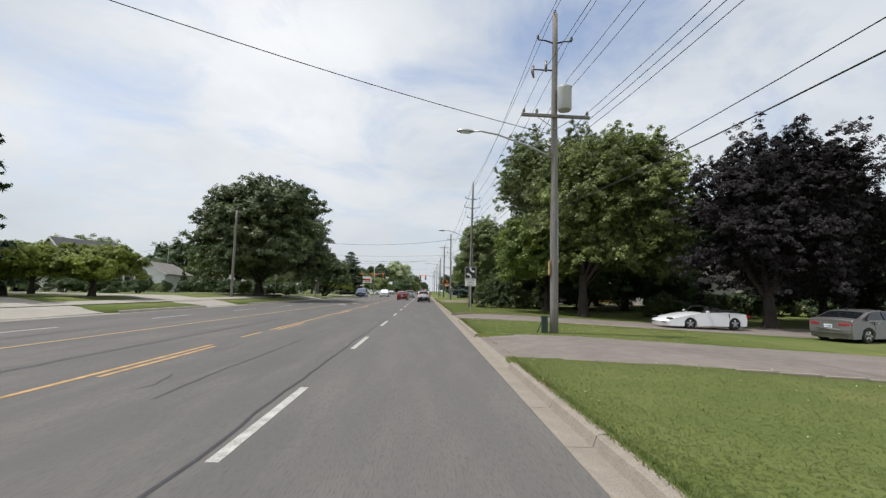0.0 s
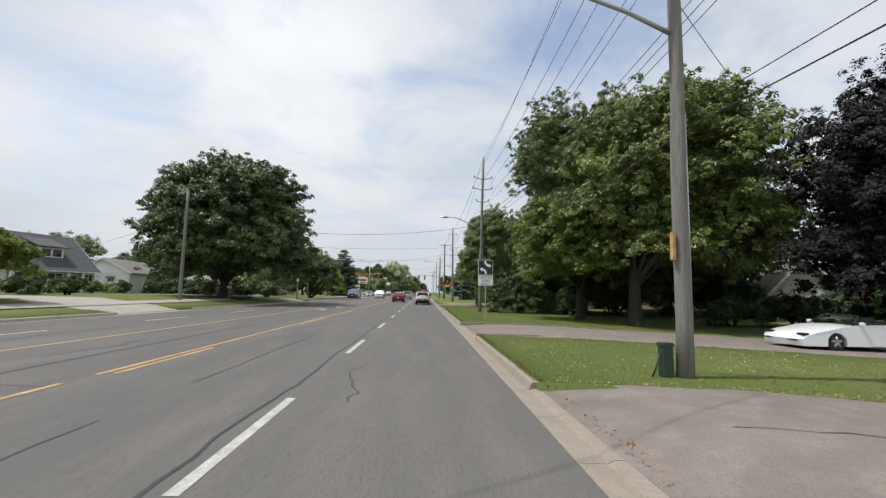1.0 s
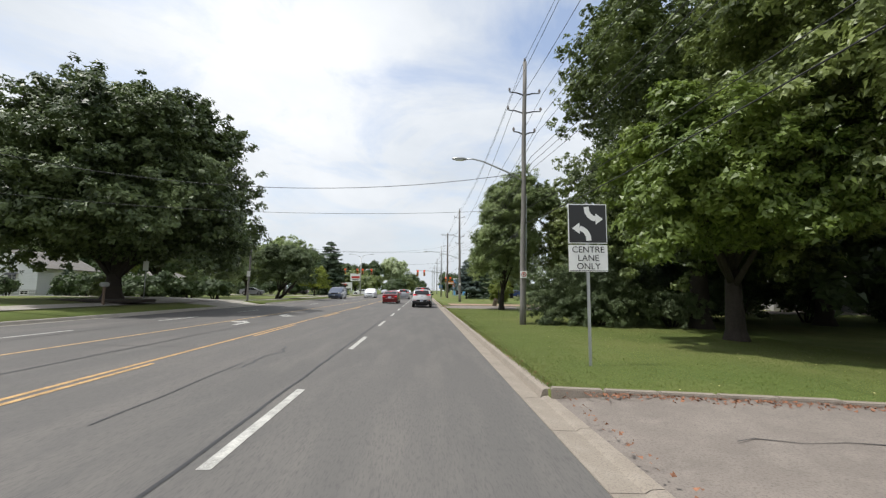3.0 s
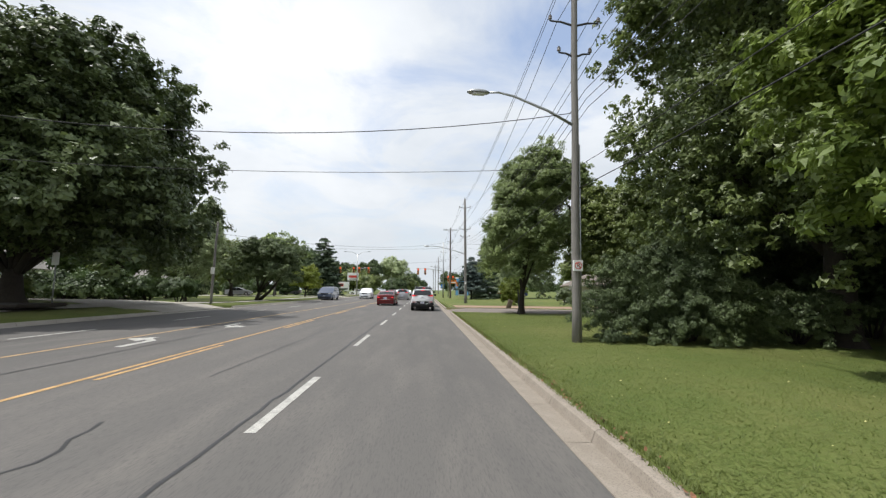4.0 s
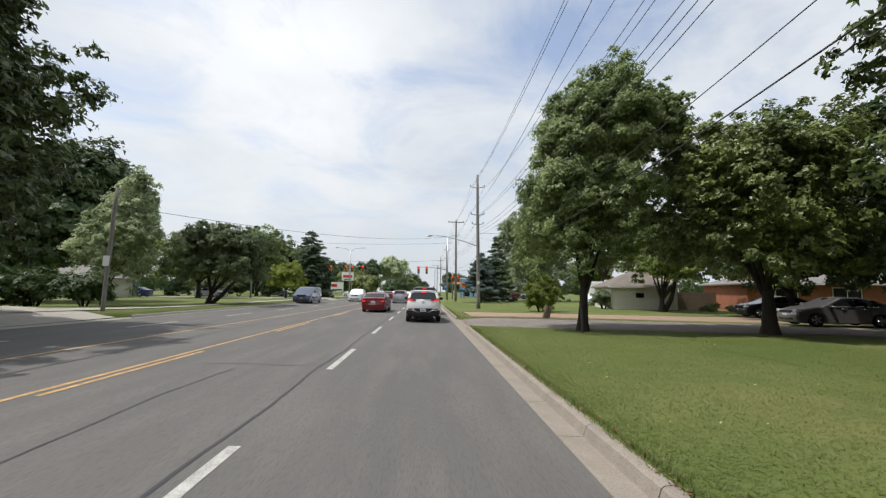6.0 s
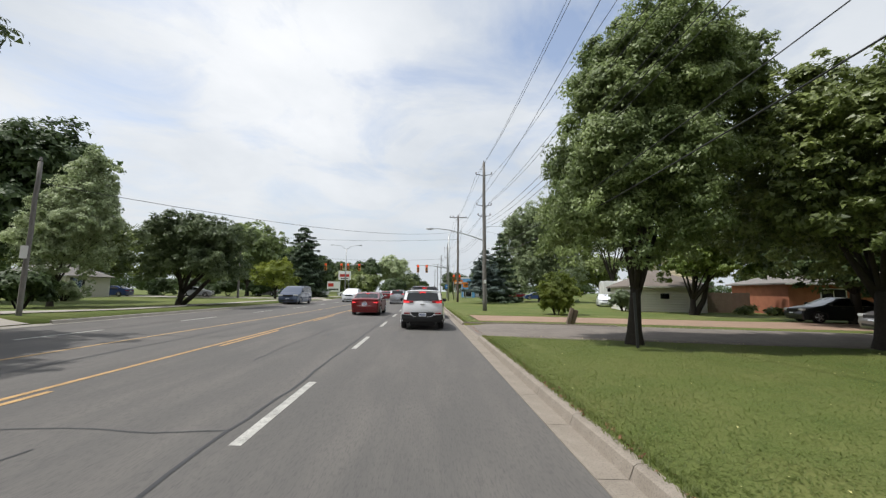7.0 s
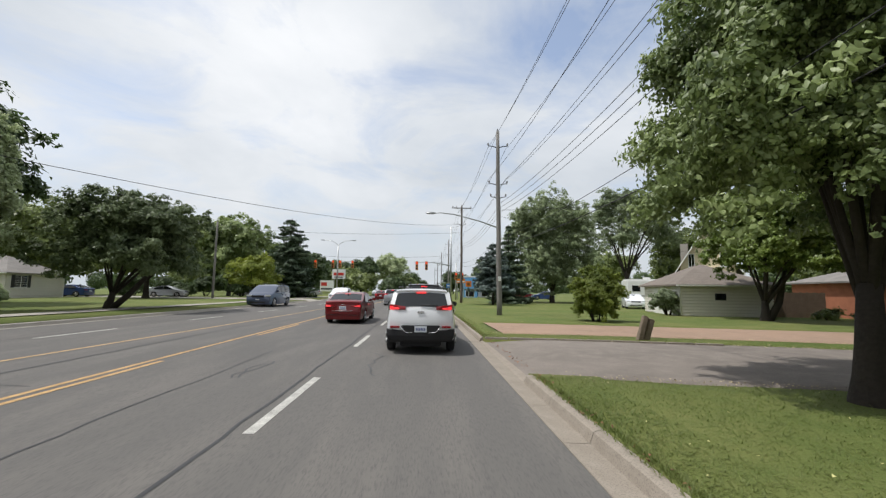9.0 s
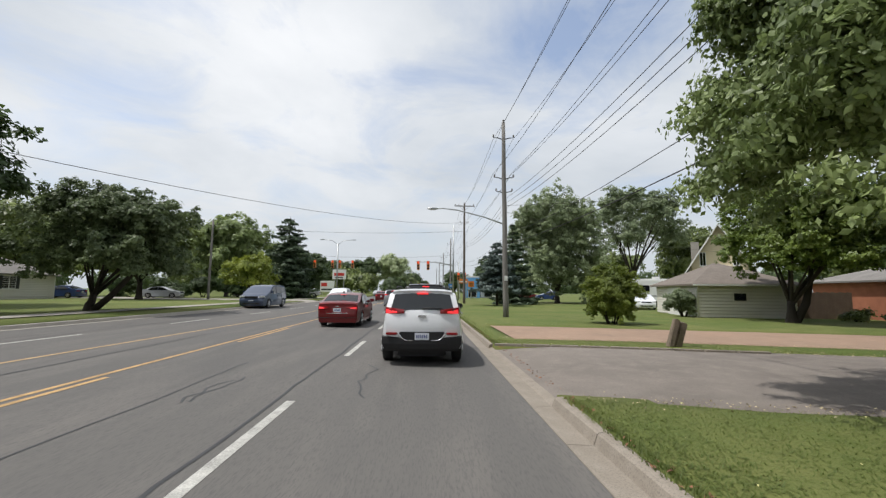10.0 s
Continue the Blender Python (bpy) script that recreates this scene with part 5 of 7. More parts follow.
# ---- vehicles ----
def car(at, rz, label, L, W, top, belt, body_mat, wheels, wr, side_glass, rear_glass, front_glass, name="car", brake=True, tumble=0.20, rails=False, cladding=False, detail=True, rear_spec=None, plan=0.10, glass_inset=0.10):
    """A car from its side outline (along y from the tail at 0 to the nose at L, z up), with wheel arches,
    rounded plan and leaning sides; glass, lamps and wheels are parts."""
    t = thing(name, label, "car", at, rz=rz)
    H = max(z for _, z in top)

    def half(y, z):
        u = abs(y / L - 0.5) * 2
        h = W / 2 * (1 - plan * max(0.0, u - 0.55) ** 2 / 0.2025)
        if z > belt:
            h *= 1 - tumble * (z - belt) / (H - belt)
        elif z < 0.45:
            h *= 1 - 0.06 * (0.45 - z) / 0.3
        return h
    z0 = 0.20 if not cladding else 0.36
    arch = []
    for wy in wheels:
        R = wr + 0.055
        pts = []
        for k in range(11):
            a = math.pi - math.pi * k / 10
            y, z = wy + R * math.cos(a), wr + R * math.sin(a)
            if z >= z0:
                pts.append((y, z))
        pts = [(pts[0][0], z0)] + pts[1:-1] + [(pts[-1][0], z0)]
        arch += pts
    outline = [(0.06, z0)] + arch + [(L - 0.10, z0)] + list(reversed(top))
    n_x = 8
    bm = bmesh.new()
    cols = []
    for i in range(n_x + 1):
        s = -1 + 2 * i / n_x
        k = math.copysign(abs(s) ** 0.8, s)
        ring = []
        for y, z in outline:
            hw = half(y, z)
            zz = z - (0.035 * s * s if z > z0 + 0.05 and z > 0.6 else 0)
            u = (y / L - 0.5) * 2
            yy = y - math.copysign(0.10 * s * s * abs(u) ** 6, u)
            ring.append(bm.verts.new((k * hw, yy, zz)))
        cols.append(ring)
    m = len(outline)
    for a, b in zip(cols, cols[1:]):
        for k in range(m):
            bm.faces.new((a[k], a[(k + 1) % m], b[(k + 1) % m], b[k]))
    bm.faces.new(cols[0])
    bm.faces.new(cols[-1][::-1])
    bmesh.ops.recalc_face_normals(bm, faces=bm.faces)
    rim_edges = [e for e in bm.edges if len(e.link_faces) == 2 and any(len(fc.verts) > 4 for fc in e.link_faces) and max(v.co.z for v in e.verts) > z0 + 0.1]
    high = [e for e in rim_edges if min(v.co.z for v in e.verts) > belt + 0.02]
    low = [e for e in rim_edges if e not in set(high)]
    bmesh.ops.bevel(bm, geom=low, offset=0.045, segments=3, affect="EDGES", clamp_overlap=True)
    high = [e for e in high if e.is_valid]
    bmesh.ops.bevel(bm, geom=high, offset=0.09, segments=4, affect="EDGES", clamp_overlap=True)
    part("body", bm, body_mat, t, "", 38)
    # side windows
    for s in (-1, 1):
        for poly in side_glass:
            bm = bmesh.new()
            vs = [bm.verts.new((s * (half(y, z) + 0.007), y, z)) for y, z in poly]
            bm.faces.new(vs if s > 0 else vs[::-1])
            bmesh.ops.recalc_face_normals(bm, faces=bm.faces)
            r = bmesh.ops.inset_region(bm, faces=bm.faces[:], thickness=0.012, depth=-0.004)
            part("side_window", bm, M_GLASS, t)
        if detail:
            ys = [p[0] for poly in side_glass for p in poly]
            zb = min(p[1] for poly in side_glass for p in poly)
            part("window_trim", tubed([(s * (half(min(ys), zb) + 0.012), min(ys), zb), (s * (half(max(ys), zb) + 0.012), max(ys), zb)], 0.014, 6), M_CHROME, t)
            my, mz = max(ys) - 0.05, zb + 0.02
            mm = part("mirror", boxed(s * W / 2 - 0.02 if s > 0 else -W / 2 - 0.20, W / 2 + 0.20 if s > 0 else -W / 2 + 0.02, my, my + 0.12, mz, mz + 0.15, bevel=0.03), body_mat if not cladding else M_TRIM, t)
            for hy in ((wheels[0] + 0.55, wheels[0] + 1.45) if len(side_glass) > 1 else (wheels[0] + 1.0,)):
                part("door_handle", tubed([(s * (half(hy, belt - 0.1) + 0.02), hy, belt - 0.10), (s * (half(hy, belt - 0.1) + 0.02), hy + 0.2, belt - 0.10)], 0.018, 6), M_CHROME, t)
                part("door_seam", boxed(min(s * (W / 2 - 0.03), s * (W / 2 + 0.002)), max(s * (W / 2 - 0.03), s * (W / 2 + 0.002)), hy - 0.12, hy - 0.112, 0.36, belt - 0.02), M_TRIM, t)
        if cladding:
            part("sill_cladding", boxed(min(s * (W / 2 - 0.08), s * (W / 2 + 0.004)), max(s * (W / 2 - 0.08), s * (W / 2 + 0.004)), wheels[0] + wr + 0.06, wheels[1] - wr - 0.06, 0.32, 0.46, bevel=0.02), M_TRIM, t)

    def pane(nm, seg, inset):
        (ya, za), (yb, zb) = seg
        d = Vector((0, yb - ya, zb - za))
        nrm = Vector((0, -d.z, d.y)).normalized()
        bm = bmesh.new()
        grid = []
        for i in range(7):
            s = -1 + 2 * i / 6
            row = []
            for y, z in ((ya, za), (yb, zb)):
                hw = half(y, z) - inset
                row.append(bm.verts.new(Vector((s * hw, y, z - 0.035 * s * s)) + nrm * 0.010))
            grid.append(row)
        for a, b in zip(grid, grid[1:]):
            bm.faces.new((a[0], b[0], b[1], a[1]))
        return part(nm, bm, M_GLASS, t, "", 40)
    if rear_glass:
        pane("rear_window", rear_glass, glass_inset)
    if front_glass:
        pane("windshield", front_glass, 0.09)
    # wheels
    for wy in wheels:
        for s in (-1, 1):
            x1 = s * (W / 2 - 0.02)
            x0 = x1 - s * 0.21
            bm = tubed([(x0, wy, wr), (x0 + s * 0.02, wy, wr), (x1 - s * 0.03, wy, wr), (x1, wy, wr)], [wr - 0.03, wr, wr, wr - 0.03], 24)
            ty = part("wheel", bm, M_TYRE, t, "black tyre with alloy rim")
            bm = tubed([(x1 - s * 0.02, wy, wr), (x1 + s * 0.006, wy, wr)], [wr * 0.66, wr * 0.66], 20)
            rm = part("rim", bm, M_IRON, ty)
            for k in range(5):
                a = 2 * math.pi * k / 5
                c, sn = math.cos(a), math.sin(a)
                bm = tubed([(x1 + s * 0.012, wy + 0.04 * c, wr + 0.04 * sn), (x1 + s * 0.012, wy + wr * 0.64 * c, wr + wr * 0.64 * sn)], [0.05, 0.035], 6)
                part("spoke", bm, M_RIM, ty)
            bm = tubed([(x1 + s * 0.004, wy, wr), (x1 + s * 0.012, wy, wr)], [wr * 0.68, wr * 0.64], 24)
            bmesh.ops.delete(bm, geom=[fc for fc in bm.faces if len(fc.verts) > 4], context="FACES_ONLY")
            part("rim_edge", bm, M_RIM, ty)
    ub = 0.40 if cladding else 0.14
    part("underbody", boxed(-W / 2 + ub, W / 2 - ub, 0.3, L - 0.25, 0.17, 0.45, bevel=0.03), M_TRIM, t)
    # tail
    sp = dict(lz=belt - 0.16, lw=0.42, lh=0.16, plate_z=0.72, bumper=0.50, ly=0.02)
    sp.update(rear_spec or {})

    def tail_y(z):
        for (ya, za), (yb, zb) in zip(top, top[1:]):
            if min(za, zb) <= z <= max(za, zb) and abs(zb - za) > 1e-6:
                return ya + (yb - ya) * (z - za) / (zb - za)
            if za > z:
                break
        return 0.0
    for s in (-1, 1):
        y = tail_y(sp["lz"])
        bm = bmesh.new()
        rows = []
        for i in range(6):
            u = i / 5
            x = half(y + 0.12, sp["lz"]) - 0.035 - u * sp["lw"]
            yy = y + 0.10 * (1 - u) ** 2 * 1.3
            hh = sp["lh"] * (1 - 0.45 * u)
            zc = sp["lz"] + 0.02 * (1 - u)
            rows.append([bm.verts.new((s * x, yy + d, zc + q * hh / 2)) for d, q in ((-0.022, -0.85), (-0.03, 0.0), (-0.015, 0.9), (0.05, 1), (0.05, -1))])
        for a, b in zip(rows, rows[1:]):
            for k in range(5):
                bm.faces.new((a[k], a[(k + 1) % 5], b[(k + 1) % 5], b[k]))
        bm.faces.new(rows[0])
        bm.faces.new(rows[-1][::-1])
        bmesh.ops.recalc_face_normals(bm, faces=bm.faces)
        lens = part("tail_light", bm, M_TAIL, t, "lit red tail light" if brake else "red tail light", 40)
        if brake:
            bm = bmesh.new()
            rows = []
            for i in range(4):
                u = 0.04 + 0.58 * i / 3
                x = half(y + 0.12, sp["lz"]) - 0.035 - u * sp["lw"]
                yy = y + 0.13 * (1 - u) ** 2 - 0.036
                hh = sp["lh"] * (1 - 0.45 * u) * (0.62 - 0.10 * i)
                zc = sp["lz"] + 0.02 * (1 - u) - 0.12 * sp["lh"]
                rows.append([bm.verts.new((s * x, yy + d, zc + q * hh / 2)) for d, q in ((0, -1), (-0.008, 0), (0, 1), (0.03, 0))])
            for a, b in zip(rows, rows[1:]):
                for k in range(4):
                    bm.faces.new((a[k], a[(k + 1) % 4], b[(k + 1) % 4], b[k]))
            bm.faces.new(rows[0])
            bm.faces.new(rows[-1][::-1])
            bmesh.ops.recalc_face_normals(bm, faces=bm.faces)
            part("lamp", bm, M_BRAKE, lens, "glowing brake lamp")
        if name == "minivan":
            part("side_lamp", boxed(min(s * W * 0.24, s * W * 0.42), max(s * W * 0.24, s * W * 0.42), tail_y(sp["bumper"]) - 0.035, tail_y(sp["bumper"]) + 0.05, sp["bumper"] + 0.02, sp["bumper"] + 0.08, bevel=0.01), M_TAIL, t)
        y = L - 0.10
        zf = belt - 0.22
        part("headlight", boxed(min(s * W * 0.26, s * W * 0.46), max(s * W * 0.26, s * W * 0.46), L - 0.32, L - 0.02 - 0.09, zf - 0.07, zf + 0.06, bevel=0.03), M_CLEAR, t, "clear headlight")
    if brake:
        (ya, za), (yb, zb) = rear_glass if rear_glass else ((0.1, belt), (0.3, belt + 0.1))
        part("high_brake_light", boxed(-0.13, 0.13, yb - 0.05, yb + 0.02, zb - 0.025, zb + 0.008, bevel=0.008), M_BRAKE, t)
    py = tail_y(sp["plate_z"]) - (0.034 if cladding else 0.016)
    pl = part("licence_plate", boxed(-0.155, 0.155, py - 0.006, py + 0.02, sp["plate_z"] - 0.075, sp["plate_z"] + 0.075, bevel=0.004), M_PLATE, t)
    for k in range(6):
        part("plate_bar", boxed(-0.12 + 0.042 * k, -0.095 + 0.042 * k, py - 0.009, py - 0.0065, sp["plate_z"] - 0.035, sp["plate_z"] + 0.03), M_PLATE_INK, pl)
    part("grille", boxed(-W * 0.24, W * 0.24, L - 0.14, L - 0.035, belt - 0.34, belt - 0.20, bevel=0.02), M_TRIM, t)
    part("bumper_intake", boxed(-W * 0.3, W * 0.3, L - 0.14, L - 0.03, 0.30, 0.42, bevel=0.02), M_TRIM, t)
    fp = part("front_plate", boxed(-0.155, 0.155, L - 0.04, L - 0.02, 0.44, 0.58, bevel=0.004), M_PLATE, t)
    if cladding:
        bm = bmesh.new()
        rings = []
        for i in range(13):
            s = -1 + i / 6
            lift = 0.045 * s * s
            rings.append([bm.verts.new((s * (half(0.12, min(z, 0.62)) + 0.012) * (0.95 if z < 0.45 else 1.0), y + 0.10 * s * s, z + (lift if z > 0.5 else 0))) for y, z in ((0.30, 0.60), (0.0, 0.60), (-0.03, 0.58), (-0.035, 0.48), (-0.015, 0.37), (0.04, 0.31), (0.40, 0.31))])
        for a, b in zip(rings, rings[1:]):
            for k in range(7):
                bm.faces.new((a[k], a[(k + 1) % 7], b[(k + 1) % 7], b[k]))
        bm.faces.new(rings[0])
        bm.faces.new(rings[-1][::-1])
        bmesh.ops.recalc_face_normals(bm, faces=bm.faces)
        part("bumper_cladding", bm, M_TRIM, t, "black lower bumper")
        bm = boxed(-0.50, 0.50, -0.022, 0.05, 0.53, 0.735, bevel=0.02)
        for v in bm.verts:
            if v.co.z < 0.63:
                v.co.x *= 0.74
        part("plate_recess", bm, M_TRIM, t)
        for s in (-1, 1):
            part("bumper_trim", tubed([(s * 0.20, -0.044, 0.555), (s * 0.36, -0.042, 0.56), (s * 0.42, -0.036, 0.60), (s * 0.53, -0.024, 0.735)], 0.012, 6), M_CHROME, t)
            part("reflector", boxed(min(s * 0.53, s * 0.78), max(s * 0.53, s * 0.78), 0.0, 0.10, 0.665, 0.72, bevel=0.015), M_TAIL, t)
        part("wiper", tubed([(0.0, 0.085, belt + 0.135), (0.2, 0.075, belt + 0.15), (0.46, 0.085, belt + 0.125)], 0.014, 6), M_TRIM, t)
        part("badge", boxed(-0.09, 0.09, tail_y(belt - 0.1) - 0.016, tail_y(belt - 0.1) + 0.02, belt - 0.06, belt - 0.01, bevel=0.01), M_CHROME, t)
    else:
        part("boot_trim", tubed([(-0.45, tail_y(sp["plate_z"] - 0.13) - 0.015, sp["plate_z"] - 0.13), (0.45, tail_y(sp["plate_z"] - 0.13) - 0.015, sp["plate_z"] - 0.13)], 0.016, 6), M_CHROME, t)
        part("bumper_seam", boxed(-W * 0.45, W * 0.45, tail_y(0.40) - 0.006, tail_y(0.40) + 0.05, 0.395, 0.41), M_TRIM, t)
        part("badge", boxed(-0.07, 0.07, tail_y(belt - 0.1) - 0.016, tail_y(belt - 0.1) + 0.02, belt - 0.12, belt - 0.08, bevel=0.01), M_CHROME, t)
    if rails:
        for s in (-1, 1):
            part("roof_rail", tubed([(s * W * 0.33, L * 0.16, H - 0.02), (s * W * 0.33, L * 0.2, H + 0.04), (s * W * 0.33, L * 0.5, H + 0.05), (s * W * 0.33, L * 0.55, H)], 0.018, 6), M_TRIM, t)
    else:
        bm = boxed(-0.025, 0.025, L * 0.26, L * 0.26 + 0.14, H - 0.04, H + 0.05, bevel=0.012)
        part("roof_aerial", bm, M_TRIM, t)
    return t


SEDAN_TOP = [(0.02, 0.42), (0.0, 0.60), (0.05, 0.82), (0.03, 1.00), (0.10, 1.05), (0.55, 1.08), (1.25, 1.36), (1.65, 1.44), (2.2, 1.46), (2.6, 1.42), (3.45, 1.02), (3.9, 0.94), (4.4, 0.80), (4.55, 0.66), (4.60, 0.45)]
SEDAN_SIDE = [[(0.95, 1.04), (1.35, 1.30), (1.75, 1.37), (2.02, 1.38), (2.02, 0.99), (1.1, 0.98)], [(2.08, 1.38), (2.5, 1.34), (3.15, 1.02), (3.05, 0.99), (2.08, 0.99)]]


def sedan(at, rz, label, paint_mat, brake=False, k=1.0, detail=True, **kw):
    tp = [(y * k, z) for y, z in SEDAN_TOP]
    sd = [[(y * k, z) for y, z in poly] for poly in SEDAN_SIDE]
    return car(at, rz, label, 4.60 * k, 1.80, tp, 0.97, paint_mat, (0.98 * k, 3.68 * k), 0.325, sd, ((0.58 * k, 1.09), (1.22 * k, 1.355)), ((3.40 * k, 1.05), (2.66 * k, 1.405)), brake=brake, detail=detail, **kw)


SUV_TOP = [(0.05, 0.50), (0.0, 0.66), (0.02, 0.92), (0.05, 1.07), (0.09, 1.20), (0.38, 1.575), (0.36, 1.63), (0.9, 1.665), (1.9, 1.68), (2.5, 1.62), (3.35, 1.14), (3.6, 1.08), (4.3, 1.00), (4.52, 0.84), (4.58, 0.60), (4.60, 0.45)]
SUV_SIDE = [[(0.62, 1.18), (0.82, 1.52), (1.1, 1.55), (1.12, 1.12)], [(1.18, 1.12), (1.18, 1.56), (2.0, 1.57), (2.0, 1.10)], [(2.06, 1.10), (2.06, 1.57), (2.4, 1.53), (3.05, 1.16), (3.0, 1.10)]]


def suv(at, rz, label, paint_mat, brake=False, cladding=True, detail=True, **kw):
    return car(at, rz, label, 4.62, 1.86, SUV_TOP, 1.10, paint_mat, (0.92, 3.62), 0.365, SUV_SIDE, ((0.10, 1.205), (0.375, 1.565)), ((3.30, 1.17), (2.56, 1.585)), brake=brake, cladding=cladding, rails=True, detail=detail, name="suv", tumble=0.20, glass_inset=0.125, rear_spec=dict(lz=1.165, lw=0.42, lh=0.165, plate_z=0.64, bumper=0.60), **kw)


def road_z(x):
    return -0.02 * x + 0.004


suv((-0.07, 59.9, road_z(-0.1)), -0.5, "white compact suv with black cladding and lit brake lights", M_WHITECAR, True)
sedan((-3.7, 68.3, road_z(-3.6)), -1.0, "red four-door saloon with lit brake lights in lane", M_RED, True)
big = suv((0.0, 67.5, road_z(0)), 0, "tall black suv waiting ahead in the lane", M_BLACKCAR, True, False)
big.scale = (1.06, 1.08, 1.16)
suv((-3.2, 91.0, road_z(-3.2)), 0, "silver suv braking at the crossing", M_SILVER, True, False, False)
sedan((-0.2, 80.0, road_z(0)), 0, "dark grey saloon waiting in the queue", M_GREYCAR, True, detail=False)
sedan((-6.4, 110.0, road_z(-6.4)), 0, "red saloon waiting beyond the silver suv", M_RED, True, detail=False)
VAN_TOP = [(0.02, 0.42), (0.0, 0.62), (0.04, 1.0), (0.10, 1.10), (0.30, 1.66), (0.5, 1.73), (1.6, 1.76), (2.8, 1.72), (3.3, 1.58), (4.0, 1.16), (4.3, 1.06), (4.8, 0.86), (4.95, 0.68), (5.0, 0.45)]
VAN_SIDE = [[(0.5, 1.16), (0.6, 1.56), (1.5, 1.62), (1.5, 1.12)], [(1.58, 1.12), (1.58, 1.62), (2.55, 1.62), (2.55, 1.10)], [(2.62, 1.10), (2.62, 1.62), (3.1, 1.56), (3.7, 1.18), (3.65, 1.10)]]


def van(at, rz, label, paint_mat):
    return car(at, rz, label, 5.0, 1.92, VAN_TOP, 1.08, paint_mat, (1.0, 4.02), 0.335, VAN_SIDE, ((0.13, 1.16), (0.29, 1.62)), ((3.96, 1.19), (3.34, 1.555)), name="minivan", brake=False, tumble=0.14, rails=True)


van((-12.6, 86.0, road_z(-12.6)), 180, "slate blue minivan with roof rails on the road", M_BLUECAR)
suv((-9.2, 97.5, road_z(-9.2)), 180, "white suv facing along the centre lane", M_WHITECAR, False, False, False)
for x, y, lab, m in ((-14.0, 132.0, "white saloon crossing the junction", M_WHITECAR), (-20.5, 131.5, "silver saloon crossing the junction", M_SILVER), (-8.0, 150.0, "white saloon beyond the junction", M_WHITECAR), (-12.6, 160.0, "grey saloon beyond the junction", M_SILVER), (-5.0, 168.0, "white car far down the road", M_WHITECAR)):
    sedan((x, y, road_z(x)), 90 if y < 140 else 180, lab, m, False, detail=False)
# parked
CONV_TOP = [(0.03, 0.40), (0.0, 0.60), (0.03, 0.86), (0.5, 0.90), (0.95, 0.93), (1.3, 0.95), (2.55, 0.93), (2.62, 0.94), (3.2, 0.88), (4.2, 0.70), (4.7, 0.56), (4.85, 0.42)]


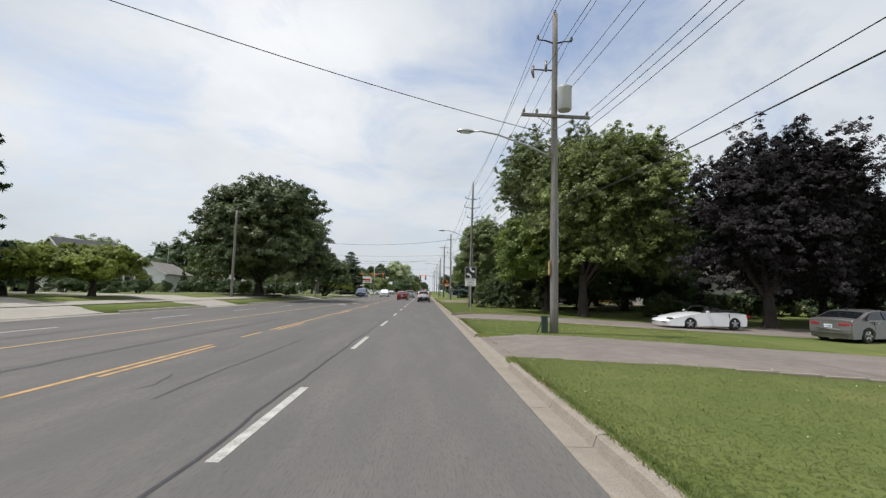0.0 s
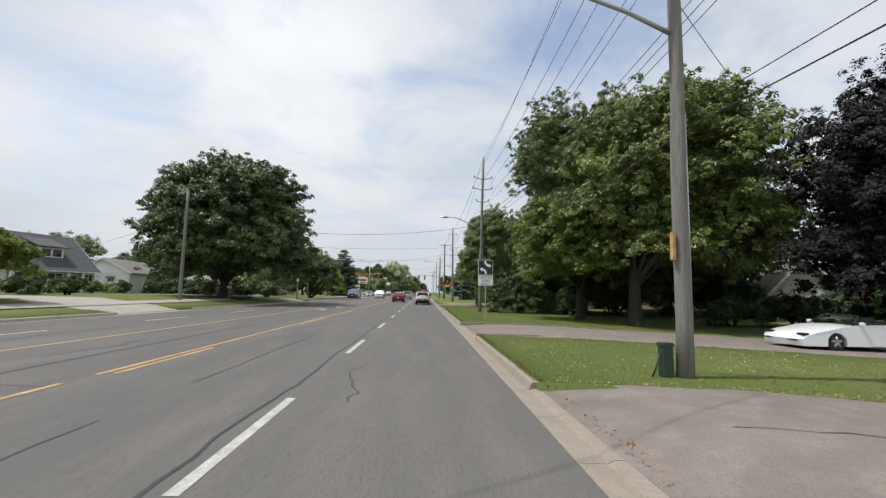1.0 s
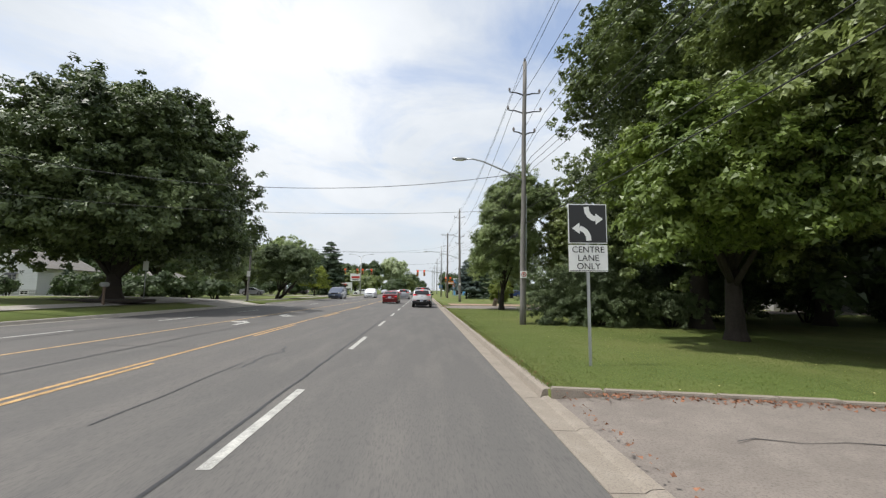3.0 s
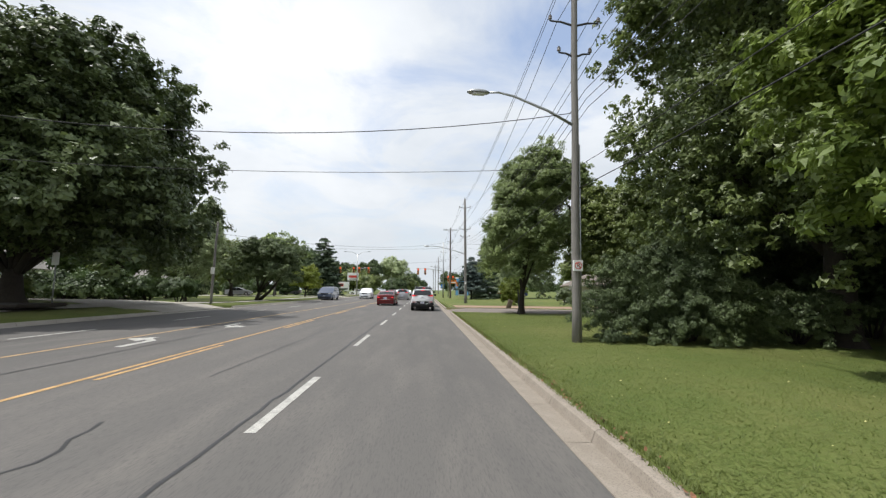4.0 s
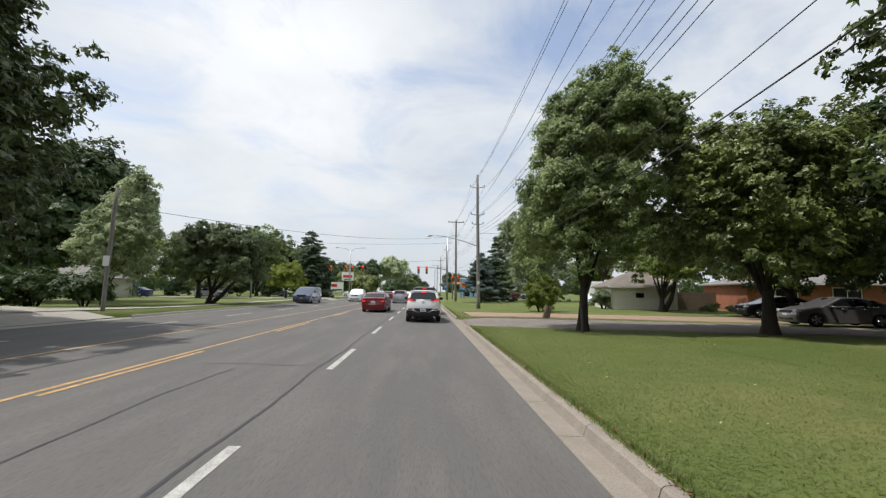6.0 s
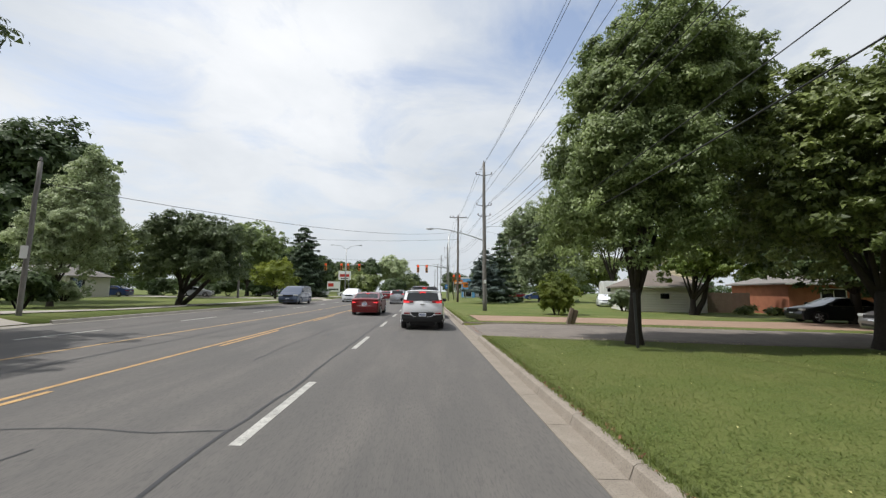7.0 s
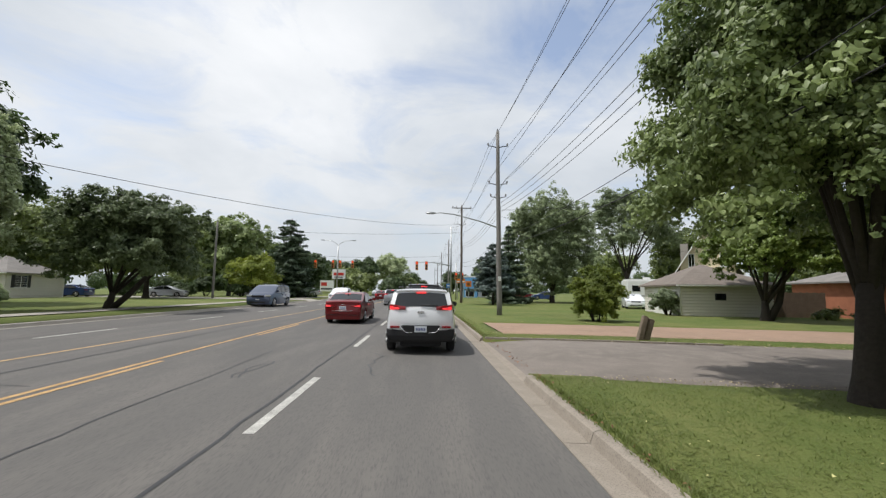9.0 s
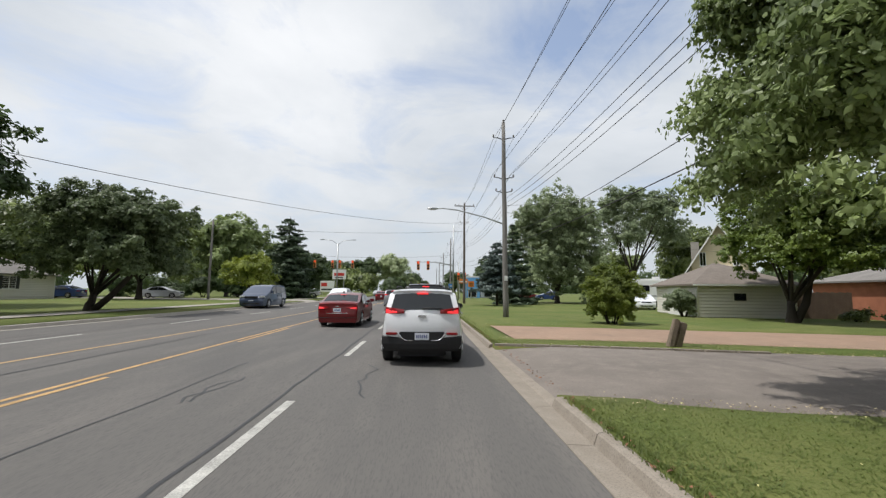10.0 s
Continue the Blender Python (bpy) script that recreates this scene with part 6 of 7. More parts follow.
def convertible():
    c = thing("convertible", "white two-door convertible parked with its top down", "car", (17.9, 22.6, lawn_z(15.5, 22.6) + 0.01), rz=92)
    L, W = 4.85, 1.88
    wheels, wr, z0 = (0.98, 3.55), 0.325, 0.19
    arch = []
    for wy in wheels:
        R = wr + 0.05
        arch += [(wy - R, z0)] + [(wy + R * math.cos(math.pi * (1 - k / 10)), wr + R * math.sin(math.pi * k / 10)) for k in range(1, 10)] + [(wy + R, z0)]
    outline = [(0.08, z0)] + arch + [(L - 0.08, z0)] + list(reversed(CONV_TOP))
    bm = bmesh.new()
    cols = []
    for i in range(9):
        s = -1 + i / 4
        ring = []
        for y, z in outline:
            u = (y / L - 0.5) * 2
            hw = W / 2 * (1 - 0.16 * max(0, abs(u) - 0.5) ** 2 / 0.25) * (1 - 0.08 * max(0, z - 0.6) / 0.35)
            ring.append(bm.verts.new((s * hw, y - math.copysign(0.16 * s * s * abs(u) ** 5, u), z - (0.04 * s * s if z > 0.5 else 0))))
        cols.append(ring)
    m = len(outline)
    for a, b in zip(cols, cols[1:]):
        for k in range(m):
            bm.faces.new((a[k], a[(k + 1) % m], b[(k + 1) % m], b[k]))
    bm.faces.new(cols[0])
    bm.faces.new(cols[-1][::-1])
    bmesh.ops.recalc_face_normals(bm, faces=bm.faces)
    part("body", bm, M_WHITECAR, c, "", 38)
    part("cockpit", boxed(-0.72, 0.72, 1.15, 2.55, 0.86, 0.965, bevel=0.03), M_TRIM, c, "dark open cockpit")
    part("folded_top", boxed(-0.74, 0.74, 0.80, 1.30, 0.88, 1.04, bevel=0.06), M_TRIM, c, "folded black fabric top")
    for s in (-1, 1):
        part("seat", boxed(s * 0.36 - 0.24, s * 0.36 + 0.24, 1.55, 1.72, 0.7, 1.16, bevel=0.05), M_TRIM, c)
    fr = part("windshield_frame", tubed([(-0.78, 2.75, 0.90), (-0.64, 2.30, 1.22), (0, 2.24, 1.25), (0.64, 2.30, 1.22), (0.78, 2.75, 0.90)], 0.025, 8), M_TRIM, c)
    bm = bmesh.new()
    vs = [bm.verts.new(p) for p in ((-0.75, 2.74, 0.91), (0.75, 2.74, 0.91), (0.62, 2.30, 1.21), (-0.62, 2.30, 1.21))]
    bm.faces.new(vs)
    g = part("windshield", bm, M_GLASSCLEAR, c)
    for wy in wheels:
        for s in (-1, 1):
            x1 = s * (W / 2 - 0.04)
            ty = part("wheel", tubed([(x1 - s * 0.2, wy, wr), (x1 - s * 0.02, wy, wr), (x1, wy, wr)], [wr, wr, wr - 0.03], 22), M_TYRE, c)
            part("rim", tubed([(x1 - s * 0.01, wy, wr), (x1 + s * 0.008, wy, wr)], [wr * 0.66, wr * 0.6], 18), M_IRON, ty)
            for k in range(5):
                a = 2 * math.pi * k / 5 + 0.3
                part("spoke", tubed([(x1 + s * 0.012, wy, wr), (x1 + s * 0.012, wy + wr * 0.62 * math.cos(a), wr + wr * 0.62 * math.sin(a))], [0.05, 0.035], 6), M_RIM, ty)
    for s in (-1, 1):
        part("headlight", boxed(min(s * 0.50, s * 0.80), max(s * 0.50, s * 0.80), L - 0.42, L - 0.20, 0.56, 0.63, bevel=0.02), M_TRIM, c)
        part("tail_light", boxed(min(s * 0.3, s * 0.85), max(s * 0.3, s * 0.85), -0.01, 0.1, 0.66, 0.78, bevel=0.02), M_TAIL, c)
        part("mirror", boxed(s * 0.95 - 0.09, s * 0.95 + 0.09, 2.5, 2.62, 0.90, 1.03, bevel=0.03), M_WHITECAR, c)
        part("door_seam", boxed(s * 0.915 - 0.03, s * 0.915 + 0.03, 1.30, 1.308, 0.34, 0.86), M_TRIM, c)
    part("bumper_seam", boxed(-0.7, 0.7, L - 0.09, L - 0.035, 0.36, 0.40, bevel=0.01), M_TRIM, c)
    return c


M_GLASSCLEAR = bpy.data.materials.new("clear_glass")
M_GLASSCLEAR.use_nodes = True
_b = M_GLASSCLEAR.node_tree.nodes["Principled BSDF"]
_b.inputs["Transmission Weight"].default_value, _b.inputs["Roughness"].default_value, _b.inputs["IOR"].default_value = 1.0, 0.02, 1.05
convertible()
sedan((17.95, 17.5, lawn_z(18.5, 17.5) - 0.02), -77, "grey four-door saloon parked on the driveway", M_GREYCAR)
sedan((25.9, 64.8, lawn_z(24, 65) + 0.02), 77, "black saloon parked beside the path", M_BLACKCAR)
sedan((22.9, 57.9, lawn_z(20, 58) + 0.03), 77, "silver-grey saloon parked on the driveway", M_GREYCAR)
sedan((22.4, 93.0, lawn_z(22, 93) + 0.02), 160, "white saloon parked behind the garage", M_WHITECAR, detail=False)
suv((26.5, 131.5, lawn_z(24, 131) + 0.02), 88, "blue pickup-like suv parked on the lot", M_NAVY, False, False, False)
sedan((24.5, 139.5, lawn_z(24, 139) + 0.02), 85, "red saloon parked on the corner lot", M_RED, detail=False)
sedan((-40.5, 101.0, 0.45), 90, "dark blue car parked under the trees", M_NAVY, detail=False)
sedan((-36.0, 104.5, 0.45), -80, "silver car parked under the trees", M_SILVER, detail=False)
sedan((-26.5, 118.5, 0.45), 90, "grey car parked on the lot", M_GREYCAR, detail=False)


# ---- buildings ----
def house(at, rz, label, w, d, eave, ridge, wall_mat, roof_mat, hip=False, windows=(), doors=(), chimney=None, category="house", name="house", over=0.4, siding=True, lap=0.18):
    """w along x, d along y, ridge along x; windows: (face, along, z0, width, height), face is f (towards -y), b, l or r."""
    t = thing(name, label, category, at, rz=rz)
    bm = bmesh.new()
    th = 0.2
    pts = [(-w / 2, 0), (w / 2, 0), (w / 2, d), (-w / 2, d)]
    inner = [(-w / 2 + th, th), (w / 2 - th, th), (w / 2 - th, d - th), (-w / 2 + th, d - th)]
    lo = [bm.verts.new((x, y, -0.4)) for x, y in pts]
    hi = [bm.verts.new((x, y, eave)) for x, y in pts]
    li = [bm.verts.new((x, y, -0.4)) for x, y in inner]
    hj = [bm.verts.new((x, y, eave)) for x, y in inner]
    for k in range(4):
        j = (k + 1) % 4
        bm.faces.new((lo[k], lo[j], hi[j], hi[k]))
        bm.faces.new((li[j], li[k], hj[k], hj[j]))
        bm.faces.new((hi[k], hi[j], hj[j], hj[k]))
    if not hip:
        for s in (0, 1):
            x = -w / 2 if s == 0 else w / 2
            xi = x + (th if s == 0 else -th)
            a = [bm.verts.new(p) for p in ((x, 0, eave), (x, d, eave), (x, d / 2, ridge), (xi, 0, eave), (xi, d, eave), (xi, d / 2, ridge))]
            bm.faces.new(a[:3])
            bm.faces.new(a[3:][::-1])
    bmesh.ops.recalc_face_normals(bm, faces=bm.faces)
    wl_ = part("wall", bm, wall_mat, t)
    if siding:
        nb = int((eave - 0.1) / lap)
        bm = bmesh.new()
        for k in range(nb):
            z = 0.1 + k * lap
            for (x0, y0), (x1, y1) in zip(pts, pts[1:] + pts[:1]):
                dx, dy = x1 - x0, y1 - y0
                ln = math.hypot(dx, dy)
                nx, ny = dy / ln, -dx / ln
                v = [bm.verts.new(p) for p in ((x0 + nx * 0.06, y0 + ny * 0.06, z), (x1 + nx * 0.06, y1 + ny * 0.06, z), (x1 + nx * 0.012, y1 + ny * 0.012, z + lap - 0.055), (x0 + nx * 0.012, y0 + ny * 0.012, z + lap - 0.055))]
                bm.faces.new(v)
                b2 = [bm.verts.new(p) for p in ((x0 + nx * 0.002, y0 + ny * 0.002, z), (x1 + nx * 0.002, y1 + ny * 0.002, z))]
                bm.faces.new((b2[0], b2[1], v[1], v[0]))
        part("siding", bm, wall_mat, wl_)
    bm = bmesh.new()
    o = over
    s0 = (ridge - eave) / (d / 2)
    ze = eave - o * s0
    if hip:
        rx = max(0.2, w / 2 - d / 2)
        base = [(-w / 2 - o, -o, ze), (w / 2 + o, -o, ze), (w / 2 + o, d + o, ze), (-w / 2 - o, d + o, ze)]
        rd = [(-rx, d / 2, ridge), (rx, d / 2, ridge)]
        for lift in (0.12, 0.0):
            b = [bm.verts.new((x, y, z + lift)) for x, y, z in base]
            r = [bm.verts.new((x, y, z + lift)) for x, y, z in rd]
            for fc in ((b[0], b[1], r[1], r[0]), (b[1], b[2], r[1]), (b[2], b[3], r[0], r[1]), (b[3], b[0], r[0])):
                bm.faces.new(fc if lift else fc[::-1])
            if lift:
                bt = b
        for k in range(4):
            bm.faces.new((bt[k], b[k], b[(k + 1) % 4], bt[(k + 1) % 4]))
    else:
        for sgn in (0, 1):
            ya, yb = (-o, d / 2) if sgn == 0 else (d + o, d / 2)
            v = [bm.verts.new(p) for p in ((-w / 2 - o, ya, ze), (w / 2 + o, ya, ze), (w / 2 + o, yb, ridge), (-w / 2 - o, yb, ridge))]
            u = [bm.verts.new(vv.co + Vector((0, 0, 0.12))) for vv in v]
            bm.faces.new(v[::-1])
            bm.faces.new(u)
            for k in range(4):
                bm.faces.new((v[k], v[(k + 1) % 4], u[(k + 1) % 4], u[k]))
    bmesh.ops.recalc_face_normals(bm, faces=bm.faces)
    rf = part("roof", bm, roof_mat, t)
    if not hip:
        for x in (-w / 2 - o - 0.03, w / 2 + o):
            for ya, yb in ((-o, d / 2), (d + o, d / 2)):
                bm = bmesh.new()
                v = [bm.verts.new((x + dx, y, z + dz)) for dx in (0, 0.03) for y, z, dz in ((ya, ze, -0.10), (yb, ridge, -0.10), (yb, ridge, 0.125), (ya, ze, 0.125))]
                for fc_ in ((0, 1, 2, 3), (7, 6, 5, 4), (0, 4, 5, 1), (1, 5, 6, 2), (2, 6, 7, 3), (3, 7, 4, 0)):
                    bm.faces.new([v[q] for q in fc_])
                bmesh.ops.recalc_face_normals(bm, faces=bm.faces)
                part("rake_board", bm, M_WHITE, rf, "white painted rake board")
    part("gutter", boxed(-w / 2 - o, w / 2 + o, -o - 0.10, -o, ze - 0.02, ze + 0.09, bevel=0.01), M_WHITE, rf)
    if chimney:
        cx, cy, cw, ch = chimney
        part("chimney", boxed(cx - cw / 2, cx + cw / 2, cy - cw / 2, cy + cw / 2, eave - 0.3, ch, bevel=0.02), M_BRICK if wall_mat is not M_SIDING_Y else M_CONCRETE_L, rf)

    def put(ob, face, along):
        m = {"f": pose(along, 0, 0), "b": pose(along, d, 0, 0, 0, 180), "l": pose(-w / 2, along, 0, 0, 0, -90), "r": pose(w / 2, along, 0, 0, 0, 90)}[face]
        ob.matrix_local = m
    for face, along, z0, ww, hh in windows:
        bm = bmesh.new()
        b = 0.07
        for a in ((-ww / 2 - b, ww / 2 + b, z0 - b, z0), (-ww / 2 - b, ww / 2 + b, z0 + hh, z0 + hh + b), (-ww / 2 - b, -ww / 2, z0, z0 + hh), (ww / 2, ww / 2 + b, z0, z0 + hh), (-0.02, 0.02, z0, z0 + hh)):
            box(bm, a[0], a[1], -0.07, 0.02, a[2], a[3])
        wn_ = part("window", bm, M_WHITE, t, "white-framed window")
        part("pane", boxed(-ww / 2, ww / 2, -0.05, -0.042, z0, z0 + hh), M_GLASS, wn_)
        part("sill", boxed(-ww / 2 - 0.1, ww / 2 + 0.1, -0.12, 0.0, z0 - 0.12, z0 - 0.072), M_WHITE, wn_)
        put(wn_, face, along)
    for face, along, ww, hh, m in doors:
        dr = part("door", boxed(-ww / 2, ww / 2, -0.06, 0.02, 0.0, hh, bevel=0.01), m, t)
        part("handle", tubed([(ww * 0.38, -0.10, 1.0), (ww * 0.38, -0.06, 1.0)], 0.03, 8), M_IRON, dr)
        put(dr, face, along)
    return t


garage = house((20.95, 76.85, 0.02), -11, "cream lap-sided garage with a brown hipped roof", 5.9, 7.2, 2.30, 3.75, M_SIDING, M_SHINGLE_BROWN, True, (), (("l", 3.6, 2.4, 2.05, M_WHITE),), name="garage", category="garage", lap=0.21)
part("downspout", tubed([(-3.05, -0.34, 2.10), (-2.99, -0.20, 1.95), (-2.99, -0.09, 1.75), (-2.99, -0.09, 0.1)], 0.045, 8), M_WHITE, garage)
vent = part("window", boxed(-0.72, -0.02, -0.08, 0.02, 1.16, 1.64), M_SIGN_BLACK, garage, "small dark window")
part("pane", boxed(-0.66, -0.08, -0.094, -0.082, 1.22, 1.58), M_GLASS, vent)
house((36.14, 95.53, 0.0), 57, "two-storey cream house with a steep dark roof", 8.0, 5.2, 4.9, 9.1, M_SIDING_Y, M_SHINGLE_D, False, (("l", 4.1, 4.7, 0.5, 1.4), ("l", 1.1, 4.7, 0.5, 1.4), ("f", 0, 1.2, 1.2, 1.2)), (), (-2.2, 4.75, 0.8, 7.5), over=0.7)
house((35.0, 71.6, 0.0), -13, "low orange brick bungalow with a white eave", 14.0, 8.5, 2.6, 4.0, M_BRICK, M_SHINGLE, True, (("f", -4.0, 1.0, 1.6, 1.1), ("f", 0.5, 1.0, 2.0, 1.2)), (("f", 4.0, 0.95, 2.05, M_WHITE),), (2, 3, 0.8, 4.8), siding=False)
house((37.5, 55.5, 0.0), -13, "grey rendered bungalow behind the parked cars", 13.0, 8.0, 2.5, 3.9, M_GREYWALL, M_SHINGLE, True, (("f", -3.5, 1.0, 1.6, 1.1), ("f", 1.5, 1.0, 1.8, 1.1)), (("f", 4.4, 0.95, 2.05, M_WHITE),), siding=False)
house((32.9, 41.1, -0.35), 72, "small white gabled cottage behind the trees", 8.0, 4.6, 2.5, 5.1, M_SIDING, M_SHINGLE, False, (("f", -2.0, 1.0, 1.0, 1.2), ("f", 2.0, 1.0, 1.0, 1.2), ("l", 1.4, 0.9, 0.9, 1.2), ("l", 2.3, 2.7, 0.6, 0.7)), (("l", 3.2, 0.95, 2.05, M_GREYWALL),))
house((50.0, 27.0, -0.3), 80, "pale house behind the beech trees", 12.0, 8.0, 2.7, 4.8, M_SIDING, M_SHINGLE, False, (("f", -3.5, 1.0, 1.4, 1.2), ("f", 2.5, 1.0, 1.6, 1.2)), (("f", 0, 0.95, 2.05, M_GREYWALL),))
hw = house((-50.9, 74.0, 0.9), -82, "white gabled bungalow with a grey roof", 10.0, 7.0, 3.0, 4.95, M_SIDING_WHITE, M_SHINGLE, False, (("r", 2.3, 1.5, 0.8, 0.8), ("r", 4.6, 1.5, 0.8, 0.8), ("f", -2.5, 1.0, 1.4, 1.2), ("f", 2.5, 1.0, 1.4, 1.2), ("r", 5.9, -0.05, 0.7, 0.35)), (("f", 0, 0.95, 2.05, M_WHITE),))
for y in (2.3, 4.6):
    bm = boxed(5.0, 5.55, y - 0.55, y + 0.55, 2.28, 2.34)
    for v in bm.verts:
        v.co.z -= 0.45 * (v.co.x - 5.0)
    part("awning", bm, M_SHINGLE_D, hw, "dark sloping window awning")
part("foundation", boxed(4.98, 5.045, 0.0, 7.0, -0.4, 0.42), M_GREYWALL, hw, "grey block foundation")
am = thing("antenna_mast", "thin steel aerial mast beside the white bungalow", "aerial", (-49.6, 80.6, 0.4))
part("mast", tubed([(0, 0, -0.2), (0, 0, 10.4)], [0.05, 0.03], 6), M_STEEL, am)
for z, r in ((10.1, 0.7), (9.6, 0.5)):
    part("crossbar", tubed([(-r, 0, z), (r, 0, z)], 0.02, 5), M_STEEL, am)
hp = house((-39.6, 53.6, 0.8), 75, "grey storey-and-a-half house with a dark steep roof and porch", 8.2, 9.0, 2.75, 6.6, M_GREYWALL, M_SHINGLE_D, False, (("f", -2.8, 0.7, 1.4, 1.5), ("f", 0.0, 0.7, 1.4, 1.5), ("f", 3.35, 0.6, 0.9, 1.6), ("l", 3.0, 0.9, 1.2, 1.2)), (("f", 1.8, 0.95, 2.05, M_SIGN_BLACK),))
for x in (-3.9, -1.4, 1.1, 2.6, 3.95):
    part("porch_post", boxed(x - 0.13, x + 0.13, -0.36, -0.12, -0.3, 2.38, bevel=0.015), M_WHITE, hp, "white square porch post")
dm = part("dormer", boxed(-0.9, 1.5, 1.3, 4.6, 3.6, 5.05, bevel=0.01), M_WHITE, hp, "white shed dormer with two windows")
for x in (-0.2, 0.85):
    part("pane", boxed(x - 0.42, x + 0.42, 1.27, 1.295, 4.1, 4.85), M_GLASS, dm)
bm = boxed(-1.2, 1.8, 0.95, 4.9, 5.05, 5.17)
for v in bm.verts:
    v.co.z += 0.36 * (v.co.y - 0.95)
part("dormer_roof", bm, M_SHINGLE_D, dm, "dark shingled dormer roof")
hb = house((-45.2, 91.5, 0.62), 0, "cream lap-sided bungalow with dark shutters behind the crabapple", 8.0, 6.5, 2.45, 4.1, M_SIDING, M_SHINGLE, True, (("r", 1.5, 0.9, 1.3, 1.2), ("f", -2.0, 0.9, 1.4, 1.2), ("f", 2.2, 0.9, 1.4, 1.2)), (("f", 0, 0.95, 2.05, M_GREYWALL),))
for y in (0.66, 2.34):
    part("shutter", boxed(4.04, 4.10, y - 0.17, y + 0.17, 0.86, 2.14, bevel=0.01), M_SIGN_BLACK, hb, "black window shutter")
part("corner_trim", boxed(3.93, 4.06, 6.42, 6.54, -0.3, 2.4, bevel=0.01), M_WHITE, hb)
for i, (x, y, r) in enumerate(((-31.5, 80.0, 1.3), (-34.5, 82.0, 1.4), (-37.0, 86.0, 1.1), (-36.4, 49.6, 1.0), (-37.6, 47.0, 1.0))):
    shrub(gp(x, y), "rounded bush with clusters of creamy white blossom", (r * 1.2, r, r * 0.75), 5200, 0.13, M_LEAF_PALE, 210 + i, 22, "hydrangea_bush")



def shop(at, rz, label, w, d, h, stripe, wallm):
    t = thing("shop_building", label, "shop", at, rz=rz)
    part("wall", boxed(-w / 2, w / 2, 0, d, -0.4, h, bevel=0.02), wallm, t)
    part("parapet", boxed(-w / 2 - 0.1, w / 2 + 0.1, -0.1, d + 0.1, h, h + 0.35, bevel=0.02), M_WHITE, t)
    part("fascia", boxed(-w / 2 + 0.2, w / 2 - 0.2, -0.14, -0.004, h - 1.3, h - 0.1, bevel=0.02), stripe, t, "coloured shop fascia")
    n = int(w / 3)
    for k in range(n):
        x = -w / 2 + w * (k + 0.5) / n
        f_ = part("window", boxed(x - 1.1, x + 1.1, -0.06, 0.02, 0.5, 2.5, bevel=0.01), M_WHITE, t)
        part("pane", boxed(x - 1.0, x + 1.0, -0.075, -0.062, 0.6, 2.4), M_GLASS, f_)
    return t


shop((19.5, 158.0, -0.3), -8, "white roadside shop with a grey fascia", 15.0, 10.0, 4.2, M_GREYWALL, M_WHITE)
shop((11.6, 152.0, -0.3), -8, "narrow bright blue shop front", 3.6, 8.0, 5.4, M_COLBLUE, M_COLBLUE)


cp = thing("camper_trailer", "white camper trailer parked behind the garage", "camper", (26.6, 97.0, lawn_z(26, 97)), rz=-12)
part("body", boxed(-2.6, 2.6, -1.1, 1.1, 0.55, 3.2, bevel=0.18), M_SIGN_WHITE, cp, "", 40)
part("stripe", boxed(-2.55, 2.55, -1.108, -1.09, 1.15, 1.35), M_GREYWALL, cp)
for x in (-1.5, 0.2):
    part("window", boxed(x - 0.45, x + 0.45, -1.115, -1.09, 1.75, 2.45, bevel=0.01), M_GLASS, cp)
part("door", boxed(1.2, 1.85, -1.115, -1.09, 0.75, 2.65, bevel=0.01), M_WHITE, cp)
part("roof_vent", boxed(-0.35, 0.35, -0.3, 0.3, 3.2, 3.45, bevel=0.05), M_SIGN_WHITE, cp)
for x in (-0.45, 0.45):
    for y in (-1.0, 0.8):
        part("wheel", tubed([(x, y, 0.35), (x, y + 0.2, 0.35)], [0.35, 0.35], 20), M_TYRE, cp)
part("drawbar", tubed([(-2.5, 0, 0.55), (-3.6, 0, 0.5)], 0.05, 6), M_IRON, cp)

# fence beside the garage: boards are parts
fc = thing("fence", "weathered brown board fence beside the garage", "fence", (23.95, 77.2, 0.0), rz=-11)
for k in range(26):
    part("board", boxed(k * 0.15, k * 0.15 + 0.135, -0.012, 0.012, 0.05, 1.8 - 0.02 * (k % 3)), M_FENCE, fc)
for z in (0.4, 1.4):
    part("rail", boxed(0, 3.9, 0.014, 0.06, z, z + 0.09), M_FENCE, fc)

# ---- crossing: signals and signs ----
def signal_head(t, x, y, z, face=-1, lit="red"):
    h = part("signal_head", boxed(x - 0.2, x + 0.2, y - 0.12, y + 0.12, z - 0.64, z + 0.64, bevel=0.03), M_SIGNAL, t, "yellow three-lens signal head")
    for k, zz in enumerate((0.41, 0.0, -0.41)):
        on = lit == "red" and k == 0
        part("lens", tubed([(x, y - 0.12, z + zz), (x, y - 0.135, z + zz)], [0.15, 0.14], 18), M_RED_GLOW if on else M_LENS, h, "lit red lens" if on else "dark lens")
        bm = tubed([(x, y - 0.12, z + zz), (x, y - 0.30, z + zz - 0.02)], [0.165, 0.165], 16)
        bmesh.ops.delete(bm, geom=[f for f in bm.faces if len(f.verts) > 4 or f.calc_center_median().z < z + zz - 0.07], context="FACES")
        part("visor", bm, M_SIGNAL, h)


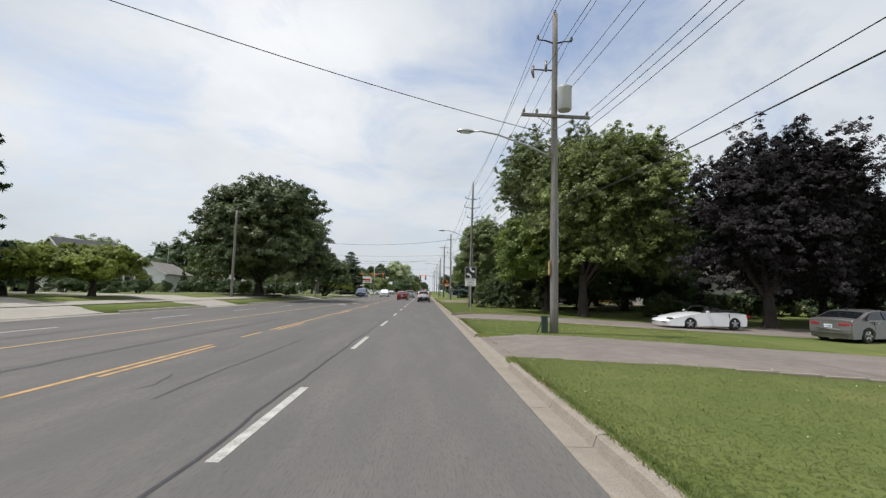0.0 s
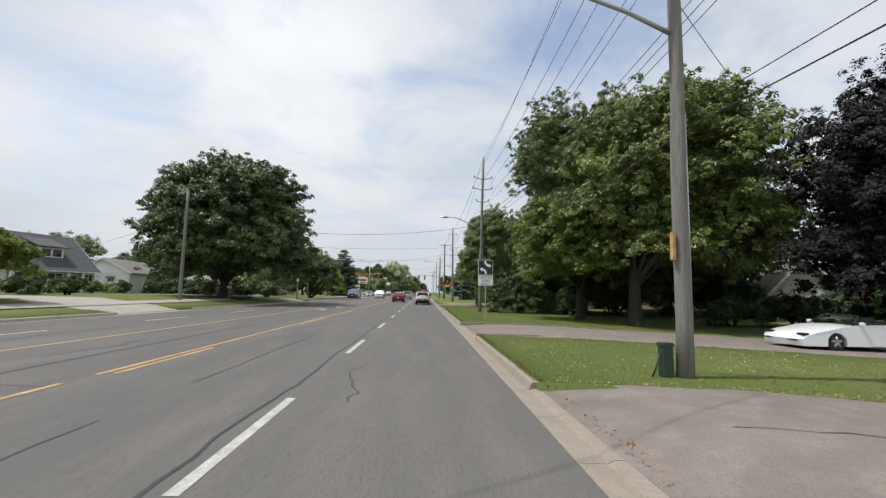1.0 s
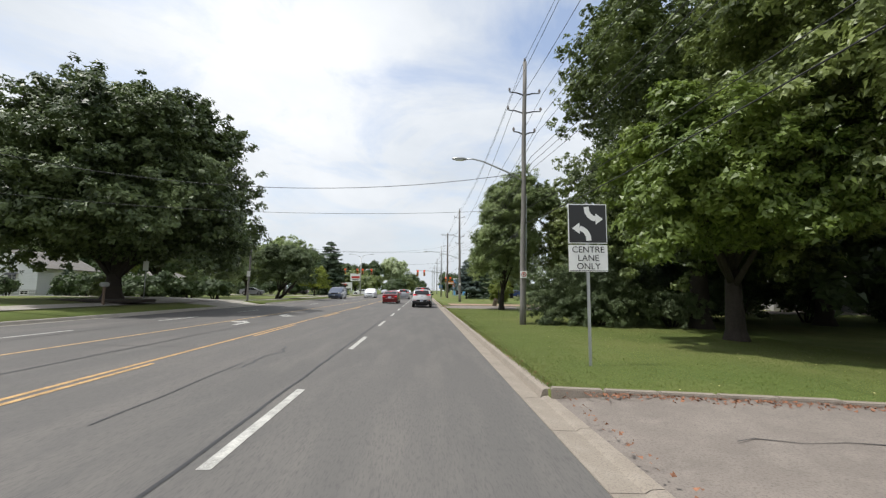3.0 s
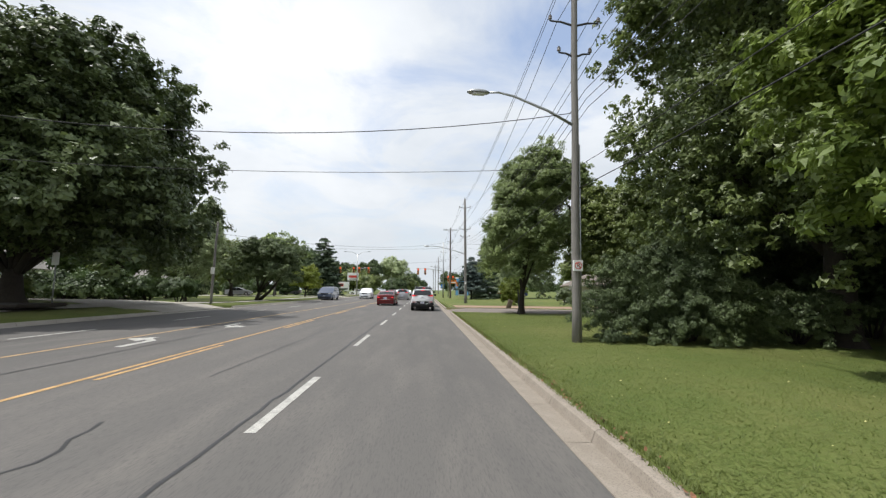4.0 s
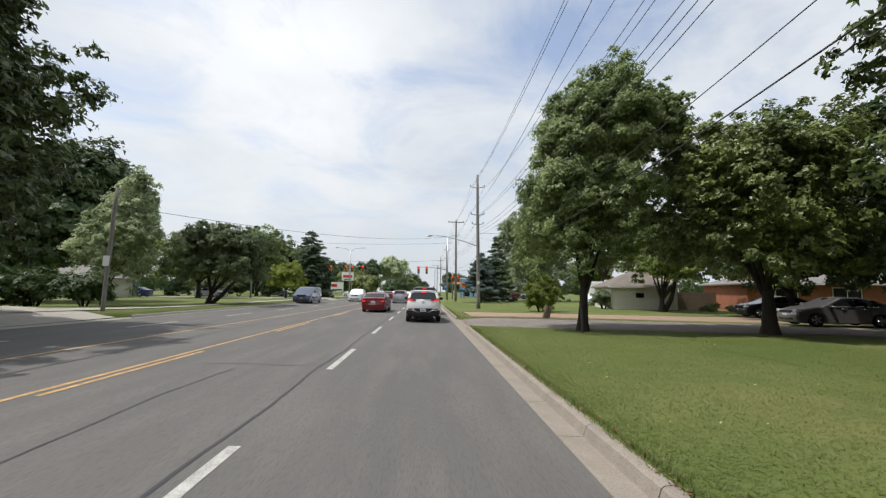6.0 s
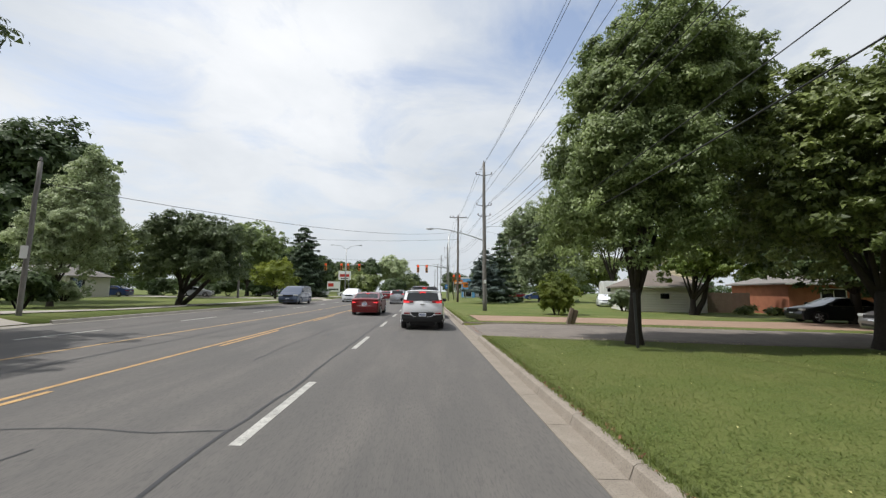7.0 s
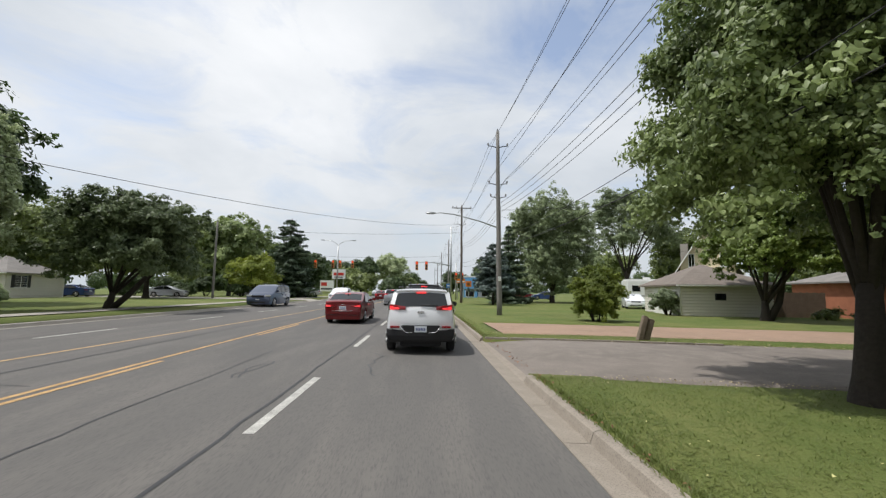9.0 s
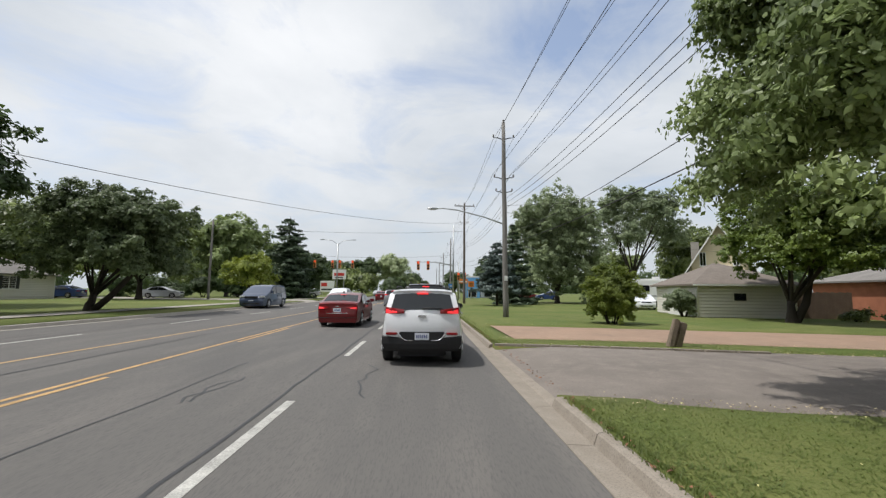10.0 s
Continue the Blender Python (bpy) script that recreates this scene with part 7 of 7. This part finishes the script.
def signal_mast(at, label, height, arm, heads, arm_z=6.2, lamp=False):
    t = thing("traffic_signal", label, "traffic light", at)
    part("mast", tubed([(0, 0, -0.3), (0, 0, height)], [0.14, 0.09], 12), M_STEEL, t)
    if arm:
        part("arm", tubed([(0, 0, arm_z - 0.4), (arm * 0.5, 0, arm_z), (arm, 0, arm_z + 0.05)], [0.08, 0.06, 0.045], 8), M_STEEL, t)
    for x in heads:
        signal_head(t, x, -0.15, arm_z - 0.5)
    if lamp:
        for s in (-1, 1):
            part("lamp_arm", tubed([(0, 0, height - 0.1), (s * 1.0, 0, height + 0.55), (s * 2.4, 0, height + 0.7)], 0.04, 6), M_STEEL, t)
            part("lamp_head", boxed(s * 2.6 - 0.3, s * 2.6 + 0.3, -0.13, 0.13, height + 0.62, height + 0.75, bevel=0.04), M_STEEL, t)
    return t


signal_mast(gp(3.9, 109.0), "steel signal mast with two red lights over the road", 11.0, -5.4, (-3.6, -5.0), 5.65)
signal_mast(gp(-14.5, 118.0), "steel signal mast with red lights and twin lamps", 8.8, 3.2, (-3.6, -0.75, 0.45, 2.5), 5.95, True)
signal_mast(gp(5.6, 121.0), "short signal post on the near corner", 6.5, 0, (0.0, 1.1), 4.6)



def board_sign(at, label, w, h, z, face, bars, posts=2, rz=0.0):
    t = thing("roadside_sign", label, "sign", at, rz=rz)
    for k in range(posts):
        x = -w * 0.35 + w * 0.7 * k / max(1, posts - 1) if posts > 1 else 0
        part("post", boxed(x - 0.08, x + 0.08, 0.02, 0.16, -0.3, z, bevel=0.01), M_STEEL, t)
    p = part("panel", boxed(-w / 2, w / 2, -0.1, 0.2, z, z + h, bevel=0.03), face, t)
    for m, x0, x1, z0, z1 in bars:
        part("bar", boxed(x0 * w - w / 2, x1 * w - w / 2, -0.125, -0.102, z + z0 * h, z + z1 * h), m, p)
    return t


board_sign(gp(-21.0, 150.5), "tall white pylon sign with red lettering bars", 3.2, 2.3, 3.9, M_SIGN_WHITE, ((M_SIGN_RED, 0.12, 0.88, 0.35, 0.65), (M_IRON, 0.2, 0.8, 0.12, 0.22)))
board_sign(gp(-23.2, 148.0), "low wide white sign with red bars", 3.2, 2.6, 0.8, M_SIGN_WHITE, ((M_SIGN_RED, 0.08, 0.5, 0.5, 0.82), (M_IRON, 0.08, 0.9, 0.16, 0.30)))
board_sign(gp(8.6, 128.0), "orange construction sign near the crossing", 1.1, 1.1, 2.4, M_ORANGE, ((M_SIGN_BLACK, 0.2, 0.8, 0.55, 0.68), (M_SIGN_BLACK, 0.25, 0.75, 0.3, 0.42)), 1)
board_sign(gp(7.6, 134.0), "orange and white sign beside the road", 1.9, 0.9, 3.2, M_ORANGE, ((M_SIGN_WHITE, 0.1, 0.9, 0.2, 0.5),), 2)
board_sign(gp(4.6, 126.0), "small blue information sign", 0.8, 0.8, 2.1, M_SIGN_BLUE, ((M_SIGN_WHITE, 0.2, 0.8, 0.4, 0.6),), 1)

# ---- small things beside the road ----
st = thing("stump_post", "short leaning split wooden post by the path", "post", gp(7.1, 62.5, 0.0), ry=17)
bm = bmesh.new()
for x0, x1, y0, h in ((-0.20, -0.02, -0.09, 0.80), (0.0, 0.21, -0.07, 0.76)):
    box(bm, x0, x1, y0, y0 + 0.17, -0.2, h, bevel=0.025)
rs = random.Random(8)
for v in bm.verts:
    v.co += Vector((rs.uniform(-0.012, 0.012), rs.uniform(-0.012, 0.012), rs.uniform(-0.02, 0.02)))
part("post", bm, M_STUMP, st)
bn = thing("utility_pedestal", "small dark green cable pedestal beside the pole", "utility box", gp(4.62, 15.55), rz=8)
part("cabinet", boxed(-0.10, 0.10, -0.10, 0.10, -0.1, 0.56, bevel=0.015), M_PEDESTAL, bn)
part("cap", boxed(-0.12, 0.12, -0.12, 0.12, 0.56, 0.64, bevel=0.02), M_PEDESTAL, bn)
part("cable", tubed([(-0.12, 0, 0.45), (-0.22, -0.02, 0.2), (-0.3, 0, 0.0)], 0.018, 6), M_WIRE, bn)
sk = thing("stake", "thin dark metal stake leaning by the tree", "stake", gp(6.1, 54.3), ry=-2)
part("rod", boxed(-0.04, 0.04, -0.02, 0.02, -0.2, 1.55, bevel=0.008), M_IRON, sk)
mb = thing("mailbox", "small grey mailbox on a timber post by the driveway", "mailbox", gp(-17.2, 45.0))
part("post", boxed(-0.05, 0.05, -0.05, 0.05, -0.2, 1.0, bevel=0.008), M_FENCE, mb)
part("box", boxed(-0.12, 0.12, -0.25, 0.25, 1.0, 1.24, bevel=0.05), M_STEEL, mb)
for i, (x, y, r, m) in enumerate(((-22.6, 52.2, 0.9, M_LEAF_MAPLE), (-36.9, 60.2, 1.15, M_LEAF_DARK), (-36.6, 57.4, 0.8, M_LEAF_SILVER), (-36.6, 54.9, 0.85, M_LEAF_MAPLE), (-37.0, 52.4, 0.9, M_LEAF_MAPLE), (-30.6, 65.5, 1.0, M_LEAF_DARK))):
    shrub(gp(x, y), "rounded garden bush before the house", (r, r, r * 0.85), 2200, 0.17, m, 120 + i, 14, "garden_bush")
conifer(gp(-41.0, 71.2), "slim dark cypress against the white wall", 4.2, 1.0, M_NEEDLE, 35, 16)
bed = part("planting_bed", boxed(-3.0, 3.0, -1.2, 1.2, -0.1, 0.06, bevel=0.05), M_BARK)
bed.location = gp(-19.4, 47.0)
tagged(bed, "dark mulch bed under the maple", "flower bed")

# ---- grass ----
rng = np.random.default_rng(77)
P = []


def scatter(n, x0, x1, y0, y1, bias=1.0):
    x = x0 + (x1 - x0) * rng.random(n) ** bias
    y = rng.uniform(y0, y1, n)
    keep = np.ones(n, bool)
    ys = y + 0.22 * (x - 2.0)
    for a, b, xe in CROSS_R:
        keep &= ~((ys > a - 0.3) & (ys < b + 0.3) & (x < xe))
    keep &= ~((ys > PATH_R[0] - 0.3) & (ys < PATH_R[1] + 0.3) & (x > 2.9))
    return np.stack([x, y], 1)[keep]


G = np.concatenate([scatter(330000, 2.07, 13.0, 3.0, 64.0, 1.5), scatter(14000, 1.97, 2.14, 3.0, 80.0), scatter(10000, 2.1, 2.5, 3.0, 80.0), scatter(9000, 2.1, 18.0, 68.3, 95.0, 1.3)])
gzv = np.array([lawn_z(x, y) for x, y in G])
n = len(G)
h = rng.uniform(0.015, 0.045, n) * np.where(rng.random(n) < 0.05, 1.7, 1.0)
h = np.where(G[:, 0] < 2.14, h * 2.4, h)
a = rng.uniform(0, 2 * math.pi, n)
w = rng.uniform(0.004, 0.0085, n)
base = np.column_stack([G, gzv + 0.003])
side = np.column_stack([np.cos(a) * w, np.sin(a) * w, np.zeros(n)])
ln = rng.uniform(0.025, 0.07, n)
tip = base + np.column_stack([-np.sin(a) * ln, np.cos(a) * ln, h * 0.7])
V = np.stack([base - side, base + side, tip], 1).reshape(-1, 3)
gr = part("grass", mesh_fast("grass", V, np.arange(3 * n).reshape(-1, 3), M_BLADE), M_BLADE)
tagged(gr, "short green grass blades on the roadside lawn", "grass", kind="stuff")
G = np.concatenate([scatter(900, 2.3, 12.0, 4.0, 70.0, 1.2), scatter(1500, 2.6, 11.0, 16.0, 24.0, 1.0)])
n = len(G)
c = np.column_stack([G, [lawn_z(x, y) + 0.06 for x, y in G]])
u = np.tile([0.0, 0.0, 1.0], (n, 1))
V, F = leaf_cards(rng, c, u, 0.028, 1.0, 0.0)
M_DANDELION = mat("clover_and_dandelion", (0.60, 0.56, 0.24), 0.8, var=0.3)
fl = part("wild_flowers", mesh_fast("wild_flowers", V, F, M_DANDELION), M_DANDELION)
tagged(fl, "pale clover and dandelion heads in the lawn", "flowers", kind="stuff")

# dry leaves and grit along the kerb and the driveway edge
x = np.concatenate([rng.uniform(1.98, 2.16, 900), rng.uniform(2.4, 9.0, 700)])
y = np.concatenate([rng.uniform(6.0, 70.0, 900), np.zeros(700)])
y[900:] = CROSS_R[1][1] - 0.02 - np.abs(rng.normal(0, 0.16, 700)) - 0.22 * (x[900:] - 2.0)
c = np.column_stack([x, y, [lawn_z(p, q) + 0.035 for p, q in zip(x, y)]])
V, F = leaf_cards(rng, c, np.tile([0.0, 0.0, 1.0], (len(x), 1)), 0.045, 1.2, 0.0)
M_LITTER = mat("dry_leaf_litter", (0.22, 0.10, 0.055), 0.9, var=0.4, island=0.4)
lt = part("leaf_litter", mesh_fast("leaf_litter", V, F, M_LITTER), M_LITTER)
tagged(lt, "dry reddish brown leaves along the kerb", "leaves", kind="stuff")

# pale bits of dry grass and grit on the strip between driveway and path, and beside the driveways
e = []
for edge, x1, k in ((CROSS_R[2][1] + 0.3, 14.0, 900), (PATH_R[0] - 0.3, 14.0, 350), (CROSS_R[2][0] - 0.3, 10.0, 400), (CROSS_R[1][0] - 0.3, 9.0, 500), (CROSS_R[0][1] + 0.35, 9.0, 400)):
    x = rng.uniform(2.3, x1, k)
    e.append(np.column_stack([x, edge - 0.22 * (x - 2.0) + rng.normal(0, 0.16, k)]))
e = np.concatenate(e)
c = np.column_stack([e, [lawn_z(p, q) + 0.04 for p, q in e]])
V, F = leaf_cards(rng, c, np.tile([0.0, 0.0, 1.0], (len(c), 1)) + rng.normal(0, 0.25, (len(c), 3)), 0.027, 1.4, 0.2)
M_CHAFF = mat("dry_grass_and_grit", (0.40, 0.33, 0.20), 0.95, var=0.4, island=0.5)
ch_ = part("dry_grass", mesh_fast("dry_grass", V, F, M_CHAFF), M_CHAFF)
tagged(ch_, "pale dry grass clippings and grit beside the driveways", "dry grass", kind="stuff")
